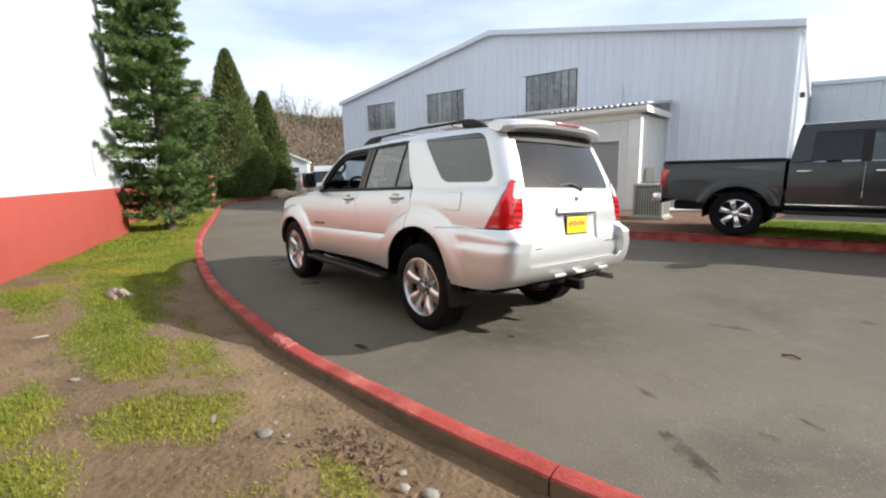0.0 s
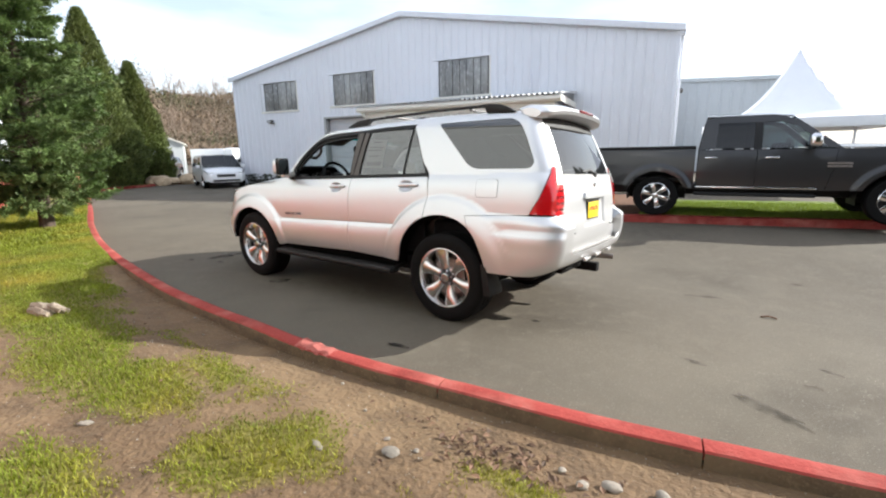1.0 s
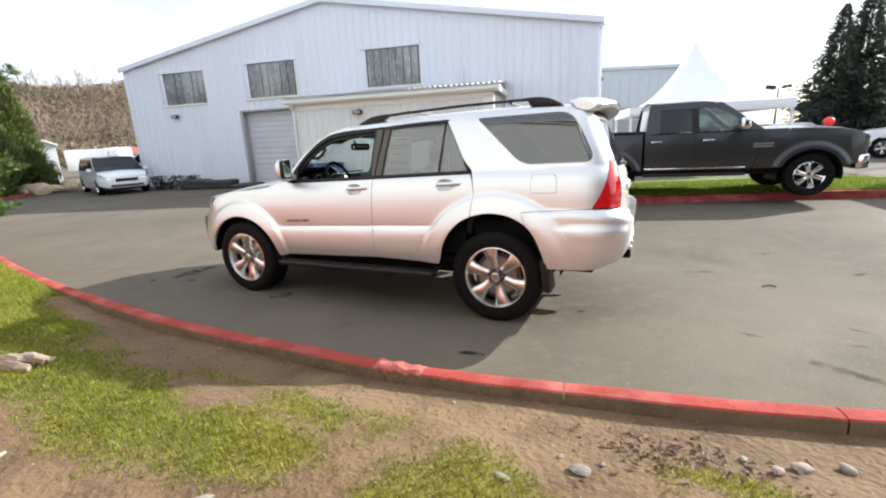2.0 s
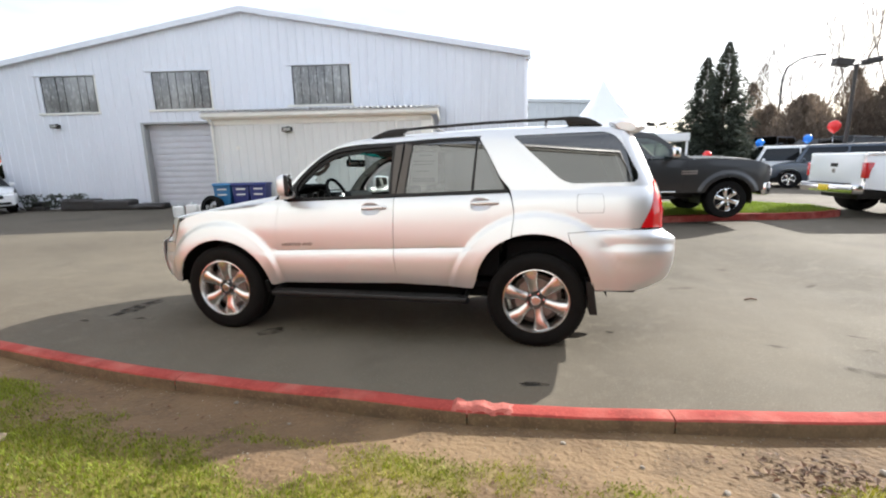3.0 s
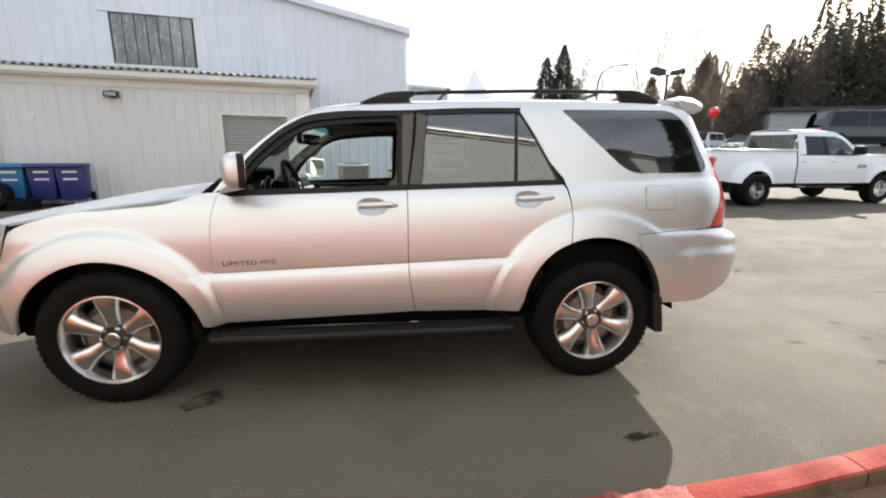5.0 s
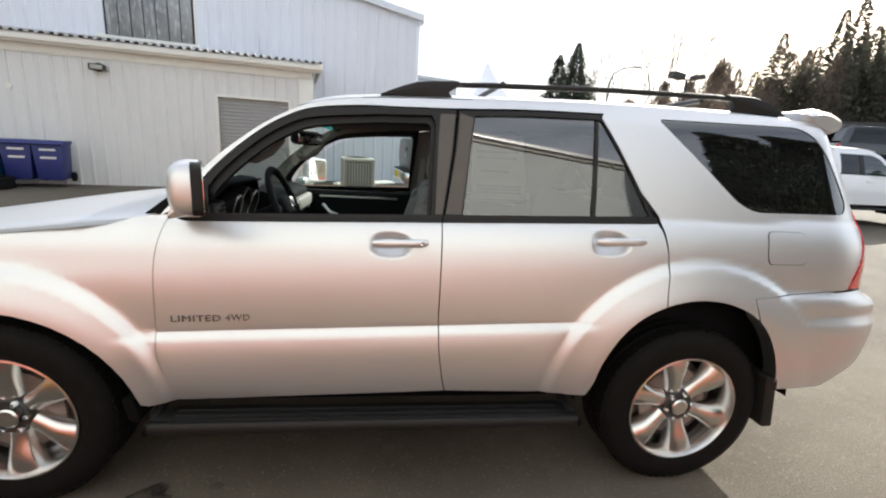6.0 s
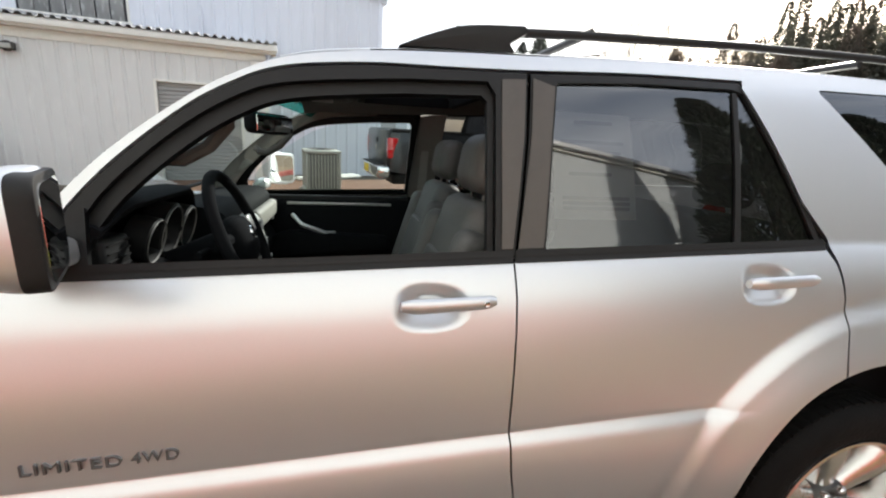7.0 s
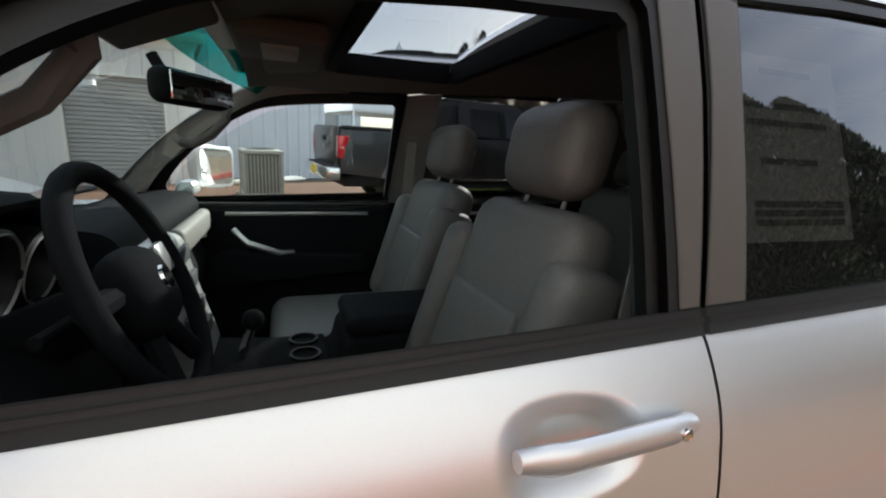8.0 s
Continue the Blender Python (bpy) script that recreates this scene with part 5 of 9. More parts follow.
    skin("sunroof_glass", [(sx0 + 0.004, -sw + 0.004), (sx1 - 0.004, -sw + 0.004), (sx1 - 0.004, sw - 0.004), (sx0 + 0.004, sw - 0.004)], roof_top, glass("sunroof glass", (0.42, 0.45, 0.47)), car, "tinted glass sunroof", step=0.1, flange=0, lift=-0.004)
    # tail: gate, glass, spoiler, bumper
    def gate_fn(y, z, dent=True):
        x = smooth_table(z, [(0.66, 2.335), (0.75, 2.345), (0.86, 2.338), (0.97, 2.325), (1.1, 2.315), (1.25, 2.285)]) + 0.03 * (1 - (y / 0.7) ** 2)
        if dent:
            d = max(abs(y - 0.03) / 0.3, abs(z - 0.955) / 0.125)
            x -= 0.032 * smoothstep(1.0, 0.88, d)
        return (x, y, z)
    gl = fillet([(-0.585, 1.27), (0.585, 1.27), (0.51, 1.64), (-0.51, 1.64)], 0.05)
    gate = skin("tailgate", [(-0.69, 0.665), (0.69, 0.665), (0.71, 0.74), (0.685, 0.965), (0.675, 1.19), (0.69, 1.268), (-0.69, 1.268), (-0.675, 1.19), (-0.685, 0.965), (-0.71, 0.74)], gate_fn, M_SILVER, car, "silver tailgate", step=0.02)
    for sg in (-1, 1):
        skin("glass_pillar", [(sg * 0.588, 1.268), (sg * 0.71, 1.268), (sg * 0.605, 1.66), (sg * 0.515, 1.655)], rear_face, M_SILVER, gate, lift=-0.003)
    skin("rear_glass", gl, rear_face, G_TINT, gate, "dark rear window", flange=0, lift=-0.006, step=0.06)
    skin("glass_head", [(-0.57, 1.63), (0.57, 1.63), (0.56, 1.7), (-0.56, 1.7)], rear_face, M_BLACKTRIM, gate, lift=-0.002)
    sp = bmesh.new()
    rings = []
    mid_p = [(1.97, 1.785), (2.08, 1.802), (2.17, 1.798), (2.235, 1.778), (2.25, 1.757), (2.24, 1.73), (2.19, 1.712), (2.1, 1.7), (1.98, 1.73)]
    end_p = [(1.9, 1.762), (1.98, 1.782), (2.075, 1.768), (2.14, 1.742), (2.158, 1.716), (2.145, 1.69), (2.1, 1.668), (2.03, 1.675), (1.94, 1.71)]
    for i in range(31):
        y = -0.64 * math.cos(math.pi * i / 30)
        k = abs(y) / 0.64
        f, fin = k ** 3.5, max(0.62, (1 - max(0, (k - 0.9) / 0.1) ** 2) ** 0.5)
        ring = [(a[0] + (b[0] - a[0]) * f, a[1] + (b[1] - a[1]) * f) for a, b in zip(mid_p, end_p)]
        cx, cz = sum(p[0] for p in ring) / 9, sum(p[1] for p in ring) / 9
        rings.append([sp.verts.new((cx + (x - cx) * fin, y, cz + (z - cz) * fin)) for x, z in ring])
    for a, b in zip(rings, rings[1:]):
        for j in range(9):
            sp.faces.new((a[j], a[(j + 1) % 9], b[(j + 1) % 9], b[j]))
    sp.faces.new(rings[0])
    sp.faces.new(rings[-1])
    bmesh.ops.recalc_face_normals(sp, faces=sp.faces)
    spoiler = part("spoiler", sp, M_SILVER, car, "silver roof spoiler")
    part("brake_light", box(2.215, 2.254, -0.16, 0.16, 1.757, 1.779, 0.006), M_REDDARK, spoiler, "narrow red high brake light")
    part("rear_wiper", tube([(2.3, 0.06, 1.255), (2.325, 0.05, 1.27), (2.3, -0.02, 1.3), (2.285, -0.16, 1.285)], 0.012, 8), M_BLACKTRIM, gate, "black rear wiper")
    wb = lathe([(0, 0.03), (0.03, 0.026), (0.035, 0.01)], 14, "x")
    bmesh.ops.translate(wb, verts=wb.verts, vec=(2.29, 0.1, 1.262))
    part("wiper_base", wb, M_BLACKTRIM, gate)
    garn = skin("gate_garnish", fillet([(-0.27, 1.07), (0.33, 1.07), (0.32, 1.122), (-0.26, 1.122)], 0.015), lambda y, z: gate_fn(y, z, False), M_SILVER, gate, "silver handle garnish", lift=0.02, flange=0.03)
    part("emblem", box(2.32, 2.342, 0.0, 0.035, 1.16, 1.2, 0.003), M_CHROME, gate, "small chrome emblem")
    plate = part("licence_plate", box(2.322, 2.334, -0.12, 0.185, 0.885, 1.045, 0.003), M_BLACKTRIM, gate, "yellow dealer plate in a black frame")
    part("plate_face", box(2.333, 2.338, -0.108, 0.173, 0.897, 1.033, 0.002), M_YELLOW, plate)
    for i in range(7):
        yy = -0.08 + 0.033 * i
        part("plate_bar", box(2.336, 2.3395, yy, yy + 0.02, 0.955 + 0.008 * (i % 2), 0.992 + 0.006 * (i % 3)), M_REDINK, plate)
    for y0, y1 in ((-0.53, -0.4), (0.44, 0.62)):
        part("badge", box(2.345, 2.368 - 0.03 * abs(y0) ** 2, y0, y1, 0.8, 0.815, 0.003), M_CHROME, gate, "chrome badge strip")
    bm_o = [(-0.72, 0.5), (0.72, 0.5), (0.72, 0.7), (0.65, 0.7), (0.6, 0.655), (-0.6, 0.655), (-0.65, 0.7), (-0.72, 0.7)]
    rb = skin("rear_bumper", bm_o, rear_face, M_SILVER, car, "silver rear bumper with a step pad", step=0.03)
    part("step_pad", box(2.25, 2.385, -0.59, 0.59, 0.652, 0.668, 0.004), M_INTGREY, rb, "ribbed step pad")
    for y0 in (-0.36, -0.08, 0.26):
        part("bumper_slot", box(2.395, 2.418, y0, y0 + 0.14, 0.575, 0.6, 0.006), M_CLEARLENS, rb, "bright reflector slot")
    hitch = part("tow_hitch", box(2.2, 2.4, 0.0, 0.075, 0.42, 0.495, 0.006), M_RUBBER, car, "black tow hitch receiver")
    part("hitch_bar", box(2.2, 2.26, -0.45, 0.5, 0.46, 0.505, 0.008), M_RUBBER, hitch)
    part("exhaust", tube([(1.9, 0.52, 0.46), (2.3, 0.55, 0.47), (2.38, 0.58, 0.467)], 0.028, 12), M_IRON, car, "exhaust tip")
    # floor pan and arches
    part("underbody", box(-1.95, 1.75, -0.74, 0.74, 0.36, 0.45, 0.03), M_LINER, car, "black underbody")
    part("engine_bay", box(-2.15, -0.9, -0.55, 0.55, 0.45, 1.02, 0.03), M_BLACKTRIM, car)
    for hub in (HUB_F, HUB_R):
        for sg in (-1, 1):
            r = 0.47 if hub < 0 else 0.56
            bm = bmesh.new()
            rings = []
            for i in range(21):
                a = radians(6 + 168 * i / 20)
                rings.append([bm.verts.new((hub + r * math.cos(a) * (0.95 if hub > 0 else 1.1 if a < 1.57 else 0.98), sg * y, HUB_Z + r * math.sin(a) * 0.98)) for y in (0.5, 0.9)])
            for a, b in zip(rings, rings[1:]):
                bm.faces.new((a[0], a[1], b[1], b[0]))
            bm.faces.new([r0[0] for r0 in rings])
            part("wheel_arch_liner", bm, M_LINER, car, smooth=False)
    for hub, spin in ((HUB_F, 0.45), (HUB_R, 0.30)):
        build_wheel(car, Matrix.Translation((hub, -0.79, HUB_Z)), spin)
        build_wheel(car, Matrix.Translation((hub, 0.79, HUB_Z)) @ Matrix.Rotation(math.pi, 4, "Z"), spin)
    # side steps, flaps, mirrors, roof bars
    for sg in (-1, 1):
        st = part("side_step", prism(fillet([(-0.885, 0.0), (0.88, 0.0), (0.83, 0.1), (-0.82, 0.1)], 0.03), 0.345, 0.4, 0.018, axis="z"), M_BLACKTRIM, car, "black running board")
        for v in st.data.vertices:
            k = (v.co.y) / 0.1
            v.co.y = sg * (0.99 - 0.17 * k)
            v.co.z += 0.012 * (1 - k)
        for yy in (0.88, 0.92, 0.955):
            part("step_rib", box(-0.78, 0.78, min(sg * yy, sg * (yy + 0.012)), max(sg * yy, sg * (yy + 0.012)), 0.404, 0.412, 0.002), M_BLACKTRIM, st)
        for x in (-0.86, 0.84):
            part("step_bracket", tube([(x, sg * 0.75, 0.42), (x, sg * 0.9, 0.4), (x, sg * 0.97, 0.375)], 0.02, 8), M_BLACKTRIM, st)
        part("mud_flap", prism(fillet([(1.765, 0.56), (1.82, 0.56), (1.858, 0.3), (1.80, 0.3)], 0.012), min(sg * 0.72, sg * 0.93), max(sg * 0.72, sg * 0.93), 0.004), M_BLACKTRIM, car, "black rubber mud flap")
        part("mud_flap", prism(fillet([(-0.97, 0.48), (-0.93, 0.48), (-0.91, 0.38), (-0.95, 0.38)], 0.01), min(sg * 0.72, sg * 0.92), max(sg * 0.72, sg * 0.9), 0.004), M_LINER, car)
        mx, mz, toe = (-0.625, 1.31, -20) if sg < 0 else (-0.525, 1.313, 42)
        mir = bmesh.new()
        bmesh.ops.create_uvsphere(mir, u_segments=24, v_segments=14, radius=1)
        for v in mir.verts:
            x, y, z = v.co
            sx = math.copysign(abs(x) ** 0.75, x)
            sy = math.copysign(abs(y) ** 0.62, y)
            sz = math.copysign(abs(z) ** 0.62, z)
            v.co = (mx + (0.082 * sx if x < 0 else 0.02 * abs(x) ** 0.35), sg * (0.985 + 0.086 * sy), mz + 0.092 * sz - 0.008 * sy)
        turn = Matrix.Translation((mx, sg * 0.985, mz)) @ Matrix.Rotation(radians(-toe), 4, "Z") @ Matrix.Translation((-mx, -sg * 0.985, -mz))
        bmesh.ops.transform(mir, matrix=turn, verts=mir.verts)
        mh = part("door_mirror", mir, M_SILVER, car, "silver door mirror housing", smooth="full")
        mg = prism(fillet([(sg * 0.905, mz - 0.07), (sg * 1.065, mz - 0.075), (sg * 1.065, mz + 0.072), (sg * 0.905, mz + 0.078)], 0.03), mx + 0.015, mx + 0.0255, 0, axis="x")
        bmesh.ops.transform(mg, matrix=turn, verts=mg.verts)
        part("mirror_glass", mg, M_MIRROR, mh, "mirror glass")
        mgs = prism(fillet([(sg * 0.892, mz - 0.084), (sg * 1.078, mz - 0.088), (sg * 1.078, mz + 0.086), (sg * 0.892, mz + 0.09)], 0.035), mx - 0.01, mx + 0.0235, 0.004, axis="x")
        bmesh.ops.transform(mgs, matrix=turn, verts=mgs.verts)
        part("mirror_bezel", mgs, M_BLACKTRIM if sg < 0 else M_SILVER, mh)
        part("mirror_foot", prism(fillet([(mx - 0.13, mz - 0.12), (mx - 0.04, mz - 0.105), (mx - 0.045, mz - 0.05), (mx - 0.1, mz - 0.05)], 0.02), min(sg * 0.79, sg * 0.93), max(sg * 0.79, sg * 0.93), 0.01), M_SILVER, mh)
        # roof rack rail
        yy = 0.555
        rk = part("roof_rack", tube([(0.12, sg * yy, 1.758), (0.45, sg * yy, 1.778), (1.0, sg * yy, 1.8), (1.5, sg * yy, 1.808), (1.72, sg * yy, 1.805)], 0.012, 10), M_BLACKTRIM, car, "black roof rack rail")
        part("rail_foot", prism(curve_through([(-0.03, 1.706), (0.06, 1.744), (0.15, 1.77), (0.3, 1.782)], 4) + [(0.31, 1.765), (0.26, 1.735), (0.28, 1.712)], min(sg * 0.53, sg * 0.58), max(sg * 0.53, sg * 0.58), 0.006), M_BLACKTRIM, rk)
        part("rail_foot", prism(curve_through([(1.55, 1.82), (1.7, 1.818), (1.8, 1.792), (1.88, 1.745)], 4) + [(1.62, 1.75), (1.6, 1.79)], min(sg * 0.53, sg * 0.58), max(sg * 0.53, sg * 0.58), 0.006), M_BLACKTRIM, rk)
    for x in (0.5, 1.45):
        part("cross_bar", tube([(x, -0.55, 1.79), (x, 0, 1.797), (x, 0.55, 1.79)], 0.012, 8), M_ALLOYDARK, car, "metal roof cross bar")
    # door badge
    for word, wx, stretch in (("LIMITED", -0.785, 1.28), ("4WD", -0.587, 1.05)):
        cu = bpy.data.curves.new("badge_text", "FONT")
        cu.body, cu.size, cu.extrude, cu.space_character = word, 0.036, 0.003, 1.12
        tmp = new("tmp_text", cu)
        dg = bpy.context.evaluated_depsgraph_get()
        me = bpy.data.meshes.new_from_object(tmp.evaluated_get(dg))
        bpy.data.objects.remove(tmp)
        bm = bmesh.new()
        bm.from_mesh(me)
        bpy.data.meshes.remove(me)
        for v in bm.verts:
            x, z = wx + v.co.x * stretch, 0.79 + v.co.y + 0.034 * (wx + 0.785 + v.co.x)
            v.co = (x, -side_w(x, z) - 0.003 - v.co.z, z)
        part("door_badge", bm, M_BADGE, car, "raised dark trim lettering", smooth=False)
    return car


SUV = build_suv()


# ---- cabin of the silver vehicle ----
def cushion(x0, x1, y0, y1, z0, z1, r, m=None):
    bm = box(x0, x1, y0, y1, z0, z1, r, seg=4)
    if m is not None:
        bmesh.ops.transform(bm, matrix=m, verts=bm.verts)
    return bm


def build_cabin():
    car = SUV
    part("cabin_floor", box(-0.95, 2.15, -0.76, 0.76, 0.45, 0.5, 0.01), M_INTDARK, car, "dark carpeted floor")
    part("load_floor", box(1.15, 2.15, -0.72, 0.72, 0.5, 0.85, 0.03), M_INTDARK, car)
    # lining of roof with the sunroof opening
    lin = lambda x, y: (x, y, roof_top(x, y)[2] - 0.05 - 0.03 * smoothstep(0.4, 0.6, abs(y)))
    a0, a1, w0 = -0.07, 0.33, 0.42
    w = lambda x: roof_w(x) - 0.03
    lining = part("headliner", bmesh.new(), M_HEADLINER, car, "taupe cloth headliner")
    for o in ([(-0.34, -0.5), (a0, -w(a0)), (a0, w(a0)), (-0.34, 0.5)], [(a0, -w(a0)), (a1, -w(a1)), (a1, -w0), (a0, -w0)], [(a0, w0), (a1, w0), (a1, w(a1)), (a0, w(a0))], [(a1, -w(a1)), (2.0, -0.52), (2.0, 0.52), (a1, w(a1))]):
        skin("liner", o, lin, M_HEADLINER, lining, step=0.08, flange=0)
    for o in ((a0 - 0.03, a0, -w0, w0), (a1, a1 + 0.03, -w0, w0), (a0, a1, -w0 - 0.02, -w0), (a0, a1, w0, w0 + 0.02)):
        part("sunroof_lip", box(*o[:2], *o[2:], 1.655, 1.72, 0.004), M_INTDARK, lining)
    part("overhead_console", box(-0.34, -0.14, -0.13, 0.13, 1.62, 1.665, 0.015, seg=3), M_HEADLINER, car)
    part("map_light", box(-0.28, -0.2, -0.08, 0.08, 1.614, 1.625, 0.004), M_INTGREY, car)
    # dashboard
    prof = [(-0.92, 1.17), (-0.8, 1.215), (-0.66, 1.235), (-0.58, 1.225), (-0.545, 1.19), (-0.57, 1.06), (-0.52, 0.98), (-0.56, 0.85), (-0.66, 0.7), (-0.92, 0.7)]
    dash = part("dashboard", prism(fillet(prof, 0.03), -0.15, 0.74, 0.0), M_INTDARK, car, "dark dashboard with round gauges")
    low = [(-0.92, 1.17), (-0.8, 1.2), (-0.73, 1.2), (-0.7, 1.14), (-0.6, 1.1), (-0.55, 1.06), (-0.54, 0.96), (-0.6, 0.82), (-0.66, 0.7), (-0.92, 0.7)]
    part("driver_dash", prism(fillet(low, 0.025), -0.75, -0.151, 0.0), M_INTDARK, dash)
    hood, rows = bmesh.new(), []
    for i in range(25):
        yy = -0.76 + 0.63 * i / 24
        h = 1.322 - 0.05 * smoothstep(-0.64, -0.78, yy) - 0.09 * smoothstep(-0.3, -0.12, yy)
        lip = -0.612 - 0.03 * smoothstep(-0.62, -0.76, yy) - 0.03 * smoothstep(-0.3, -0.13, yy)
        rows.append([hood.verts.new((x, yy, z)) for x, z in ((-0.93, 1.16), (-0.84, 0.45 * 1.18 + 0.55 * h), (-0.76, h - 0.012), (-0.68, h), (lip - 0.014, h - 0.004), (lip, h - 0.014), (lip - 0.004, h - 0.026), (-0.7, h - 0.036), (-0.75, 1.18), (-0.93, 1.1))])
    for p, q in zip(rows, rows[1:]):
        for k in range(10):
            hood.faces.new((p[k], p[(k + 1) % 10], q[(k + 1) % 10], q[k]))
    hood.faces.new(rows[0])
    hood.faces.new(rows[-1][::-1])
    bmesh.ops.recalc_face_normals(hood, faces=hood.faces)
    part("gauge_hood", hood, M_INTDARK, dash, "dark hooded binnacle")
    side_vent = part("side_vent", box(-0.72, -0.655, -0.735, -0.615, 1.15, 1.235, 0.012, seg=3), M_BLACKTRIM, dash, "dark side air vent")
    for k in range(4):
        part("vent_slat", box(-0.658, -0.65, -0.725, -0.625, 1.165 + 0.018 * k, 1.169 + 0.018 * k, 0.0015), M_FRAME, side_vent)
    for yy, r, zz in ((-0.497, 0.06, 1.2), (-0.383, 0.078, 1.206), (-0.243, 0.066, 1.196)):
        ring = lathe([(0.0, r), (0.055, r * 1.06), (0.06, r * 0.98), (0.052, r * 0.9), (0.0, r * 0.86)], 36, "x")
        bmesh.ops.transform(ring, matrix=Matrix.Translation((-0.7, yy, zz)) @ Matrix.Rotation(radians(14), 4, "Y"), verts=ring.verts)
        rg = part("gauge_ring", ring, M_BLACKTRIM, dash, "dark gauge pod")
        chrome = lathe([(0.058, r * 1.0), (0.062, r * 0.97), (0.058, r * 0.93)], 36, "x", caps=False)
        bmesh.ops.transform(chrome, matrix=Matrix.Translation((-0.7, yy, zz)) @ Matrix.Rotation(radians(14), 4, "Y"), verts=chrome.verts)
        part("gauge_bezel", chrome, M_INTGREY, rg, "thin grey bezel")
        face = lathe([(0.0, r * 0.86), (0.004, r * 0.86), (0.004, 0.001)], 32, "x")
        bmesh.ops.transform(face, matrix=Matrix.Translation((-0.696, yy, zz)) @ Matrix.Rotation(radians(14), 4, "Y"), verts=face.verts)
        part("gauge_face", face, M_DARKGAP, rg)
    stack = part("centre_panel", prism(fillet([(-0.6, 1.19), (-0.5, 1.17), (-0.46, 1.0), (-0.42, 0.86), (-0.6, 0.8)], 0.025), -0.15, 0.15, 0.012), M_SILVERTRIM, dash, "silver centre stack")
    for i, zz in enumerate((1.13, 1.06, 0.99, 0.93)):
        part("control_panel", box(-0.492 + 0.012 * i, -0.478 + 0.014 * i, -0.11, 0.11, zz - 0.02, zz + 0.022, 0.004), M_DARKGAP, stack)
    vent = lathe([(0, 0.05), (0.02, 0.05), (0.022, 0.042), (0.005, 0.04)], 24, "x")
    bmesh.ops.translate(vent, verts=vent.verts, vec=(-0.535, 0.62, 1.12))
    part("air_vent", vent, M_SILVERTRIM, dash)
    part("passenger_trim", box(-0.55, -0.505, 0.2, 0.7, 1.085, 1.17, 0.02, seg=3), M_PILLARTRIM, dash)
    # steering wheel
    mw = Matrix.Translation((-0.455, -0.385, 1.182)) @ Matrix.Rotation(radians(-21), 4, "Y")
    rim = bmesh.new()
    rr = []
    for i in range(40):
        a = 2 * math.pi * i / 40
        c = Vector((0, 0.188 * math.cos(a), 0.188 * math.sin(a)))
        rad = c.normalized()
        rr.append([rim.verts.new(c + rad * 0.016 * math.cos(b) + Vector((0.016 * math.sin(b), 0, 0))) for b in (2 * math.pi * k / 10 for k in range(10))])
    for i in range(40):
        a, b = rr[i], rr[(i + 1) % 40]
        for k in range(10):
            rim.faces.new((a[k], a[(k + 1) % 10], b[(k + 1) % 10], b[k]))
    bmesh.ops.recalc_face_normals(rim, faces=rim.faces)
    sw = part("steering_wheel", rim, M_INTDARK, car, "dark leather steering wheel")
    sw.matrix_basis = mw
    pad = bmesh.new()
    bmesh.ops.create_uvsphere(pad, u_segments=20, v_segments=12, radius=1)
    for v in pad.verts:
        v.co = (0.0 + 0.045 * v.co.x - 0.012, 0.085 * math.copysign(abs(v.co.y) ** 0.7, v.co.y), 0.075 * math.copysign(abs(v.co.z) ** 0.7, v.co.z) - 0.01)
    part("horn_pad", pad, M_INTDARK, sw, smooth="full")
    for dy, dz in ((-0.13, 0.015), (0.13, 0.015), (-0.06, -0.13), (0.06, -0.13)):
        part("wheel_spoke", tube([(-0.02, dy * 0.45, dz * 0.45), (-0.01, dy * 1.35, dz * 1.3)], 0.018, 8), M_INTDARK, sw)
    part("wheel_buttons", box(0.0, 0.016, 0.085, 0.13, -0.01, 0.045, 0.005), M_SILVERTRIM, sw)
    emb = lathe([(0.03, 0.022), (0.036, 0.02), (0.036, 0.012)], 20, "x")
    part("wheel_emblem", emb, M_CHROME, sw, "small chrome emblem")
    part("steering_column", tube([(-0.5, -0.385, 1.15), (-0.66, -0.385, 1.08)], 0.05, 12), M_INTDARK, car)
    for sgn in (-1, 1):
        part("column_stalk", tube([(-0.54, -0.385, 1.14), (-0.53, -0.385 + sgn * 0.17, 1.16)], 0.009, 8), M_INTDARK, car)
    # console and shifter
    con = part("centre_console", prism(fillet([(-0.55, 0.55), (-0.52, 0.88), (-0.3, 0.86), (-0.12, 0.84), (-0.1, 0.93), (0.28, 0.95), (0.3, 0.55)], 0.03), -0.13, 0.13, 0.012), M_INTDARK, car, "dark centre console with armrest")
    part("armrest", cushion(-0.1, 0.28, -0.12, 0.12, 0.93, 0.985, 0.025), M_INTDARK, con)
    part("console_trim", box(-0.45, -0.14, -0.1, 0.1, 0.845, 0.868, 0.008), M_INTDARK, con)
    for y0 in (-0.05, 0.05):
        cup = lathe([(0, 0.04), (0.012, 0.04), (0.012, 0.034), (0, 0.033)], 20, "z")
        bmesh.ops.translate(cup, verts=cup.verts, vec=(-0.2, y0, 0.866))
        part("cup_holder", cup, M_FRAME, con)
    part("gear_lever", tube([(-0.36, -0.02, 0.86), (-0.33, -0.02, 0.95)], 0.012, 8), M_CHROME, con, "chrome gear lever")
    knob = bmesh.new()
    bmesh.ops.create_uvsphere(knob, u_segments=14, v_segments=10, radius=0.028)
    bmesh.ops.translate(knob, verts=knob.verts, vec=(-0.325, -0.02, 0.97))
    part("gear_knob", knob, M_INTDARK, con, smooth="full")
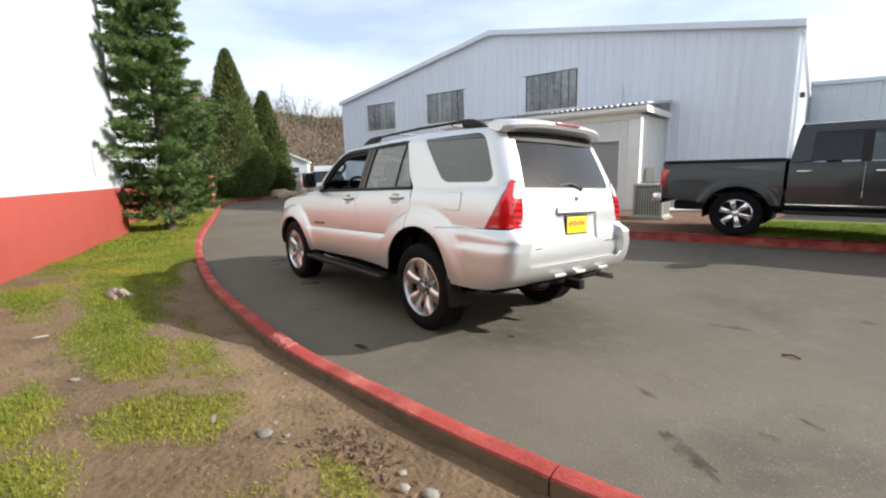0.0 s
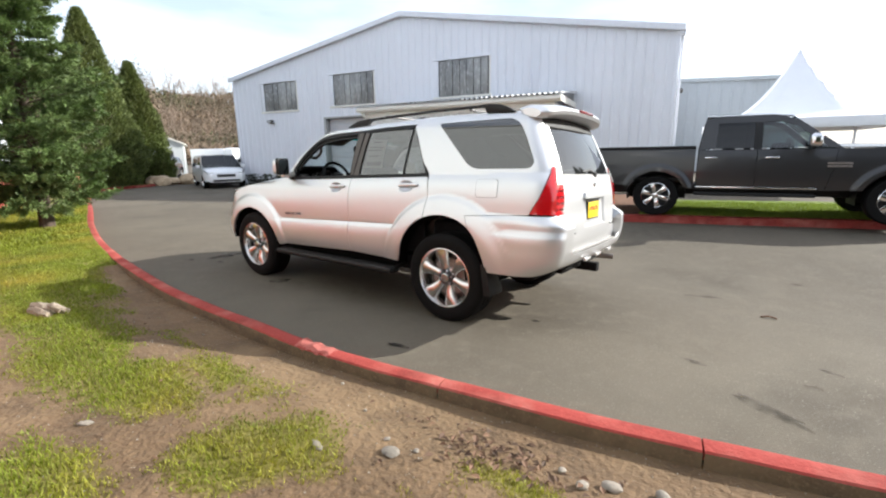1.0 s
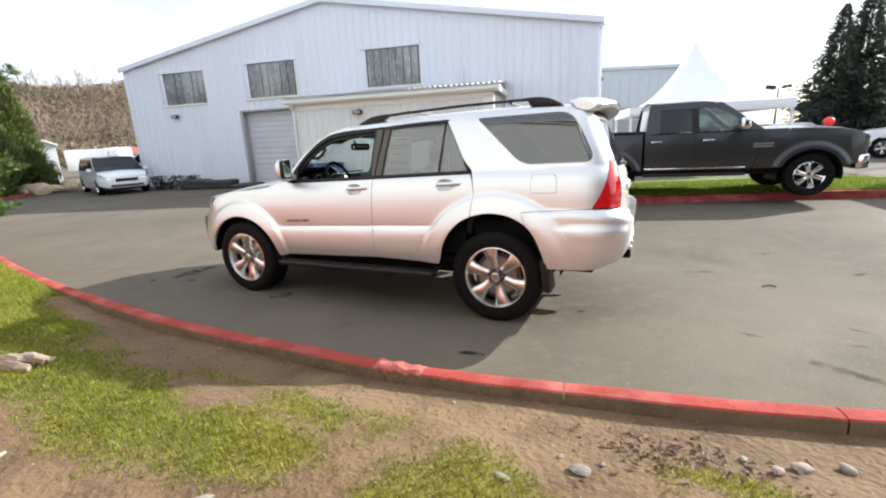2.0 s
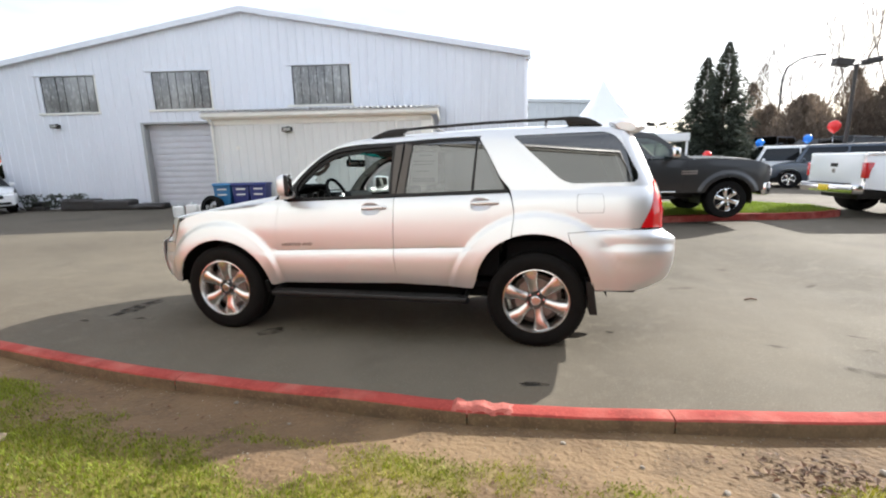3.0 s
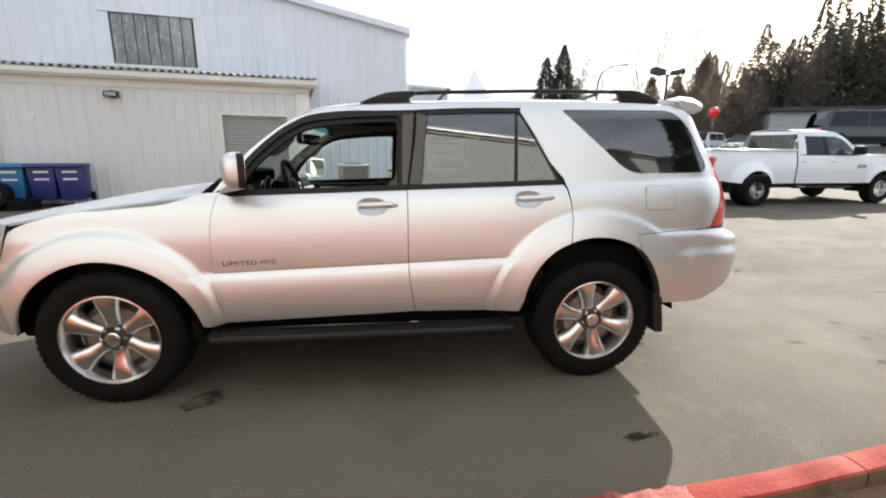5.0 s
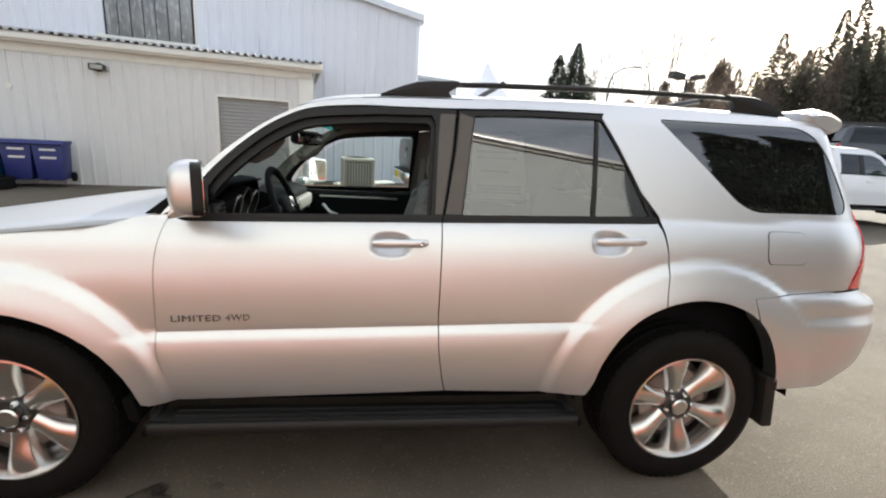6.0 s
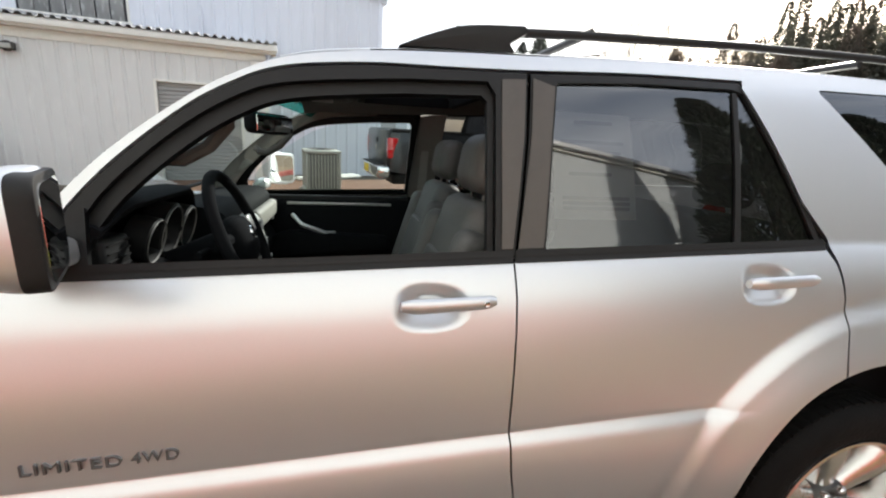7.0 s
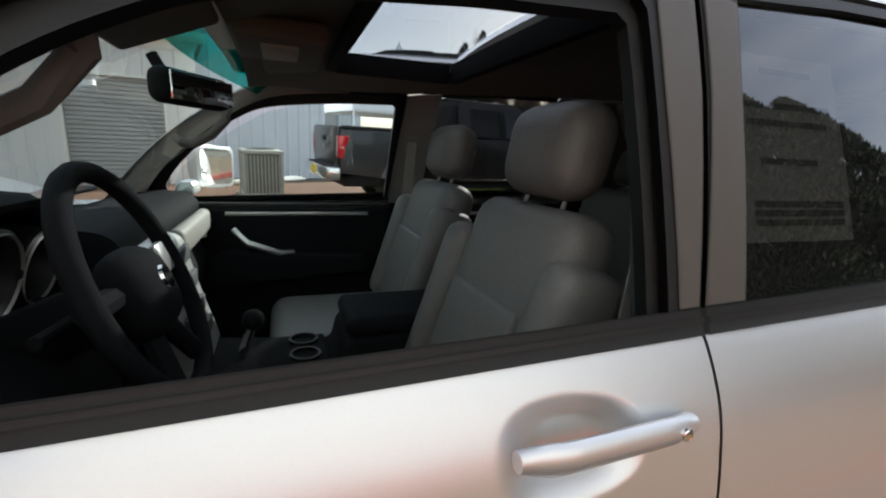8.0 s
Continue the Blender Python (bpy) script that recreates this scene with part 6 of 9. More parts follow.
    # seats
    for yy, sx, sz in ((-0.385, 0.1, 0.79), (0.385, 0.16, 0.785)):
        lean = Matrix.Translation((sx, yy, sz)) @ Matrix.Rotation(radians(17), 4, "Y")
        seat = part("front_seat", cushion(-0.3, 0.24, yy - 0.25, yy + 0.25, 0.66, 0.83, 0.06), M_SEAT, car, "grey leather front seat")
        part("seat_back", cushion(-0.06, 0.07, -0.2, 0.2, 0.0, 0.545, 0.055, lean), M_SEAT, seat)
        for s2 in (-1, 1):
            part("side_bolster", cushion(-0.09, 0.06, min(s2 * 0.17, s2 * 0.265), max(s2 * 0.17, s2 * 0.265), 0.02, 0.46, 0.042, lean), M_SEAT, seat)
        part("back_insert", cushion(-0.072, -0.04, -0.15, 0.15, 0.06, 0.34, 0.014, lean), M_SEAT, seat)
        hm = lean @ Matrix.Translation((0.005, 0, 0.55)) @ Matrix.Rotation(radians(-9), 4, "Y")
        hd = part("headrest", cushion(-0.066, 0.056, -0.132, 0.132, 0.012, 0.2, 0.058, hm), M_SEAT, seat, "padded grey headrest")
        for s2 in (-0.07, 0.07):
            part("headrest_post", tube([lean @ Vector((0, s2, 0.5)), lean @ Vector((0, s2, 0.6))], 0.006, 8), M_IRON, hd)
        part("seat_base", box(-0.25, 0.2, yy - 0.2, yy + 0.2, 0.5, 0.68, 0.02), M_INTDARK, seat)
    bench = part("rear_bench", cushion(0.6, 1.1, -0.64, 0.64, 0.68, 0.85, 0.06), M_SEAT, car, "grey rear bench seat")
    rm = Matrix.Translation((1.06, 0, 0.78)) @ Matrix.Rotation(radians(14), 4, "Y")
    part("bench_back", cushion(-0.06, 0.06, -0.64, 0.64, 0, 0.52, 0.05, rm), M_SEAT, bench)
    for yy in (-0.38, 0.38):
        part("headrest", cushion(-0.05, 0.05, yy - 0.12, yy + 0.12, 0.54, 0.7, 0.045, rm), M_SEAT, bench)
    # door cards and inner trims
    for sg in (-1, 1):
        yy = lambda a: (min(sg * a[0], sg * a[1]), max(sg * a[0], sg * a[1]))
        for x0, x1, nm in ((-0.76, 0.2, "front_door_card"), (0.28, 1.1, "rear_door_card")):
            card = part(nm, box(x0, x1, *yy((0.735, 0.775)), 0.55, 1.165, 0.015, seg=3), M_INTDARK, car, "dark door card")
            part("door_armrest", prism(fillet([(x0 + 0.14, 0.93), (x0 + 0.3, 1.0), (x1 - 0.12, 0.97), (x1 - 0.1, 0.9), (x0 + 0.16, 0.85)], 0.03), *yy((0.66, 0.74)), 0.012), M_INTDARK, card)
            part("door_pull", tube([(x0 + 0.33, sg * 0.7, 1.085), (x0 + 0.38, sg * 0.665, 1.035), (x0 + 0.5, sg * 0.672, 0.99), (x0 + 0.55, sg * 0.7, 0.985)], 0.012, 8), M_SILVERTRIM, card, "silver grab handle")
            part("card_trim", box(x0 + 0.3, x1 - 0.1, *yy((0.728, 0.736)), 1.135, 1.15, 0.003), M_SILVERTRIM, card)
            part("belt_trim", box(x0, x1, *yy((0.745, 0.79)), 1.16, 1.185, 0.006), M_BLACKTRIM, card)
        S = lambda a, b, g=sg: (a, g * (side_w(a, b) - 0.05), b)
        skin("screen_pillar_trim", curve_through([(-0.86, 1.19), (-0.69, 1.38), (-0.51, 1.52), (-0.28, 1.635), (0.0, 1.66)], 5) + curve_through([(0.0, 1.62), (-0.28, 1.585), (-0.49, 1.465), (-0.65, 1.32), (-0.74, 1.19)], 5), S, M_PILLARTRIM, car, "taupe screen pillar trim", flange=0.02)
        skin("centre_pillar_trim", [(0.19, 1.2), (0.225, 1.63), (0.36, 1.645), (0.33, 1.2)], S, M_PILLARTRIM, car, "taupe centre pillar trim", flange=0.02)
        skin("rear_pillar_trim", [(1.1, 1.23), (0.92, 1.66), (1.2, 1.67), (1.55, 1.3)], S, M_HEADLINER, car, flange=0.02)
        part("grab_handle", tube([(-0.59, sg * 0.66, 1.425), (-0.565, sg * 0.615, 1.408), (-0.53, sg * 0.61, 1.405), (-0.47, sg * 0.605, 1.44), (-0.425, sg * 0.61, 1.49), (-0.42, sg * 0.64, 1.53)], 0.016, 8), M_HEADLINER, car, "taupe pillar grab handle")
        part("belt_strap", prism([(0.2, 0.75), (0.26, 0.75), (0.29, 1.45), (0.25, 1.45)], *yy((0.672, 0.676))), M_INTGREY, car)
    for yy, vm in ((-0.4, Matrix.Translation((-0.34, -0.4, 1.622)) @ Matrix.Rotation(radians(68), 4, "Y")), (0.36, Matrix.Translation((-0.12, 0.36, 1.668)) @ Matrix.Rotation(radians(82), 4, "Y"))):
        vis = cushion(-0.012, 0.012, -0.16, 0.16, -0.17, 0.0, 0.011, vm)
        part("sun_visor", vis, M_HEADLINER, car, "taupe sun visor")
    mi = part("inside_mirror", cushion(-0.035, 0.02, -0.11, 0.11, -0.036, 0.038, 0.025, Matrix.Translation((-0.42, 0.0, 1.52)) @ Matrix.Rotation(radians(-30), 4, "Z")), M_INTDARK, car, "dark inside rear-view mirror")
    mgl = cushion(0.019, 0.024, -0.097, 0.097, -0.027, 0.029, 0.002, Matrix.Translation((-0.42, 0.0, 1.52)) @ Matrix.Rotation(radians(-30), 4, "Z"))
    part("mirror_glass", mgl, M_MIRROR, mi)
    part("mirror_stem", tube([(-0.47, 0, 1.53), (-0.5, 0, 1.59)], 0.012, 8), M_INTDARK, mi)
    # price sheet inside the rear door window
    P = lambda a, b: (a, -(side_w(a, b) - 0.028), b)
    sheet = skin("window_sheet", [(0.357, 1.302), (0.59, 1.302), (0.585, 1.57), (0.365, 1.57)], P, M_PAPER, car, "printed white paper sheet behind the window", flange=0.001)
    for zz, x0, x1 in ((1.54, 0.42, 0.53), (1.49, 0.38, 0.56), (1.465, 0.38, 0.55), (1.41, 0.4, 0.52), (1.35, 0.38, 0.57), (1.337, 0.38, 0.57), (1.324, 0.38, 0.57)):
        skin("printed_bar", [(x0, zz), (x1, zz), (x1, zz + 0.009), (x0, zz + 0.009)], P, M_INK, sheet, flange=0, lift=0.002)


build_cabin()
LEAN = Matrix(((1, 0, 0, 0), (0, 1, 0, 0), (0, -0.045, 1, -0.045 * 0.87), (0, 0, 0, 1)))
for ob in SUV.children:
    ob.matrix_parent_inverse = LEAN


# ---- other vehicles ----
def plain_wheel(parent, x, y, z, r, rim_r, width, rim_mat, spokes=6, dish=0.02):
    """A tyre and a spoked rim; the face looks along -y when y is negative."""
    s = -1 if y < 0 else 1
    w = width / 2
    ty = lathe([(s * w * 0.9, rim_r), (s * w, rim_r + (r - rim_r) * 0.35), (s * w * 0.95, r * 0.95), (s * w * 0.7, r), (-s * w * 0.7, r), (-s * w, r * 0.93), (-s * w * 0.9, rim_r)], 40, caps=False)
    wh = part("wheel", ty, M_RUBBER, parent, "black tyre")
    wh.matrix_basis = Matrix.Translation((x, y, z))
    part("rim", lathe([(s * w * 0.88, rim_r * 1.02), (s * w * 0.95, rim_r * 0.97), (s * w * 0.7, rim_r * 0.9), (-s * w * 0.3, rim_r * 0.86)], 36, caps=False), rim_mat, wh, "alloy rim")
    part("barrel", lathe([(s * w * 0.1, rim_r * 0.88), (s * w * 0.1, 0.01)], 24), M_DARKGAP, wh)
    for k in range(spokes):
        sp = prism(fillet([(rim_r * 0.18, -rim_r * 0.12), (rim_r * 0.93, -rim_r * 0.2), (rim_r * 0.93, rim_r * 0.2), (rim_r * 0.18, rim_r * 0.12)], 0.01, 2), min(s * w * 0.45, s * (w * 0.85 - dish)), max(s * w * 0.45, s * (w * 0.85 - dish)), 0.006)
        bmesh.ops.rotate(sp, verts=sp.verts, cent=(0, 0, 0), matrix=Matrix.Rotation(2 * math.pi * k / spokes + 0.3, 3, "Y"))
        part("spoke", sp, rim_mat, wh)
    part("cap", lathe([(s * w * 0.4, rim_r * 0.25), (s * (w * 0.9 - dish), rim_r * 0.22), (s * (w * 0.95 - dish), rim_r * 0.02)], 20), rim_mat, wh)
    return wh


def flank(z, belt_z, roof_z, w, shoulder=0.05, top=0.24):
    if z < belt_z:
        return smooth_table(z, [(0.3, w - 0.06), (0.5, w - 0.02), (0.62, w), (belt_z - 0.2, w - 0.012), (belt_z, w - shoulder)])
    return smooth_table(z, [(belt_z, w - shoulder), ((belt_z + roof_z) / 2, w - shoulder - top * 0.42), (roof_z, w - shoulder - top)])


def build_pickup(m, paint, label, rim_mat, dually=False, bed_rail=1.36, chrome_bump=True):
    """A crew-cab pickup; the rear axle is the origin and the nose points along +x."""
    tr = thing("pickup_truck", label, "truck", m, group="pickups")
    wb = 4.3 if dually else 3.5
    k = wb - 3.57
    hz, rt = 0.41, 0.405
    W, BZ, RZ = 1.0, 1.30, 1.93
    cab0, cab1 = 0.72 + k * 0.9, 2.72 + k
    fl_r = 0.66

    def width(x, z):
        w = flank(z, BZ, RZ, W)
        for hub in (0, wb):
            r = math.hypot(x - hub, z - hz)
            amp = 0.2 if dually and hub == 0 else 0.045
            rr = fl_r + (0.12 if dually and hub == 0 else 0)
            if z < 1.2:
                w += amp * smoothstep(rr, rr - (0.3 if dually and hub == 0 else 0.1), r)
        nose = wb + 0.55
        if x > nose:
            w *= 1 - 0.3 * min(1, ((x - nose) / 0.5)) ** 2
        if x < -1.05:
            w *= 1 - 0.1 * min(1, ((-1.05 - x) / 0.25)) ** 2
        return w

    arch = lambda hub, a0, a1, r=0.5: [(hub + r * math.cos(radians(a0 + (a1 - a0) * i / 16)), hz + r * math.sin(radians(a0 + (a1 - a0) * i / 16))) for i in range(17)]
    hoodz = lambda x: smooth_table(x, [(cab1, 1.33), (wb + 0.3, 1.29), (wb + 0.7, 1.22), (wb + 0.92, 1.12)])
    for sg in (-1, 1):
        S = lambda a, b, g=sg: (a, g * width(a, b), b)
        bed = [(-1.22, 0.68), (-0.52, 0.6)] + arch(0, 158, 22) + [(0.52, 0.57), (cab0 - 0.03, 0.57), (cab0 - 0.03, bed_rail), (-1.2, bed_rail), (-1.24, 1.2)]
        skin("bed_side", bed, S, paint, tr, "painted bed side", step=0.032)
        b_cut = (cab0 + cab1) / 2 - 0.08
        rdoor = skin("rear_door", [(cab0 + 0.02, 0.57), (b_cut - 0.006, 0.57), (b_cut - 0.006, BZ), (cab0 + 0.02, BZ)], S, paint, tr, step=0.08)
        fdoor = skin("front_door", [(b_cut + 0.006, 0.57), (cab1 - 0.1, 0.57), (cab1 - 0.02, 0.9), (cab1 + 0.02, BZ), (b_cut + 0.006, BZ)], S, paint, tr, step=0.08)
        wing = [(cab1 - 0.09, 0.57)] + arch(wb, 160, 20) + [(wb + 0.6, 0.6), (wb + 0.86, 0.66), (wb + 0.9, 1.1)] + [(x, hoodz(x) - 0.02) for x in (wb + 0.8, wb + 0.5, wb + 0.2, cab1 + 0.3)] + [(cab1 + 0.03, BZ), (cab1 - 0.01, 0.9)]
        skin("front_wing", wing, S, paint, tr, step=0.032)
        # cab frame round the windows
        pil = [(cab0 + 0.02, BZ), (cab0 + 0.1, RZ - 0.05), (cab0 + 0.3, RZ), (cab1 - 0.85, RZ), (cab1 - 0.5, RZ - 0.12), (cab1 + 0.1, BZ + 0.0)]
        inn_r = [(cab0 + 0.28, BZ + 0.03), (cab0 + 0.3, RZ - 0.13), (b_cut - 0.06, RZ - 0.13), (b_cut - 0.06, BZ + 0.03)]
        inn_f = [(b_cut + 0.06, BZ + 0.03), (b_cut + 0.06, RZ - 0.13), (cab1 - 0.75, RZ - 0.13), (cab1 - 0.52, RZ - 0.22), (cab1 - 0.1, BZ + 0.03)]
        skin("cab_frame", [(cab0 + 0.02, BZ), inn_r[0], inn_r[1], (b_cut - 0.06, RZ - 0.13), (b_cut + 0.06, RZ - 0.13), inn_f[2], inn_f[3], inn_f[4], (cab1 + 0.1, BZ), pil[4], pil[3], pil[2], pil[1]], S, paint, tr, step=0.08)
        skin("centre_pillar", [(b_cut - 0.06, BZ), (b_cut + 0.06, BZ), (b_cut + 0.06, RZ - 0.13), (b_cut - 0.06, RZ - 0.13)], S, M_BLACKTRIM, tr)
        skin("rear_window", inn_r, S, G_DARK, rdoor, "dark tinted window", flange=0, lift=-0.008)
        skin("front_window", inn_f, S, G_CARWIN, fdoor, "clear greenish window", flange=0, lift=-0.008)
        for x, par in ((cab0 + 0.12, rdoor), (b_cut + 0.12, fdoor)):
            yy = width(x, 1.16)
            part("handle", box(x, x + 0.2, min(sg * yy, sg * (yy + 0.035)), max(sg * yy, sg * (yy + 0.035)), 1.14, 1.175, 0.012), M_CHROME if not dually else paint, par, "door handle")
        for x0, x1 in ((cab0, cab1 - 0.2),):
            yy = W - 0.01
            part("sill_step", box(x0, x1, min(sg * (yy - 0.12), sg * (yy + 0.06)), max(sg * (yy - 0.12), sg * (yy + 0.06)), 0.44, 0.5, 0.02), M_BLACKTRIM, tr, "black side step")
            part("sill_trim", box(x0 + 0.02, x1, min(sg * (yy - 0.0), sg * (yy + 0.012)), max(sg * (yy - 0.0), sg * (yy + 0.012)), 0.585, 0.615, 0.004), M_CHROME if not dually else paint, tr, "bright sill strip")
        for i in range(2):
            part("door_badge", box(cab1 - 0.1, cab1 + 0.22, sg * (width(cab1, 1.0) + 0.004) - 0.004, sg * (width(cab1, 1.0) + 0.004) + 0.004, 0.98 + 0.05 * i, 1.015 + 0.05 * i, 0.003), M_IRON, tr, "metal badge bars")
        mirr = part("door_mirror", cushion(cab1 - 0.42, cab1 - 0.24, min(sg * 1.02, sg * 1.3), max(sg * 1.02, sg * 1.3), 1.33, 1.56, 0.06), M_CHROME if not dually else M_BLACKTRIM, tr, "door mirror")
        part("mirror_arm", tube([(cab1 - 0.3, sg * 0.93, 1.33), (cab1 - 0.32, sg * 1.1, 1.38)], 0.03, 8), M_BLACKTRIM, mirr)
        lamp_w = width(-1.2, 1.0)
        part("tail_lamp", box(-1.262, -1.1, min(sg * (lamp_w - 0.13), sg * (lamp_w + 0.012)), max(sg * (lamp_w - 0.13), sg * (lamp_w + 0.012)), 0.9, 1.24, 0.02), M_REDLENS, tr, "red tail lamp")
        part("headlamp", box(wb + 0.72, wb + 0.93, min(sg * 0.62, sg * 0.86), max(sg * 0.62, sg * 0.86), 0.9, 1.1, 0.04), M_CLEARLENS, tr, "clear headlamp")
        for hub in (0, wb):
            bmr = bmesh.new()
            rings = [[bmr.verts.new((hub + 0.52 * math.cos(radians(a)), sg * y, hz + 0.52 * math.sin(radians(a)))) for y in (0.45, 0.97)] for a in range(-10, 191, 10)]
            for a, b in zip(rings, rings[1:]):
                bmr.faces.new((a[0], a[1], b[1], b[0]))
            bmr.faces.new([r[0] for r in rings])
            part("arch_liner", bmr, M_BLACKTRIM, tr, smooth=False)
            hubw = 0.87
            plain_wheel(tr, hub, sg * (hubw + (0.12 if dually and hub == 0 else 0.0)), hz, rt, 0.255 if not dually else 0.22, 0.28 if not (dually and hub == 0) else 0.5, rim_mat, 6 if not dually else 8, 0.01 if not dually else 0.1)
    # middle pieces
    hood = lambda x, y: (x, y, hoodz(x) + 0.06 * (1 - (y / 0.85) ** 2))
    skin("bonnet", [(cab1 + 0.05, -0.86), (wb + 0.5, -0.84), (wb + 0.9, -0.7), (wb + 0.95, 0), (wb + 0.9, 0.7), (wb + 0.5, 0.84), (cab1 + 0.05, 0.86)], hood, paint, tr, step=0.12)
    top = lambda x, y: (x, y, RZ + 0.05 * (1 - (abs(y) / 0.72) ** 2.4) - 0.04 * smoothstep(cab1 - 1.0, cab1 - 0.55, x))
    skin("roof", [(cab0 + 0.12, -0.71), (cab1 - 0.6, -0.71), (cab1 - 0.5, 0), (cab1 - 0.6, 0.71), (cab0 + 0.12, 0.71)], top, paint, tr, step=0.12)
    def screen(y, t):
        return (cab1 + 0.22 - 0.14 * y * y - (0.74 - 0.05 * y * y) * t, y * (0.86 - 0.17 * t), 1.31 + 0.6 * t)
    skin("windscreen", [(-1, 0), (1, 0), (1, 1), (-1, 1)], screen, G_CARWIN, tr, "windscreen", step=0.2, flange=0)
    def back(y, t):
        return (cab0 + 0.03 + 0.1 * t, y * (0.9 - 0.18 * t), 1.0 + 0.93 * t)
    skin("cab_back", [(-1, 0), (1, 0), (1, 0.42), (-1, 0.42)], back, paint, tr, step=0.2)
    skin("back_window", [(-0.92, 0.42), (0.92, 0.42), (0.9, 0.9), (-0.9, 0.9)], back, G_DARK, tr, "dark back window", step=0.2, flange=0)
    skin("cab_back_top", [(-1, 0.9), (1, 0.9), (1, 1), (-1, 1)], back, paint, tr, step=0.2)
    for sg in (-1, 1):
        part("bed_cap", box(-1.2, cab0 - 0.03, min(sg * 0.84, sg * 0.965), max(sg * 0.84, sg * 0.965), bed_rail - 0.02, bed_rail + 0.03, 0.015), M_BLACKTRIM if not dually else paint, tr, "bed rail cap")
    part("bed_floor", box(-1.18, cab0 - 0.03, -0.86, 0.86, 0.7, 0.76), M_BLACKTRIM, tr)
    if not dually:
        part("bed_cover", box(-1.2, cab0 - 0.04, -0.85, 0.85, bed_rail - 0.03, bed_rail + 0.02, 0.012), M_BLACKTRIM, tr, "black bed cover")
    part("tailgate", box(-1.26, -1.19, -0.86, 0.86, 0.72, bed_rail + 0.01, 0.02), paint, tr, "tailgate")
    part("gate_handle", box(-1.272, -1.258, -0.12, 0.12, 1.14, 1.22, 0.006), M_BLACKTRIM, tr)
    part("gate_emblem", box(-1.27, -1.259, -0.05, 0.05, 1.0, 1.09, 0.006), M_IRON, tr)
    rb = part("rear_bumper", prism(fillet([(-1.24, -0.98), (-1.42, -0.9), (-1.44, 0.0), (-1.42, 0.9), (-1.24, 0.98), (-1.2, 0.9), (-1.2, -0.9)], 0.05), 0.56, 0.76, 0.03, axis="z"), M_CHROME if chrome_bump else paint, tr, "chrome rear bumper")
    part("bumper_step", box(-1.4, -1.25, -0.6, 0.6, 0.755, 0.775, 0.006), M_BLACKTRIM, rb)
    if dually:
        part("plate", box(-1.452, -1.44, -0.16, 0.16, 0.6, 0.74, 0.004), M_YELLOW, rb, "yellow dealer plate")
    else:
        part("plate", box(-1.452, -1.44, -0.16, 0.16, 0.6, 0.74, 0.004), M_YELLOW, rb, "yellow dealer plate")
    part("front_bumper", prism(fillet([(wb + 0.7, -1.0), (wb + 0.95, -0.85), (wb + 1.05, 0), (wb + 0.95, 0.85), (wb + 0.7, 1.0)], 0.08), 0.5, 0.78, 0.04, axis="z"), M_CHROME if chrome_bump else paint, tr, "front bumper")
    part("grille", box(wb + 0.86, wb + 0.96, -0.6, 0.6, 0.8, 1.14, 0.04), M_BLACKTRIM, tr, "dark grille")
    part("chassis", box(-1.1, wb + 0.6, -0.6, 0.6, 0.42, 0.6, 0.03), M_BLACKTRIM, tr)
    part("engine_block", box(cab1 + 0.1, wb + 0.8, -0.6, 0.6, 0.6, 1.1, 0.05), M_BLACKTRIM, tr)
    for x in (cab0 + 0.45, b_cut + 0.35):
        for yy in (-0.4, 0.4):
            part("seat", cushion(x, x + 0.16, yy - 0.24, yy + 0.24, 0.75, 1.42, 0.06), M_INTDARK, tr)
    part("dashboard", box(cab1 - 0.35, cab1 + 0.15, -0.8, 0.8, 0.9, 1.32, 0.06), M_INTDARK, tr)
    part("cab_floor", box(cab0 + 0.05, cab1, -0.85, 0.85, 0.56, 0.62), M_INTDARK, tr)
    return tr


build_pickup(Matrix.Translation((1.66, 6.62, 0.155)) @ Matrix.Rotation(radians(7), 4, "Z") @ Matrix.Diagonal((1, 1, 0.95, 1)), M_TRUCK, "charcoal crew-cab pickup truck parked on the grass strip", M_CHROME)
build_pickup(Matrix.Translation((9.45, 8.1, 0.0)) @ Matrix.Rotation(radians(4), 4, "Z"), M_WHITEPAINT, "white heavy-duty pickup with wide rear wheels on the asphalt", M_ALLOY, dually=True, bed_rail=1.42)


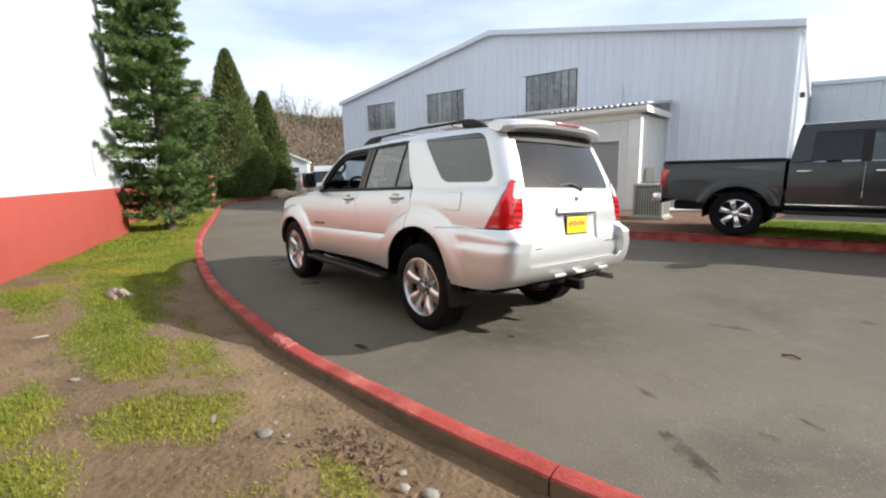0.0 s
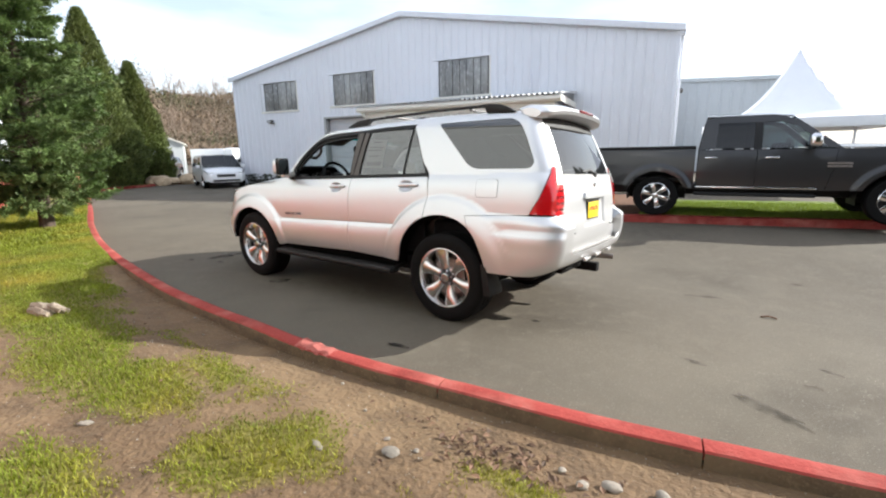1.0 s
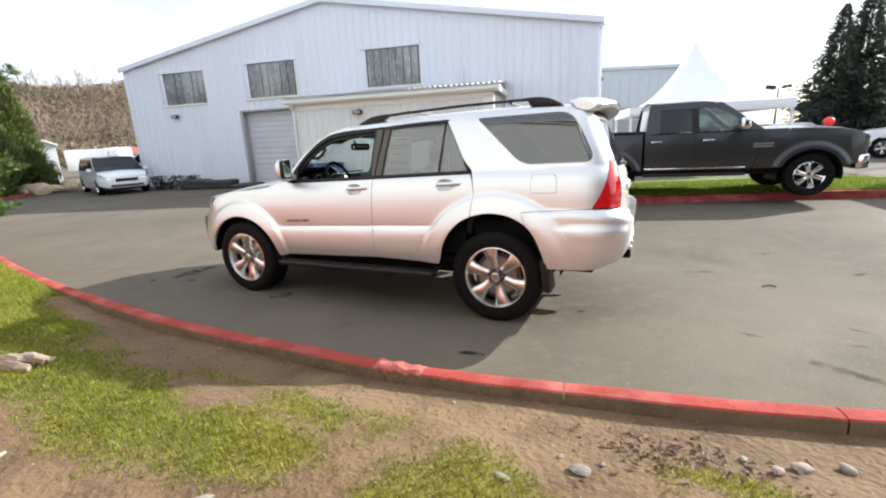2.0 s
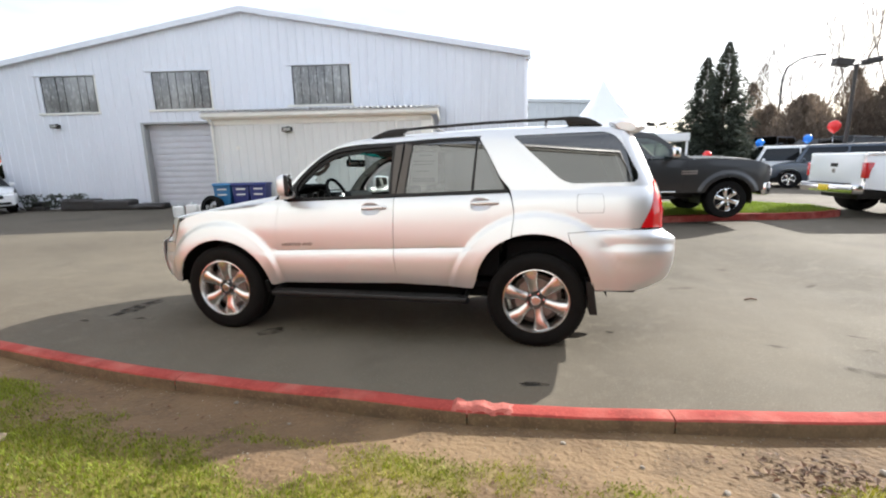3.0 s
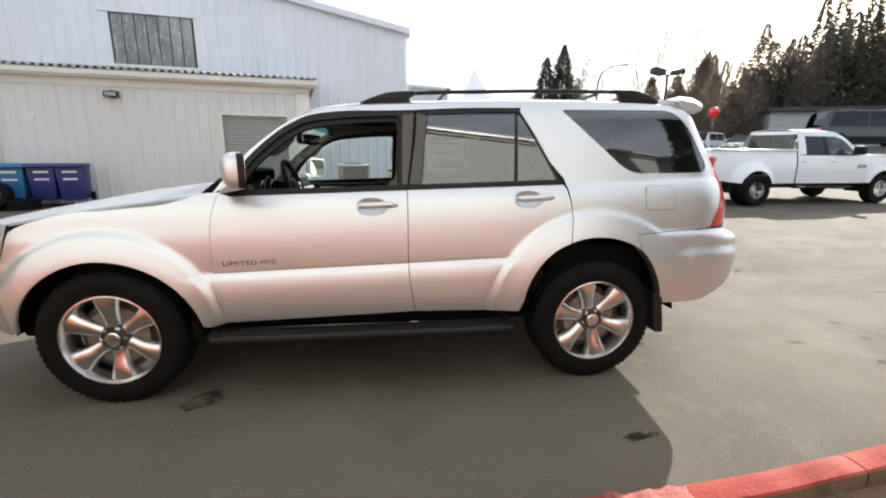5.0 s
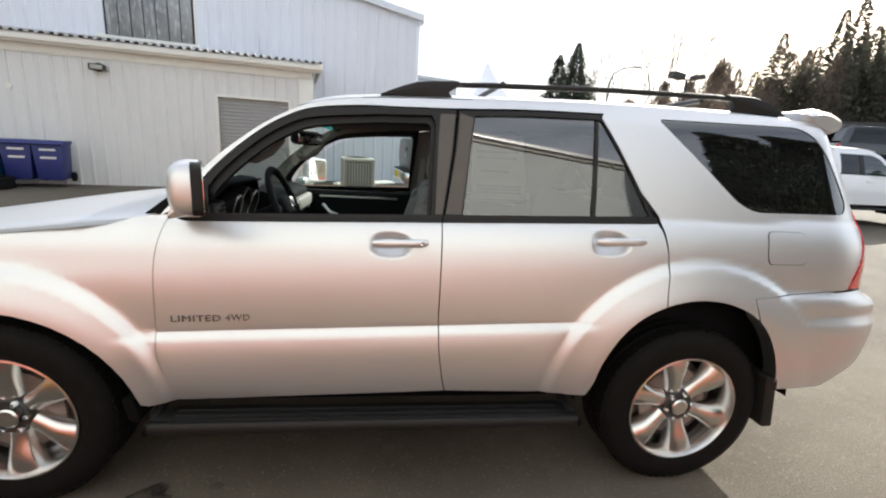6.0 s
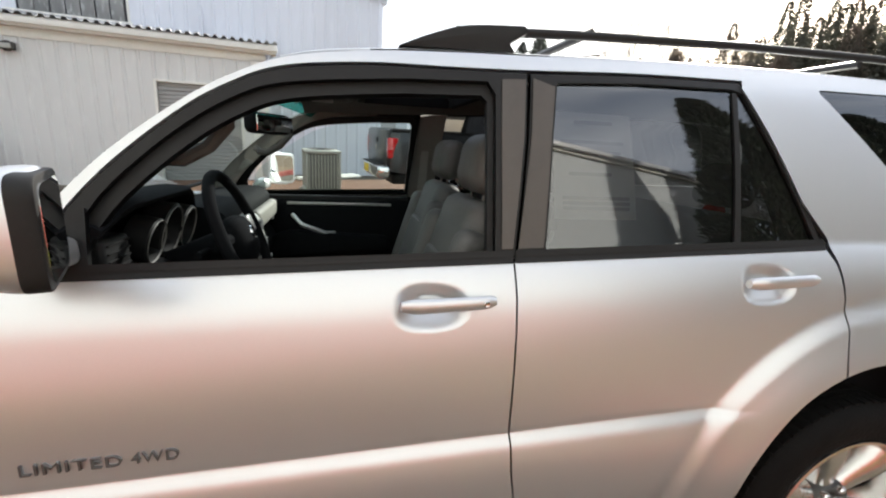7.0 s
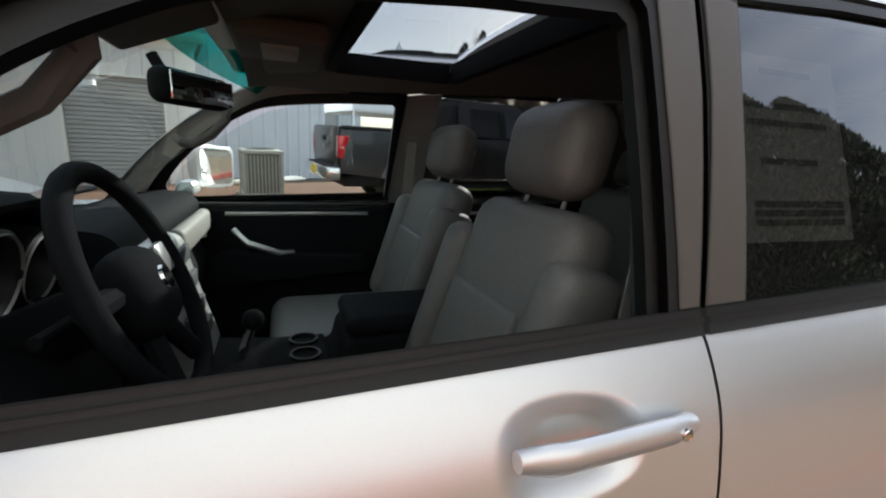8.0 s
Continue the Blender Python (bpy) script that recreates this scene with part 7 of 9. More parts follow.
def build_car(m, paint, label, L=4.6, H=1.45, W=1.78, style="sedan", category="car", lift=0.0):
    """A parked car; the origin is its middle on the ground and the nose points along +x."""
    car = thing("parked_car", label, category, m, group="parked cars")
    r = 0.33 if style != "suv" else 0.37
    f, b = L / 2 - 0.92, -L / 2 + 0.9
    bz = {"sedan": 0.95, "suv": 1.08, "van": 1.02}[style]
    hood0 = {"sedan": 0.95, "suv": 1.05, "van": 0.92}[style]
    sb = {"sedan": 0.6, "suv": 0.35, "van": 0.98}[style]
    lo = 0.3 + lift

    def width(x, z):
        w = flank(z, bz, H, W / 2, 0.04, 0.17)
        e = max(0, abs(x) - (L / 2 - 0.55)) / 0.55
        return w * (1 - 0.28 * min(1, e) ** 2.2)

    arch = lambda hub: [(hub + (r + 0.06) * math.cos(radians(165 - 150 * i / 12)), r + (r + 0.06) * math.sin(radians(165 - 150 * i / 12))) for i in range(13)]
    tail = -L / 2
    xa = L / 2 - hood0 - sb
    back = {"sedan": tail + 0.95, "suv": tail + 0.3, "van": tail + 0.22}[style]
    bonnet = lambda x: smooth_table(x, [(L / 2 - hood0 - 0.1, bz), (L / 2 - 0.35, bz - 0.14), (L / 2 - 0.05, bz - 0.3)])
    for sg in (-1, 1):
        S = lambda a, c, g=sg: (a, g * width(a, c), c)
        o = [(tail + 0.03, 0.38), (b - r - 0.1, lo)] + arch(b) + [(b + r + 0.1, lo - 0.03), (f - r - 0.1, lo - 0.03)] + arch(f) + [(L / 2 - 0.12, 0.36), (L / 2 - 0.04, 0.55), (L / 2 - 0.05, bz - 0.31)] + [(x, bonnet(x)) for x in (L / 2 - 0.2, L / 2 - 0.5, L / 2 - hood0)] + [(tail + 0.1, bz), (tail + 0.02, 0.8)]
        side = skin("body_side", o, S, paint, car, "painted body side", step=0.09)
        g_o = [(tail + 0.1, bz), (L / 2 - hood0, bz), (xa, H - 0.02), (back + 0.25, H - 0.02), (back - (0.3 if style == "sedan" else 0.0), bz + (0.1 if style == "sedan" else H - bz - 0.2))]
        win = [(back + 0.12, bz + 0.04), (L / 2 - hood0 - 0.16, bz + 0.04), (xa - 0.06, H - 0.11), (back + 0.32, H - 0.11)]
        skin("cabin_side", g_o[:2] + g_o[2:], S, paint, car, step=0.12)
        mid = (win[0][0] + win[1][0]) / 2
        skin("side_window", [win[0], (mid - 0.03, bz + 0.04), (mid - 0.03, H - 0.11), win[3]], S, G_DARK, car, "dark side window", lift=0.006, flange=0.004)
        skin("side_window", [(mid + 0.03, bz + 0.04), win[1], win[2], (mid + 0.03, H - 0.11)], S, G_DARK, car, "dark side window", lift=0.006, flange=0.004)
        for hub in (f, b):
            plain_wheel(car, hub, sg * (W / 2 - 0.13), r, r, r * 0.64, 0.22, M_ALLOY, 5)
        part("headlamp", box(L / 2 - 0.3, L / 2 - 0.1, min(sg * (W / 2 - 0.42), sg * (W / 2 - 0.16)), max(sg * (W / 2 - 0.42), sg * (W / 2 - 0.16)), bz - 0.36, bz - 0.2, 0.04), M_CLEARLENS, car, "headlamp")
        part("tail_lamp", box(tail + 0.02, tail + 0.16, min(sg * (W / 2 - 0.36), sg * (W / 2 - 0.17)), max(sg * (W / 2 - 0.36), sg * (W / 2 - 0.17)), bz - 0.22, bz - 0.02, 0.03), M_REDLENS, car, "red tail lamp")
        part("door_mirror", cushion(L / 2 - hood0 - 0.35, L / 2 - hood0 - 0.24, min(sg * (W / 2 - 0.02), sg * (W / 2 + 0.17)), max(sg * (W / 2 - 0.02), sg * (W / 2 + 0.17)), bz + 0.02, bz + 0.16, 0.04), paint, car, "door mirror")
    wn_ = lambda z: width(0, z)
    skin("bonnet", [(L / 2 - hood0 - 0.05, -wn_(bz) + 0.02), (L / 2 - 0.5, -wn_(bz) + 0.04), (L / 2 - 0.12, -wn_(bz) * 0.8), (L / 2 - 0.03, 0), (L / 2 - 0.12, wn_(bz) * 0.8), (L / 2 - 0.5, wn_(bz) - 0.04), (L / 2 - hood0 - 0.05, wn_(bz) - 0.02)], lambda x, y: (x, y, bonnet(x) + 0.06 * (1 - (y / wn_(bz)) ** 2)), paint, car, step=0.15)
    def scr(x0, z0, x1, z1, w0, w1):
        return lambda y, t: (x0 + (x1 - x0) * t, y * (w0 + (w1 - w0) * t), z0 + (z1 - z0) * t)
    skin("windscreen", [(-1, 0), (1, 0), (1, 1), (-1, 1)], scr(L / 2 - hood0 + 0.02, bz + 0.03, xa + 0.02, H - 0.02, wn_(bz) - 0.04, wn_(H) - 0.02), G_DARK, car, "windscreen", step=0.3, flange=0)
    skin("roof", [(back + 0.2, -wn_(H)), (xa, -wn_(H)), (xa + 0.05, 0), (xa, wn_(H)), (back + 0.2, wn_(H))], lambda x, y: (x, y, H - 0.02 + 0.04 * (1 - (y / wn_(H)) ** 2)), paint, car, step=0.2)
    skin("rear_window", [(-0.95, 0.08), (0.95, 0.08), (0.95, 0.95), (-0.95, 0.95)], scr(back - (0.3 if style == "sedan" else 0.02), bz + 0.06, back + 0.22, H - 0.02, wn_(bz) - 0.06, wn_(H) - 0.02), G_DARK, car, "rear window", step=0.3, flange=0)
    wl_ = W / 2 * 0.78
    part("front_end", cushion(L / 2 - 0.35, L / 2 + 0.02, -wl_, wl_, 0.3, bz - 0.26, 0.09), paint, car, "front bumper")
    part("grille", box(L / 2 - 0.02, L / 2 + 0.03, -wl_ * 0.55, wl_ * 0.55, bz - 0.44, bz - 0.3, 0.02), M_BLACKTRIM, car, "dark grille")
    part("air_intake", box(L / 2 - 0.01, L / 2 + 0.028, -wl_ * 0.8, wl_ * 0.8, 0.36, 0.46, 0.02), M_BLACKTRIM, car)
    part("rear_end", cushion(tail - 0.01, tail + 0.3, -wl_, wl_, 0.32, bz - 0.01, 0.09), paint, car, "rear bumper")
    if style == "sedan":
        part("boot_lid", cushion(tail + 0.03, back + 0.1, -wl_ - 0.04, wl_ + 0.04, bz - 0.1, bz + 0.04, 0.05), paint, car)
    part("underside", box(tail + 0.25, L / 2 - 0.25, -W / 2 + 0.2, W / 2 - 0.2, 0.22, 0.6, 0.03), M_BLACKTRIM, car)
    return car


M_SILVERFAR = mat("silver car paint", (0.45, 0.46, 0.47), 0.3, 0.6, var=0.02, coat=0.6)
M_BLACKFAR = mat("black car paint", (0.02, 0.021, 0.024), 0.25, 0.1, var=0.02, coat=0.8)
M_BLUEFAR = mat("slate car paint", (0.06, 0.075, 0.1), 0.28, 0.3, var=0.02, coat=0.8)
M_REDFAR = mat("dark red car paint", (0.28, 0.02, 0.02), 0.28, 0.1, var=0.02, coat=0.8)
build_car(Matrix.Translation((-18.75, 7.85, 0)) @ Matrix.Rotation(radians(-19), 4, "Z") @ Matrix.Diagonal((0.93, 0.93, 0.9, 1)), M_WHITEPAINT, "white minivan with a black grille parked by the warehouse", 5.0, 1.68, 1.95, "van", "minivan")


# ---- trees, hills and the far lot ----
def sprays(name, material, items, label="", parent=None, kind=""):
    """Many small leaf blades: items are (place, direction, length, width)."""
    verts, faces = [], []
    for p, d, ln, wd in items:
        side = d.cross(Vector((rng.uniform(-1, 1), rng.uniform(-1, 1), rng.uniform(-1, 1))))
        if side.length < 1e-4:
            continue
        side = side.normalized() * wd
        i = len(verts)
        verts += [tuple(p - side * 0.4), tuple(p + d * ln * 0.5 + side), tuple(p + d * ln), tuple(p + d * ln * 0.5 - side)]
        faces.append((i, i + 1, i + 2, i + 3))
    me = bpy.data.meshes.new(name)
    me.from_pydata(verts, [], faces)
    me.materials.append(material)
    ob = new(name, me)
    if parent is not None:
        ob.parent = parent
    return tagged(ob, label, kind=kind)


nrg = np.random.RandomState(11)


def blades(name, material, P, D, L, W, label="", parent=None, kind="", category=""):
    """Many small leaf blades from arrays of places, directions, lengths and widths."""
    side = np.cross(D, nrg.uniform(-1, 1, D.shape))
    side *= (W / np.maximum(np.linalg.norm(side, axis=1), 1e-6))[:, None]
    mid, tip = P + D * (L * 0.5)[:, None], P + D * L[:, None]
    v = np.stack([P - side * 0.4, mid + side, tip, mid - side], axis=1).reshape(-1, 3)
    me = bpy.data.meshes.new(name)
    n = len(P)
    me.vertices.add(4 * n)
    me.vertices.foreach_set("co", v.astype(np.float32).ravel())
    me.loops.add(4 * n)
    me.loops.foreach_set("vertex_index", np.arange(4 * n, dtype=np.int32))
    me.polygons.add(n)
    me.polygons.foreach_set("loop_start", np.arange(0, 4 * n, 4, dtype=np.int32))
    me.update(calc_edges=True)
    me.materials.append(material)
    ob = new(name, me)
    if parent is not None:
        ob.parent = parent
    return tagged(ob, label, category, kind=kind)


def unit(v):
    return v / np.maximum(np.linalg.norm(v, axis=1), 1e-6)[:, None]


def build_spruce(x, y, h, r):
    tree = thing("spruce_tree", "bushy green spruce beside the red wall", "tree", Matrix.Translation((x, y, 0.1)))
    part("trunk", tube([(0, 0, 0), (0.03, 0.02, h * 0.4), (0, 0, h * 0.97)], 0.13, 10, taper=0.02), M_BARK, tree, "dark bark trunk")
    limbs = bmesh.new()
    PP, DD = [], []
    n = 190
    for i in range(n):
        t = (i + rng.random()) / n
        z = 0.3 + (h - 0.4) * t
        a = i * 2.399 + rng.uniform(-0.4, 0.4)
        lobe = 1 + 0.55 * noise.noise((math.cos(a) * 1.3, math.sin(a) * 1.3, z * 0.8)) + 0.35 * noise.noise((math.cos(a) * 3, math.sin(a) * 3, z * 2.2))
        ln = rng.uniform(0.7, 1.2) * r * lobe * (0.72 + t * 1.7 if t < 0.17 else 1.0 - ((t - 0.17) / 0.83) ** 1.35 * 0.84)
        d = np.array((math.cos(a), math.sin(a), 0.0))
        lift = rng.uniform(0.05, 0.55)
        line = [np.array((0, 0, z)) + d * ln * u + np.array((0, 0, ln * (lift * u - 0.42 * u * u + 0.34 * u ** 3))) for u in (0, 0.35, 0.7, 1.0)]
        tube([tuple(q) for q in line], 0.016, 4, limbs, 0.004, cap=False)
        side = np.array((-d[1], d[0], 0))
        for k in range(17):
            u = 0.22 + 0.78 * (k + rng.random()) / 17
            seg = min(2, int(u * 3))
            base = line[seg] + (line[seg + 1] - line[seg]) * (u * 3 - seg if seg < 2 else (u - 0.7) / 0.3 if u > 0.7 else 0)
            tw = d * 0.75 + side * (1 if k % 2 else -1) * rng.uniform(0.35, 0.95) + np.array((0, 0, rng.uniform(-0.3, 0.25)))
            tw /= np.linalg.norm(tw)
            tl = (0.17 + 0.3 * (1 - u)) * rng.uniform(0.7, 1.2)
            m = 76
            q = nrg.rand(m) * tl
            PP.append(base[None] + tw[None] * q[:, None] + nrg.normal(0, 0.016, (m, 3)))
            DD.append(unit(tw[None] * 0.9 + nrg.uniform(-0.75, 0.75, (m, 3)) + np.array((0, 0, 0.12))))
    # shaded inner twigs
    k = 13000
    t, a = nrg.rand(k), nrg.uniform(0, 6.283, k)
    q = r * 0.62 * (1 - 0.75 * t) * np.sqrt(nrg.rand(k))
    PP.append(np.stack([q * np.cos(a), q * np.sin(a), 0.4 + (h - 0.7) * t], axis=1))
    DD.append(unit(nrg.uniform(-1, 1, (k, 3))))
    # one long sideways branch near the top
    k = 1500
    s = nrg.rand(k)
    PP.append(np.stack([0.3 + 0.2 * s, 0.3 + 1.25 * s, h * 0.74 + 0.55 * s], axis=1) + nrg.normal(0, 0.075, (k, 3)))
    DD.append(unit(np.array((0.1, 0.8, 0.2)) + nrg.uniform(-0.6, 0.6, (k, 3))))
    P, D = np.concatenate(PP), np.concatenate(DD)
    part("limb_frame", limbs, M_BARK, tree)
    blades("crown", M_SPRUCE, P, D, nrg.uniform(0.05, 0.11, len(P)), nrg.uniform(0.0055, 0.0105, len(P)), "dense green needle crown", tree)


build_spruce(-7.75, -1.4, 7.0, 1.14)


def build_cedar(x, y, h, r, seed, foliage=None):
    tree = thing("cedar_tree", "tall conical green cedar beside the kerb", "tree", Matrix.Translation((x, y, 0.05)), group="cedars")
    part("trunk", tube([(0, 0, 0), (0, 0, h * 0.9)], 0.14, 8, taper=0.02), M_BARK, tree)
    n = 36000
    t = nrg.rand(n) ** 1.5
    a = nrg.uniform(0, 6.283, n)
    z = 0.1 + (h - 0.1) * t
    lump = 0.1 * np.sin(3 * a + seed + 1.7 * z) + 0.09 * np.sin(7 * a - 2.9 * z + seed * 2) + 0.06 * np.sin(13 * a + 5 * z)
    rr = r * np.minimum(1, 0.72 + t * 1.8) * (1 - t) ** 0.78 * (1 + lump) + 0.02
    q = rr * (1 - 0.4 * nrg.rand(n) ** 2)
    P = np.stack([q * np.cos(a), q * np.sin(a), z], axis=1)
    D = unit(np.stack([np.cos(a) * 0.45, np.sin(a) * 0.45, np.full(n, 0.62)], axis=1) + nrg.uniform(-0.42, 0.42, (n, 3)))
    blades("crown", foliage or M_CEDAR, P, D, nrg.uniform(0.12, 0.28, n), nrg.uniform(0.016, 0.036, n), "dense scale foliage", tree)


build_cedar(-22.5, 4.3, 7.9, 1.95, 1)
build_cedar(-24.3, 6.7, 6.2, 1.6, 5)
build_cedar(-19.9, 0.6, 6.9, 1.3, 9)
for cx, cy, ch, cr, cs in ((7.3, -5.9, 8.2, 1.5, 2), (9.9, -6.3, 9.0, 1.8, 6), (12.8, -6.6, 8.5, 1.9, 4)):
    build_cedar(cx, cy, ch, cr, cs, M_YEW)


def far_pos(eye, az, d):
    return Vector((eye[0] + d * math.sin(radians(az)), eye[1] + d * math.cos(radians(az)), 0))


EYE0, EYE2, EYE3 = (4.2, -3.4), (1.95, -4.3), (0.9, -4.2)


def fir_cloud(base, h, r, n):
    """Places, directions, lengths and widths of a ragged fir's sprays."""
    turn = nrg.uniform(0, 6)
    t = nrg.rand(n) ** 1.35
    a = nrg.uniform(0, 6.283, n)
    tier = 0.8 + 0.2 * np.cos(t * 38 + 2.2 * np.sin(a * 2 + turn)) + 0.22 * np.sin(3 * a + turn * 3 + 11 * t) + 0.16 * np.sin(5 * a - turn + 23 * t)
    rr = r * (1 - t) ** 0.8 * tier * (0.12 + 0.88 * np.sqrt(nrg.rand(n))) + 0.02 * r * (1 - t)
    P = np.stack([rr * np.cos(a), rr * np.sin(a), h * (0.05 + 0.95 * t) - 0.1 * rr], axis=1) + np.array(base)[None]
    D = unit(np.stack([np.cos(a), np.sin(a), nrg.uniform(-0.5, 0.15, n)], axis=1) + nrg.uniform(-0.35, 0.35, (n, 3)))
    k = h / 12 * (1 - 0.6 * t)
    L, W = nrg.uniform(0.25, 0.6, n) * k, nrg.uniform(0.045, 0.095, n) * k
    m = n // 5
    core = 0.3 + 0.7 * (1 - t[:m])
    P[:m, :2] = np.array(base)[None, :2] + (P[:m, :2] - np.array(base)[None, :2]) * 0.62
    L[:m], W[:m] = nrg.uniform(0.5, 1.0, m) * h / 12 * core, nrg.uniform(0.16, 0.3, m) * h / 12 * core
    return P, D, L, W


def gather(clouds):
    return [np.concatenate([c[i] for c in clouds]) for i in range(4)]


def build_fir(pos, h, r, label):
    tree = thing("fir_tree", label, "tree", Matrix.Translation(pos), group="firs")
    part("trunk", tube([(0, 0, 0), (0, 0, h * 0.95)], 0.2, 8, taper=0.03), M_BARK, tree)
    blades("crown", M_FIR, *fir_cloud((0, 0, 0), h, r, 17000), "dark needle crown with ragged tiers", tree)


build_fir(far_pos(EYE2, 16.7, 39), 8.3, 2.9, "dark ragged fir behind the car lot")
build_fir(far_pos(EYE2, 18.5, 38), 9.0, 2.9, "dark ragged fir behind the car lot")


def twig_items(base, h, spread, n, tubes):
    """A leafless tree as thin tapering strips."""
    def limb(p, d, ln, w, depth):
        q = p + d * ln
        tubes.append((p, q, w))
        if depth == 0:
            return
        for k in range(3 if depth > 1 else 4):
            nd = (d + Vector((rng.uniform(-1, 1), rng.uniform(-1, 1), rng.uniform(-0.15, 0.9))) * spread).normalized()
            limb(p + d * ln * rng.uniform(0.45, 1.0), nd, ln * rng.uniform(0.5, 0.75), max(w * 0.5, 0.012), depth - 1)
    limb(base, Vector((rng.uniform(-0.06, 0.06), rng.uniform(-0.06, 0.06), 1)).normalized(), h * 0.45, h * 0.0105, n)


def strips(name, material, tubes, parent=None, label="", category="", kind=""):
    verts, faces = [], []
    for p, q, w in tubes:
        for ax in ((1, 0, 0), (0, 1, 0)):
            i = len(verts)
            s = Vector(ax) * w
            verts += [tuple(p - s), tuple(p + s), tuple(q + s * 0.5), tuple(q - s * 0.5)]
            faces.append((i, i + 1, i + 2, i + 3))
    me = bpy.data.meshes.new(name)
    me.from_pydata(verts, [], faces)
    me.materials.append(material)
    ob = new(name, me)
    if parent is not None:
        ob.parent = parent
    return tagged(ob, label, category, kind=kind)


for az, d, h in ((22.6, 62, 10.5), (24.2, 66, 11.5), (26.0, 60, 11), (27.6, 64, 12.5), (29.4, 62, 12), (31.0, 66, 11.5), (32.6, 60, 12.5), (34.0, 66, 14), (35.4, 62, 13.5), (36.8, 64, 14)):
    bt = thing("bare_tree", "leafless grey-brown tree behind the car lot", "tree", Matrix.Translation(far_pos(EYE3, az, d)), group="bare trees")
    tb = []
    twig_items(Vector((0, 0, 0)), h * 1.3, 0.62, 5, tb)
    strips("bare_crown", M_TWIG, tb, bt)

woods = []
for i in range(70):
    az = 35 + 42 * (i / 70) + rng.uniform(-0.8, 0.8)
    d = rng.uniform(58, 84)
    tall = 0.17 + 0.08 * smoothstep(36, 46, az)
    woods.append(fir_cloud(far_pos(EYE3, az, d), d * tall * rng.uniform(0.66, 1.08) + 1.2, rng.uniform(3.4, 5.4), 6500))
# these distant crowns carry their haze in the foliage colour
blades("far_firs", M_HAZEFIR, *gather(woods), "dark wall of firs beyond the car lot", kind="stuff", category="trees")
brush = []
for i in range(75):
    az = 22.5 + 50 * (i / 75) + rng.uniform(-1, 1)
    d = rng.uniform(48, 60) + 9 * smoothstep(37, 43, az)
    n = 3600
    hh = d * rng.uniform(0.07, 0.125 + 0.07 * smoothstep(28, 40, az)) + 1.2
    a, t = nrg.uniform(0, 6.283, n), nrg.rand(n)
    rr = rng.uniform(1.5, 2.6) * np.sin(math.pi * (0.12 + 0.85 * t)) * np.sqrt(nrg.rand(n))
    P = np.stack([rr * np.cos(a), rr * np.sin(a), t * hh], axis=1) + np.array(far_pos(EYE3, az, d))[None]
    brush.append((P, unit(np.array((0, 0, 0.8)) + nrg.uniform(-0.6, 0.6, (n, 3))), nrg.uniform(0.25, 0.7, n), nrg.uniform(0.016, 0.04, n)))
blades("far_brush", M_OLIVE, *gather(brush), "brown-green brush and low trees behind the lot", kind="stuff", category="trees")


def hill_z(x, y):
    d = math.hypot(x, y)
    return 26 * smoothstep(95, 210, d) + 9 * noise.noise((x * 0.017, y * 0.017, 1)) * smoothstep(95, 150, d) - 0.3


def build_hill():
    bm = bmesh.new()
    cols = []
    for i in range(61):
        az = -125 + 95 * i / 60
        cols.append([])
        for j in range(16):
            d = 92 + 11 * j
            p = far_pos((0, 0), az, d)
            fade = smoothstep(-125, -110, az) * smoothstep(-30, -48, az)
            z = hill_z(p.x, p.y) * (0.35 + 0.65 * fade)
            cols[-1].append(bm.verts.new((p.x, p.y, z)))
    for a, b in zip(cols, cols[1:]):
        for j in range(15):
            bm.faces.new((a[j], b[j], b[j + 1], a[j + 1]))
    tagged(part("hillside", bm, M_HILL, smooth="full"), "brown wooded hillside beyond the yard", "hill", kind="structure")
    tb = []
    for i in range(800):
        az, d = rng.uniform(-92, -50), rng.uniform(95, 215)
        p = far_pos((0, 0), az, d)
        p.z = hill_z(p.x, p.y) - 0.3
        twig_items(p, rng.uniform(4, 13), 0.8, 3, tb)
    for az, d, h in ((-66.5, 190, 15), (-65, 195, 13), (-60.5, 200, 11), (-63, 190, 10)):
        p = far_pos((0, 0), az, d)
        p.z = hill_z(p.x, p.y)
        twig_items(p, h, 0.5, 4, tb)
    strips("hill_woods", M_HILLTWIG, tb, None, "leafless brown trees on the hillside", "trees", "stuff")
    n = 45000
    az, d = np.radians(nrg.uniform(-93, -47, n)), nrg.uniform(94, 205, n)
    far = np.array([hill_z(a, b) for a, b in zip(d * np.sin(az), d * np.cos(az))])
    P = np.stack([d * np.sin(az), d * np.cos(az), far + nrg.rand(n) * 3.5], axis=1)
    blades("hill_brush", M_HILLBRUSH, P, unit(np.array((0, 0, 0.25)) + nrg.uniform(-1, 1, (n, 3))), nrg.uniform(0.5, 1.5, n), nrg.uniform(0.12, 0.4, n), "brown and olive brush covering the hillside", kind="stuff", category="shrubs")
    items = []
    for az, d, h in ((-69.2, 185, 15), (-68.6, 200, 10), (-63.6, 198, 9), (-63.0, 200, 7.5), (-61.6, 190, 7), (-66, 205, 9), (-58, 120, 5), (-59, 118, 5), (-84, 150, 14), (-82, 160, 12), (-81, 150, 13), (-78, 170, 9), (-74, 160, 8), (-71, 190, 12)):
        p = far_pos((0, 0), az, d)
        p.z = hill_z(p.x, p.y) - 0.5
        items.append(fir_cloud(p, h, h * 0.26, 1500))
    blades("hill_firs", M_FIR, *gather(items), "dark firs along the hilltop", kind="stuff", category="trees")


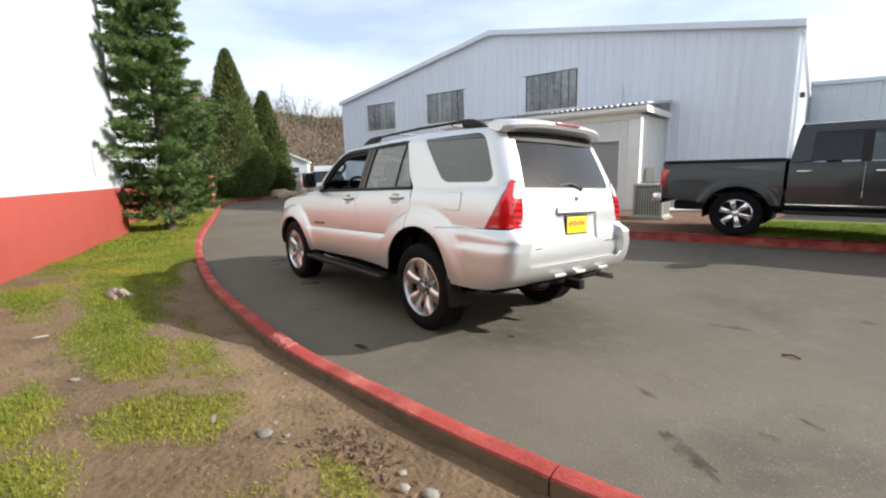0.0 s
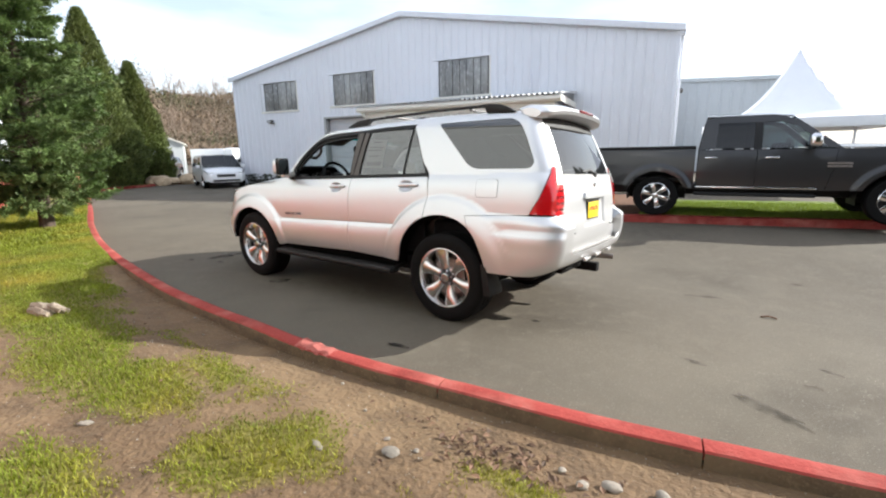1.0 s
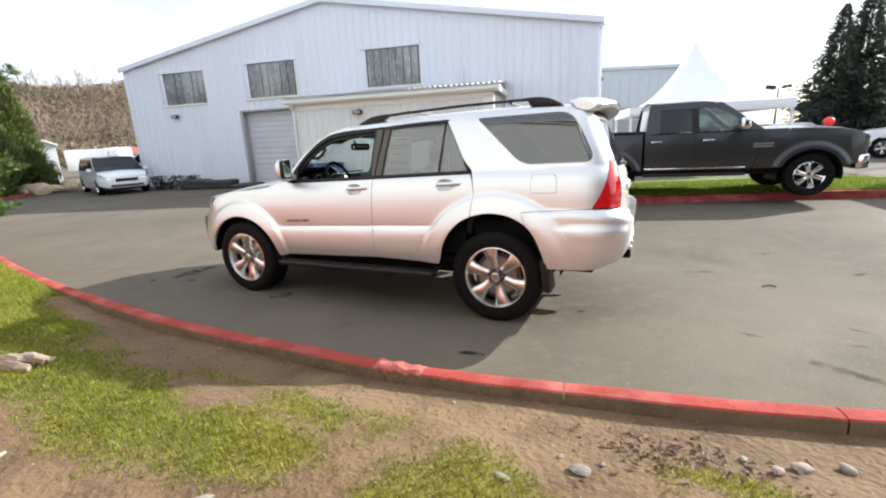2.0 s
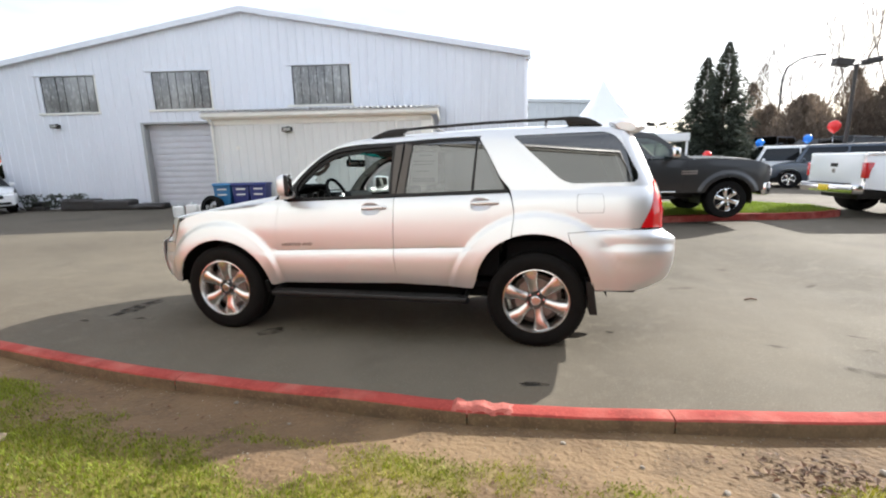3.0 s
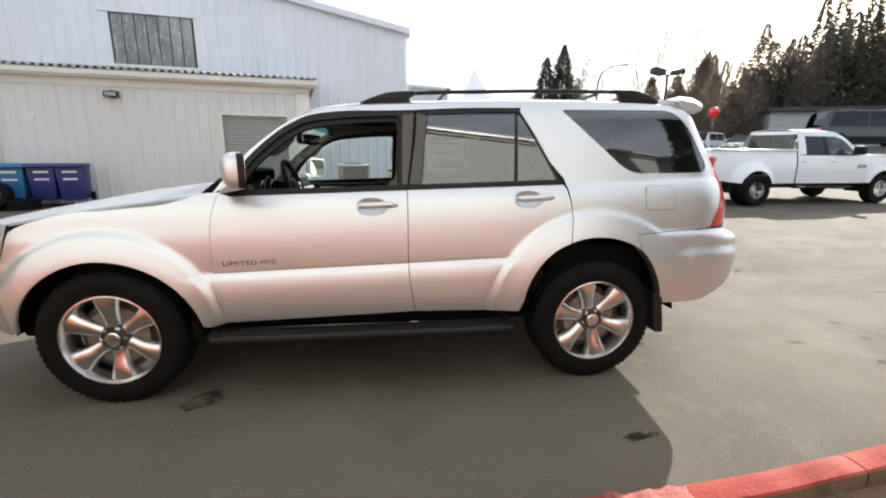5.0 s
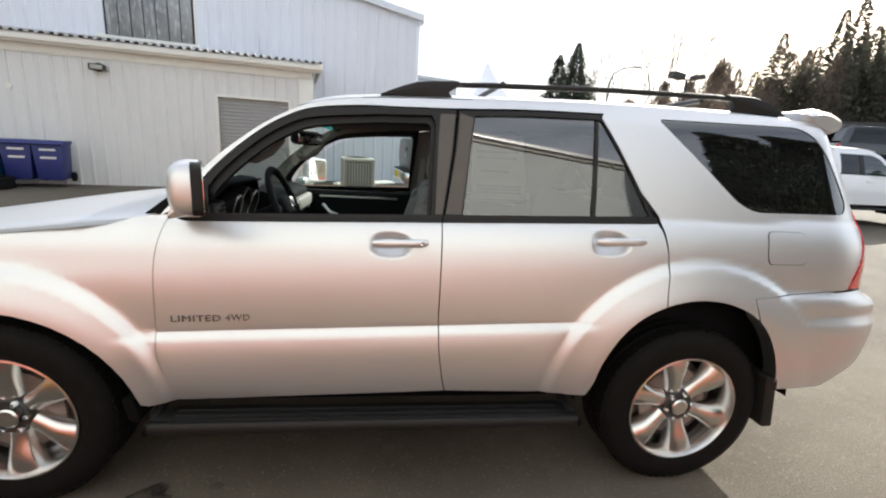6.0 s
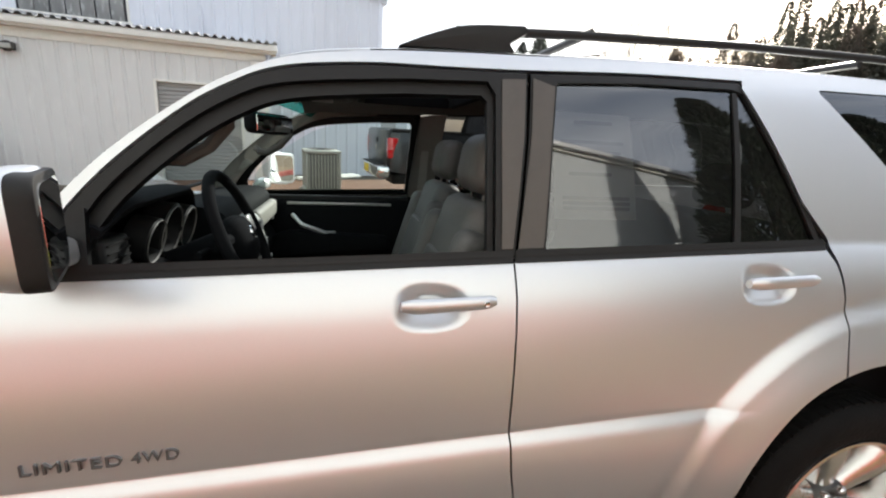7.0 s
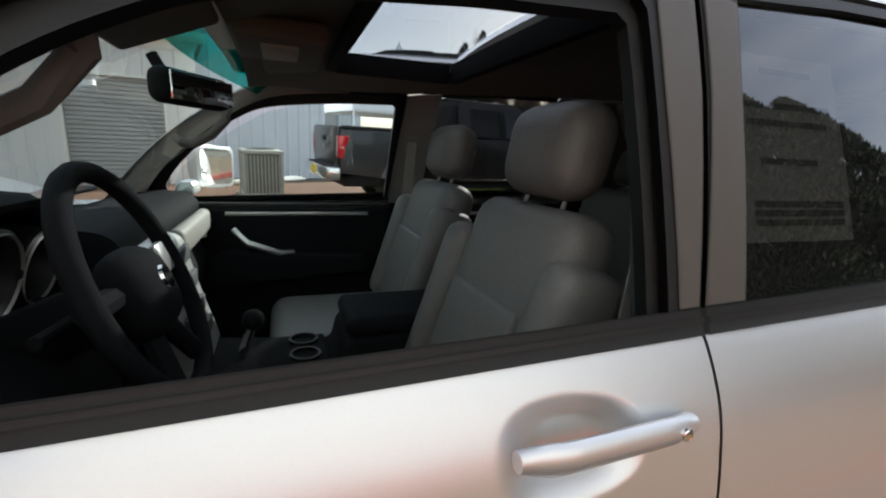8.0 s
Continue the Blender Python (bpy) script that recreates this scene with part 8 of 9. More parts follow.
M_HILLBRUSH = mat("hill brush", (0.2, 0.15, 0.105), 0.95, var=0.3, scale=0.1, col2=(0.09, 0.1, 0.045), mask=(0.5, 0.62), mscale=0.04, island=0.4, thin=0.3)
M_HILLTWIG = mat("hill twigs", (0.36, 0.28, 0.22), 0.95, var=0.3, scale=0.08, col2=(0.16, 0.14, 0.1), mask=(0.45, 0.6), mscale=0.03, island=0.3)
build_hill()


def terrace():
    """The far lot lies on a low bank."""
    bm = bmesh.new()
    cols = []
    for i in range(41):
        az = 21 + 60 * i / 40
        d0 = 36 - 13.5 * smoothstep(30, 44, az)
        up = smoothstep(40, 46, az)
        cols.append([bm.verts.new((*far_pos(EYE3, az, d)[:2], z)) for d, z in ((d0, -0.02), (d0 + 2.2, 0.85 + 0.1 * up), (d0 + 11, 0.9 + 0.75 * up), (92, 1.1 + 0.7 * up))])
    for a, b in zip(cols, cols[1:]):
        for j in range(3):
            bm.faces.new((a[j], b[j], b[j + 1], a[j + 1]))
    tagged(part("far_lot", bm, M_FARLOT), "raised asphalt sales lot on a grassy bank", "ground", kind="structure")


M_FARLOT = mat("far lot asphalt", (0.05, 0.049, 0.044), 0.9, var=0.3, scale=0.3, col2=(0.06, 0.085, 0.025), mask=(0.45, 0.55), mscale=0.12)
terrace()
CARS = [((12.3, 19.2), 0, 168, M_WHITEPAINT, "suv", "white off-road wagon in the sales lot"), ((13.3, 17.3), 0, 150, M_BLUEFAR, "suv", "slate wagon in the sales lot"), ((9.2, 25.5), 0, 20, M_SILVERFAR, "sedan", "silver saloon in the sales lot"),
        ((15.4, 25.5), 0, 200, M_WHITEPAINT, "sedan", "white saloon in the sales lot")]
for (x, y), z, yaw, paint, style, lab in CARS:
    build_car(Matrix.Translation((x, y, z)) @ Matrix.Rotation(radians(yaw), 4, "Z"), paint, lab, 4.6, {"sedan": 1.45, "suv": 1.78, "van": 1.75}[style], 1.85, style)
paints = [M_WHITEPAINT, M_SILVERFAR, M_BLACKFAR, M_BLUEFAR, M_REDFAR, M_SILVERFAR, M_BLACKFAR]
names = ["white", "silver", "black", "slate", "dark red", "silver", "black"]
for i in range(13):
    az = 22.5 + 1.9 * i
    d = (41 if i % 2 else 47) - 9 * smoothstep(36, 44, az)
    p = far_pos(EYE3, az, d)
    st = ("sedan", "suv", "sedan")[i % 3]
    build_car(Matrix.Translation((p.x, p.y, 0.9)) @ Matrix.Rotation(radians(-az + (180 if i % 4 < 2 else 0) + 60 + 8 * (i % 3)), 4, "Z"), paints[(i * 3) % 7], names[(i * 3) % 7] + " car parked on the raised sales lot", 4.6, 1.72 if st == "suv" else 1.45, 1.82, st)
p = far_pos((0.03, -3.0), 50.5, 34)
build_car(Matrix.Translation((p.x, p.y, 1.55)) @ Matrix.Rotation(radians(-22), 4, "Z"), M_BLACKFAR, "large boxy grey-black wagon on the raised lot", 5.2, 2.0, 2.05, "suv")


def build_fence():
    f = thing("lot_building", "long low grey building behind the raised lot", "building", Matrix.Translation(far_pos((0.03, -3.0), 43.0, 50)) @ Matrix.Rotation(radians(-33), 4, "Z"))
    part("wall", box(0, 26, 0, 4, 0.9, 4.6, 0.02), M_GREYDOOR, f, "grey wall")
    part("roof", box(-0.3, 26.3, -0.4, 4.2, 4.6, 4.95, 0.03), M_POLE, f, "dark flat roof edge")


build_fence()


def build_grey_shop():
    m = Matrix.Translation((-2.2, 29.0, 0)) @ Matrix.Rotation(radians(6), 4, "Z")
    g = thing("grey_shop", "long pale grey sheet-metal building behind the tent", "building", m)
    w = ribbed_wall(0, 7.0, lambda u: 5.6 - 0.05 * u, [(2.5, 5.5, 0.0, 3.0)], 0.6, 0.03)
    part("wall", w, M_GREYSHOP, g, smooth=False)
    part("roof", prism([(-0.2, 5.55), (7.2, 5.2), (7.2, 5.4), (-0.2, 5.75)], -0.15, 12), M_GREYSHOP, g, smooth=False)
    part("body", prism([(0, 0), (7.0, 0), (7.0, 5.2), (0, 5.55)], 0.2, 11.8), M_GREYDOOR, g, smooth=False)
    part("side_wall", box(-0.1, 0.1, 0, 11.8, 0, 5.5), M_GREYSHOP, g)
    part("shop_door", box(2.5, 5.5, 0.1, 0.18, 0, 3.0), M_GREYDOOR, g, "grey shop door")


M_GREYSHOP = mat("pale grey siding", (0.5, 0.53, 0.55), 0.5, var=0.06, scale=0.6)
build_grey_shop()


def build_tent():
    c = Vector((3.95, 16.2, 0))
    h = 2.5
    ez, az_ = 2.25, 4.55
    t = thing("marquee_tent", "white peaked marquee tent", "tent", Matrix.Translation(c) @ Matrix.Rotation(radians(9), 4, "Z"))
    bm = bmesh.new()
    rings = []
    n = 9
    for j in range(n + 1):
        k = j / n
        z = ez + (az_ - ez) * k ** 2.4 + 0.02
        r = h * (1 - k) + 0.03
        ring = []
        for a in range(24):
            q, s = divmod(a, 6)
            u = -1 + 2 * s / 6
            x, y = ((u, -1), (1, u), (-u, 1), (-1, -u))[q]
            sag = 0.1 * (1 - abs(u) ** 2) * (1 - k) * k * 2
            ring.append(bm.verts.new((x * r, y * r, z - sag)))
        rings.append(ring)
    for a, b in zip(rings, rings[1:]):
        for i in range(24):
            bm.faces.new((a[i], a[(i + 1) % 24], b[(i + 1) % 24], b[i]))
    part("canopy", bm, M_TENT, t, "white vinyl peaked canopy", smooth="full")
    for ang in range(4):
        v = box(-h, h, -h - 0.015, -h + 0.005, ez - 0.26, ez + 0.03, 0.004)
        bmesh.ops.rotate(v, verts=v.verts, cent=(0, 0, 0), matrix=Matrix.Rotation(ang * math.pi / 2, 3, "Z"))
        part("valance", v, M_TENT, t)
    for sx in (-1, 1):
        for sy in (-1, 1):
            part("leg", tube([(sx * (h - 0.06), sy * (h - 0.06), 0), (sx * (h - 0.06), sy * (h - 0.06), ez)], 0.045, 8), M_TENT, t)
    part("finial", tube([(0, 0, az_ - 0.1), (0, 0, az_ + 0.16)], 0.05, 8, taper=0.01), M_TENT, t)


build_tent()


def lot_lamp(pos, h, label, two=True):
    lp = thing("lot_lamp", label, "street lamp", Matrix.Translation(pos), group="lot lamps")
    part("pole", tube([(0, 0, 0), (0, 0, h)], 0.09, 10, taper=0.06), M_POLE, lp)
    for s in ((-1, 1) if two else (1,)):
        part("arm", tube([(0, 0, h - 0.05), (s * 0.3, -s * 0.1, h + 0.02)], 0.035, 6), M_POLE, lp)
        b = box(s * 0.25, s * 0.85, -0.2, 0.2, h - 0.1, h + 0.14, 0.03)
        bmesh.ops.rotate(b, verts=b.verts, cent=(0, 0, h), matrix=Matrix.Rotation(radians(-10 * s), 3, "Y"))
        part("lamp_head", b, M_POLE, lp, "dark box lamp head")


q = far_pos(EYE3, 30.4, 27)
lot_lamp(q, 5.1, "dark twin-head lot lamp on a pole")
lot_lamp(far_pos(EYE2, 12.3, 47), 4.2, "dark twin-head lamp seen over the pickup")
sp = thing("street_lamp", "tall grey street lamp with a curved arm", "street lamp", Matrix.Translation(far_pos(EYE3, 24.5, 57)))
part("pole", tube([(0, 0, 0), (0, 0, 8.6), (0.3, 0, 9.6), (1.3, -0.2, 10.3), (2.6, -0.4, 10.5)], 0.12, 8, taper=0.06), M_POLE, sp)
part("lamp_head", box(2.3, 3.2, -0.6, -0.25, 10.42, 10.58, 0.04), M_POLE, sp)
for az, d, h in ((18.2, 38, 4.6), (23.2, 70, 6.0)):
    up = thing("utility_pole", "weathered wooden utility pole", "pole", Matrix.Translation(far_pos(EYE2, az, d)))
    part("shaft", tube([(0, 0, 0), (0, 0, h)], 0.13, 8, taper=0.09), M_POLEWOOD, up)


def balloon(pos, material, label, r=0.2):
    bl = thing("balloon", label, "balloon", Matrix.Translation(pos), group="balloons")
    bm = bmesh.new()
    bmesh.ops.create_uvsphere(bm, u_segments=18, v_segments=12, radius=r)
    for v in bm.verts:
        if v.co.z < 0:
            v.co.z *= 1.25
            v.co.x *= 1 - 0.12 * (v.co.z / r) ** 2
            v.co.y *= 1 - 0.12 * (v.co.z / r) ** 2
    part("skin", bm, material, bl, smooth="full")
    part("knot", tube([(0, 0, -r * 1.22), (0, 0, -r * 1.36)], 0.02, 6, taper=0.035), material, bl)
    part("string", tube([(0, 0, -r * 1.3), (0.05, 0.02, -pos.z * 0.6), (0, 0, -pos.z)], 0.006, 4), M_TENT, bl)


for az, d, z, mt, lab in ((29.5, 26, 2.55, M_REDBALL, "red balloon on a string over the sales lot"), (35.2, 26, 3.15, M_REDBALL, "red balloon on a string over the sales lot"), (23.6, 34, 2.1, M_BLUEBALL, "blue balloon on a string over the sales lot"), (27.4, 34, 2.25, M_BLUEBALL, "blue balloon on a string over the sales lot")):
    pp = far_pos(EYE3, az, d)
    pp.z = z
    balloon(pp, mt, lab, 0.23)
pp = far_pos(EYE2, 17.0, 26)
pp.z = 1.45
balloon(pp, M_REDBALL, "red balloon on a string over the sales lot", 0.2)


# ---- far left of the yard ----
def build_left_yard():
    m = Matrix.Translation((-36.0, 14.3, 0)) @ Matrix.Rotation(radians(64), 4, "Z")
    g = thing("white_garage", "small white garage with an open dark doorway", "building", m)
    part("wall", prism([(0, 0), (0, 2.5), (-1.5, 3.15), (-2.9, 2.55), (-2.9, 0)], 0, 6, 0.0), M_WALLWHITE, g, "white wall", smooth=False)
    # no opening is cut: a near-black sheet paints the shade inside
    part("doorway", box(-2.0, -0.75, -0.03, 0.02, 0, 2.0), M_DARKGAP, g, "open doorway, its inner shade painted as a dark sheet")
    part("roof", prism([(0.2, 2.44), (0.2, 2.55), (-1.5, 3.28), (-3.1, 2.6), (-3.1, 2.49), (-1.5, 3.17)], -0.2, 6.2), M_TRIM, g, smooth=False)
    tr = thing("box_trailer", "white box trailer parked at the yard's end", "trailer", Matrix.Translation((-38.2, 18.2, 0)) @ Matrix.Rotation(radians(30), 4, "Z"))
    part("box", box(-1.9, 1.3, -1.0, 1.0, 0.5, 2.15, 0.06), M_WHITEPAINT, tr)
    part("nose_cap", cushion(1.3, 2.2, -0.95, 0.95, 0.55, 2.2, 0.2), M_WHITEPAINT, tr)
    for x in (-0.6, 0.3):
        plain_wheel(tr, x, -0.95, 0.32, 0.32, 0.2, 0.2, M_ALLOY, 5)
        plain_wheel(tr, x, 0.95, 0.32, 0.32, 0.2, 0.2, M_ALLOY, 5)
    rs = thing("red_roof_shed", "long shed with a faded red roof", "building", Matrix.Translation((-62, 42, 0)) @ Matrix.Rotation(radians(24), 4, "Z"))
    part("wall", box(-16, 18, 0, 6, 0, 1.75), M_WALLWHITE, rs)
    part("roof", prism([(-0.4, 1.7), (3.0, 2.75), (6.4, 1.7)], -16.5, 18.5, axis="x"), M_ROOFRED, rs, "faded red roof", smooth=False)
    build_car(Matrix.Translation((-24.5, 14.2, 0)) @ Matrix.Rotation(radians(-150), 4, "Z"), M_WHITEPAINT, "white van behind the minivan", 5.2, 1.9, 1.95, "van", "van")
    build_car(Matrix.Translation((-29.0, 9.6, 0)) @ Matrix.Rotation(radians(-40), 4, "Z"), M_BLACKFAR, "small black off-road car by the garage", 3.9, 1.5, 1.7, "suv")
    bo = thing("bollard", "short reddish-brown post beside the kerb", "bollard", Matrix.Translation((-17.3, 1.75, 0.1)))
    part("post", tube([(0, 0, 0), (0, 0, 1.25)], 0.12, 12), M_ROOFRED, bo)
    part("cap", lathe([(1.25, 0.12), (1.3, 0.1), (1.32, 0.01)], 12, "z"), M_ROOFRED, bo)
    for i in range(9):
        bm = bmesh.new()
        bmesh.ops.create_icosphere(bm, subdivisions=2, radius=1)
        s = rng.uniform(0.25, 0.5)
        for v in bm.verts:
            k = 1 + 0.35 * noise.noise(v.co * 1.3 + Vector((i * 3, 0, 0)))
            v.co = v.co * k * s
            v.co.z = v.co.z * 0.7
        ob = part("boulder", bm, M_BOULDER, None, smooth=False)
        ob.location = (-22.6 + rng.uniform(-0.7, 0.7), 6.6 + i * 0.28 + rng.uniform(-0.3, 0.3), 0.2)
        tagged(ob, "pale tan boulder beside the red kerb", "rock", "boulders")


M_BOULDER = mat("tan boulder", (0.5, 0.38, 0.25), 0.9, var=0.25, scale=4, bump=0.02, bscale=12)
build_left_yard()


# ---- clutter round the warehouse ----
def build_bin(u, v, material, label, w=0.5, hgt=0.86):
    b = thing("waste_bin", label, "bin", TB @ pose(u, v, 0.1, 0, 0, 3), group="waste bins")
    body = prism([(-w / 2 + 0.04, 0.06), (w / 2 - 0.04, 0.06), (w / 2, hgt - 0.08), (-w / 2, hgt - 0.08)], -0.5, 0.0, 0.02)
    part("body", body, material, b)
    part("lid", prism(fillet([(-0.56, hgt - 0.08), (0.02, hgt - 0.08), (0.02, hgt - 0.01), (-0.5, hgt)], 0.03), -w / 2 - 0.02, w / 2 + 0.02, 0.012, axis="x"), material, b)
    for s in (-1, 1):
        wh = lathe([(-0.025, 0.1), (0.025, 0.1), (0.025, 0.02), (-0.025, 0.02)], 16, "x")
        bmesh.ops.translate(wh, verts=wh.verts, vec=(s * w / 2, -0.03, 0.1))
        part("wheel", wh, M_RUBBER, b)
    part("handle", tube([(-w / 2 + 0.06, 0.04, hgt - 0.1), (w / 2 - 0.06, 0.04, hgt - 0.1)], 0.014, 6), material, b)
    for i in range(2):
        part("marking_bar", box(-0.12, 0.14, -0.515, -0.503, 0.5 + 0.16 * i, 0.54 + 0.16 * i), M_PAPER, b, "pale marking bar")


build_bin(-9.55, -2.75, M_BLUELIGHT, "light blue plastic waste bin against the annex")
build_bin(-9.0, -2.72, M_BLUE, "dark blue plastic waste bin against the annex")
build_bin(-8.48, -2.72, M_BLUE, "dark blue plastic waste bin with pale markings")


def build_jug(x, y, s, label):
    j = thing("plastic_jug", label, "jug", Matrix.Translation((x, y, 0)) @ Matrix.Rotation(rng.uniform(0, 3), 4, "Z"), group="plastic jugs")
    part("body", cushion(-0.17 * s, 0.17 * s, -0.13 * s, 0.13 * s, 0, 0.34 * s, 0.04), M_JUG, j)
    part("cap", tube([(0.06, 0, 0.34 * s), (0.06, 0, 0.39 * s)], 0.035, 10), M_WALLWHITE, j)
    part("handle", tube([(-0.12 * s, 0, 0.33 * s), (-0.06 * s, 0, 0.4 * s), (0.03, 0, 0.36 * s)], 0.014, 6), M_JUG, j)


for x, y, s in ((-8.95, 6.85, 1.0), (-8.62, 7.02, 1.1), (-8.3, 7.15, 1.05), (-8.75, 7.3, 0.9)):
    build_jug(x, y, s, "milky white plastic jug on the asphalt")


def loose_tyre(m, label):
    t = thing("loose_tyre", label, "tyre", m, group="loose tyres")
    part("casing", lathe([(-0.1, 0.2), (-0.12, 0.27), (-0.1, 0.32), (0.1, 0.32), (0.12, 0.27), (0.1, 0.2), (0.06, 0.24), (-0.06, 0.24), (-0.1, 0.2)], 32, "z", caps=False), M_RUBBER, t)


loose_tyre(Matrix.Translation((-7.95, 7.05, 0.3)) @ Matrix.Rotation(radians(70), 4, "X"), "black tyre leaning beside the jugs")
loose_tyre(Matrix.Translation((-7.6, 7.25, 0.12)), "black tyre lying on the asphalt")
heap = thing("covered_heap", "low heap under a dark sheet along the warehouse foot", "heap", TB)
for u0, u1, hh in ((-16.6, -15.4, 0.42), (-15.5, -14.1, 0.36), (-14.2, -12.9, 0.2)):
    bm = box(u0, u1, -0.95, -0.35, 0.0, hh, 0.09, seg=3)
    bmesh.ops.subdivide_edges(bm, edges=bm.edges[:], cuts=3, use_grid_fill=True)
    for v in bm.verts:
        if v.co.z > 0.03:
            v.co += Vector((0.05, 0.05, 0.07)) * noise.noise(v.co * 3.1)
    part("sheet", bm, M_POLE, heap)
for u0, u1, hh in ((-18.2, -17.5, 0.3),):
    pl = thing("scrap_timber", "dark weathered timber stacked by the warehouse", "timber", TB, group="scrap")
    for k in range(3):
        part("beam", box(u0 + 0.03 * k, u1 - 0.04 * k, -0.6 + 0.12 * k, -0.45 + 0.13 * k, 0.0 if k < 2 else hh * 0.5, hh * 0.5 if k < 2 else hh, 0.01), M_POLE, pl)
for i in range(3):
    sh_items = []
    c = TB @ Vector((-18.0 + 0.9 * i, -0.6, 0))
    for j in range(260):
        a = rng.uniform(0, 6.283)
        sh_items.append((c + Vector((0.35 * math.cos(a) * rng.random(), 0.35 * math.sin(a) * rng.random(), 0.05 + 0.5 * rng.random())), Vector((rng.uniform(-1, 1), rng.uniform(-1, 1), rng.uniform(0, 1))).normalized(), 0.1, 0.03))
    sprays("low_shrub", M_FIR, sh_items, "low dark shrub at the foot of the warehouse")["category"] = "shrub"


def build_ac(m):
    ac = thing("air_conditioner", "beige outdoor air-conditioning unit with a louvred coil", "air conditioner", m)
    part("pad", box(-0.5, 0.5, -0.5, 0.5, 0.0, 0.08, 0.015), M_STONE, ac, "concrete pad")
    part("coil", box(-0.37, 0.37, -0.37, 0.37, 0.1, 0.86, 0.03), M_ACFIN, ac, "dark coil fins")
    for s in (-1, 1):
        for t in (-1, 1):
            part("corner_post", box(s * 0.39 - 0.03, s * 0.39 + 0.03, t * 0.39 - 0.03, t * 0.39 + 0.03, 0.08, 0.9, 0.012), M_ACBEIGE, ac)
    part("top_panel", box(-0.43, 0.43, -0.43, 0.43, 0.87, 0.94, 0.02), M_ACBEIGE, ac)
    part("base_panel", box(-0.43, 0.43, -0.43, 0.43, 0.08, 0.13, 0.015), M_ACBEIGE, ac)
    for i in range(10):
        a = -0.33 + 0.0735 * i
        for t in (-1, 1):
            part("louvre", box(a - 0.011, a + 0.011, t * 0.385 - 0.01, t * 0.385 + 0.01, 0.13, 0.87), M_ACBEIGE, ac)
            part("louvre", box(t * 0.385 - 0.01, t * 0.385 + 0.01, a - 0.011, a + 0.011, 0.13, 0.87), M_ACBEIGE, ac)
    grill = bmesh.new()
    for k in range(4):
        r = 0.08 + 0.08 * k
        tube([(r * math.cos(a), r * math.sin(a), 0.955) for a in (2 * math.pi * i / 20 for i in range(21))], 0.006, 4, grill, cap=False)
    part("fan_guard", grill, M_POLE, ac, "dark wire fan guard")
    return ac


build_ac(pose(-0.6, 7.6, 0.12, 0, 0, 10) @ Matrix.Diagonal((0.8, 0.8, 0.92, 1)))
eb = thing("meter_box", "grey electrical box with conduit on the annex wall", "meter box", TB @ pose(-3.2, -1.75, 1.1, 0, 0, 90))
part("case", box(-0.18, 0.18, -0.14, 0.0, -0.25, 0.25, 0.01), M_ACBEIGE, eb)
part("conduit", tube([(0, -0.05, -0.25), (0, -0.05, -1.0)], 0.02, 8), M_ACBEIGE, eb)
pipe = thing("pipe_stack", "pale pipes and boards lying beside the air conditioner", "pipes", TB @ pose(-1.9, -2.3, 0.16, 0, 0, 25))
for i in range(5):
    part("pipe", tube([(-0.8, 0.1 * i - 0.2, 0.03 + 0.02 * (i % 2)), (0.9, 0.1 * i - 0.15, 0.05 + 0.02 * (i % 2))], 0.028, 8), M_TRIM, pipe)

# ---- small things on the lawn and asphalt ----
for i, (x, y, sx, sy, sz) in enumerate(((2.3, -2.58, 0.07, 0.05, 0.018), (2.2, -2.5, 0.025, 0.02, 0.012), (2.38, -2.5, 0.022, 0.02, 0.012), (3.16, -2.2, 0.06, 0.045, 0.03), (3.06, -2.27, 0.04, 0.035, 0.025), (3.34, -2.12, 0.05, 0.04, 0.03), (3.45, -2.28, 0.045, 0.03, 0.025), (2.95, -2.2, 0.03, 0.025, 0.02), (1.55, -2.2, 0.02, 0.016, 0.01), (-0.4, -2.15, 0.022, 0.018, 0.014), (0.05, -2.3, 0.016, 0.014, 0.01), (1.9, -2.35, 0.018, 0.014, 0.01), (0.9, -3.3, 0.06, 0.03, 0.015), (-0.3, -3.5, 0.08, 0.03, 0.015), (2.0, -2.75, 0.07, 0.025, 0.012))):
    bm = bmesh.new()
    bmesh.ops.create_icosphere(bm, subdivisions=2, radius=1)
    for v in bm.verts:
        k = 1 + 0.25 * noise.noise(v.co * 1.7 + Vector((i * 5, 0, 0)))
        v.co = Vector((v.co.x * sx * 0.7, v.co.y * sy * 0.7, v.co.z * sz * 0.6)) * k
    bmesh.ops.rotate(bm, verts=bm.verts, cent=(0, 0, 0), matrix=Matrix.Rotation(i * 1.1, 3, "Z"))
    ob = part("pebble", bm, M_STONE, None)
    ob.location = (x, y, lawn_z(x, y) + sz * 0.5)
    tagged(ob, "pale rounded stone lying on the bare soil", "stone", "stones")

chunk = thing("rotten_log", "bleached broken piece of rotten wood on the grass", "wood", Matrix.Translation((-1.42, -2.9, lawn_z(-1.42, -2.9))) @ Matrix.Rotation(radians(12), 4, "Z"))
for k, (x, y, z, ln, r) in enumerate(((-0.05, 0, 0.04, 0.3, 0.045), (0.05, 0.05, 0.035, 0.24, 0.035), (0.0, -0.06, 0.03, 0.28, 0.03), (0.1, 0.0, 0.07, 0.18, 0.025))):
    bm = tube([(x - ln / 2, y, z * 0.8), (x - ln / 4, y + 0.01, z), (x + ln / 4, y - 0.012, z * 1.1), (x + ln / 2, y + 0.01, z * 0.7)], r, 7)
    for v in bm.verts:
        v.co += Vector((0.02, 0.02, 0.015)) * noise.noise(v.co * 25 + Vector((k, 0, 0)))
    part("splinter", bm, M_WOOD, chunk, smooth=False)

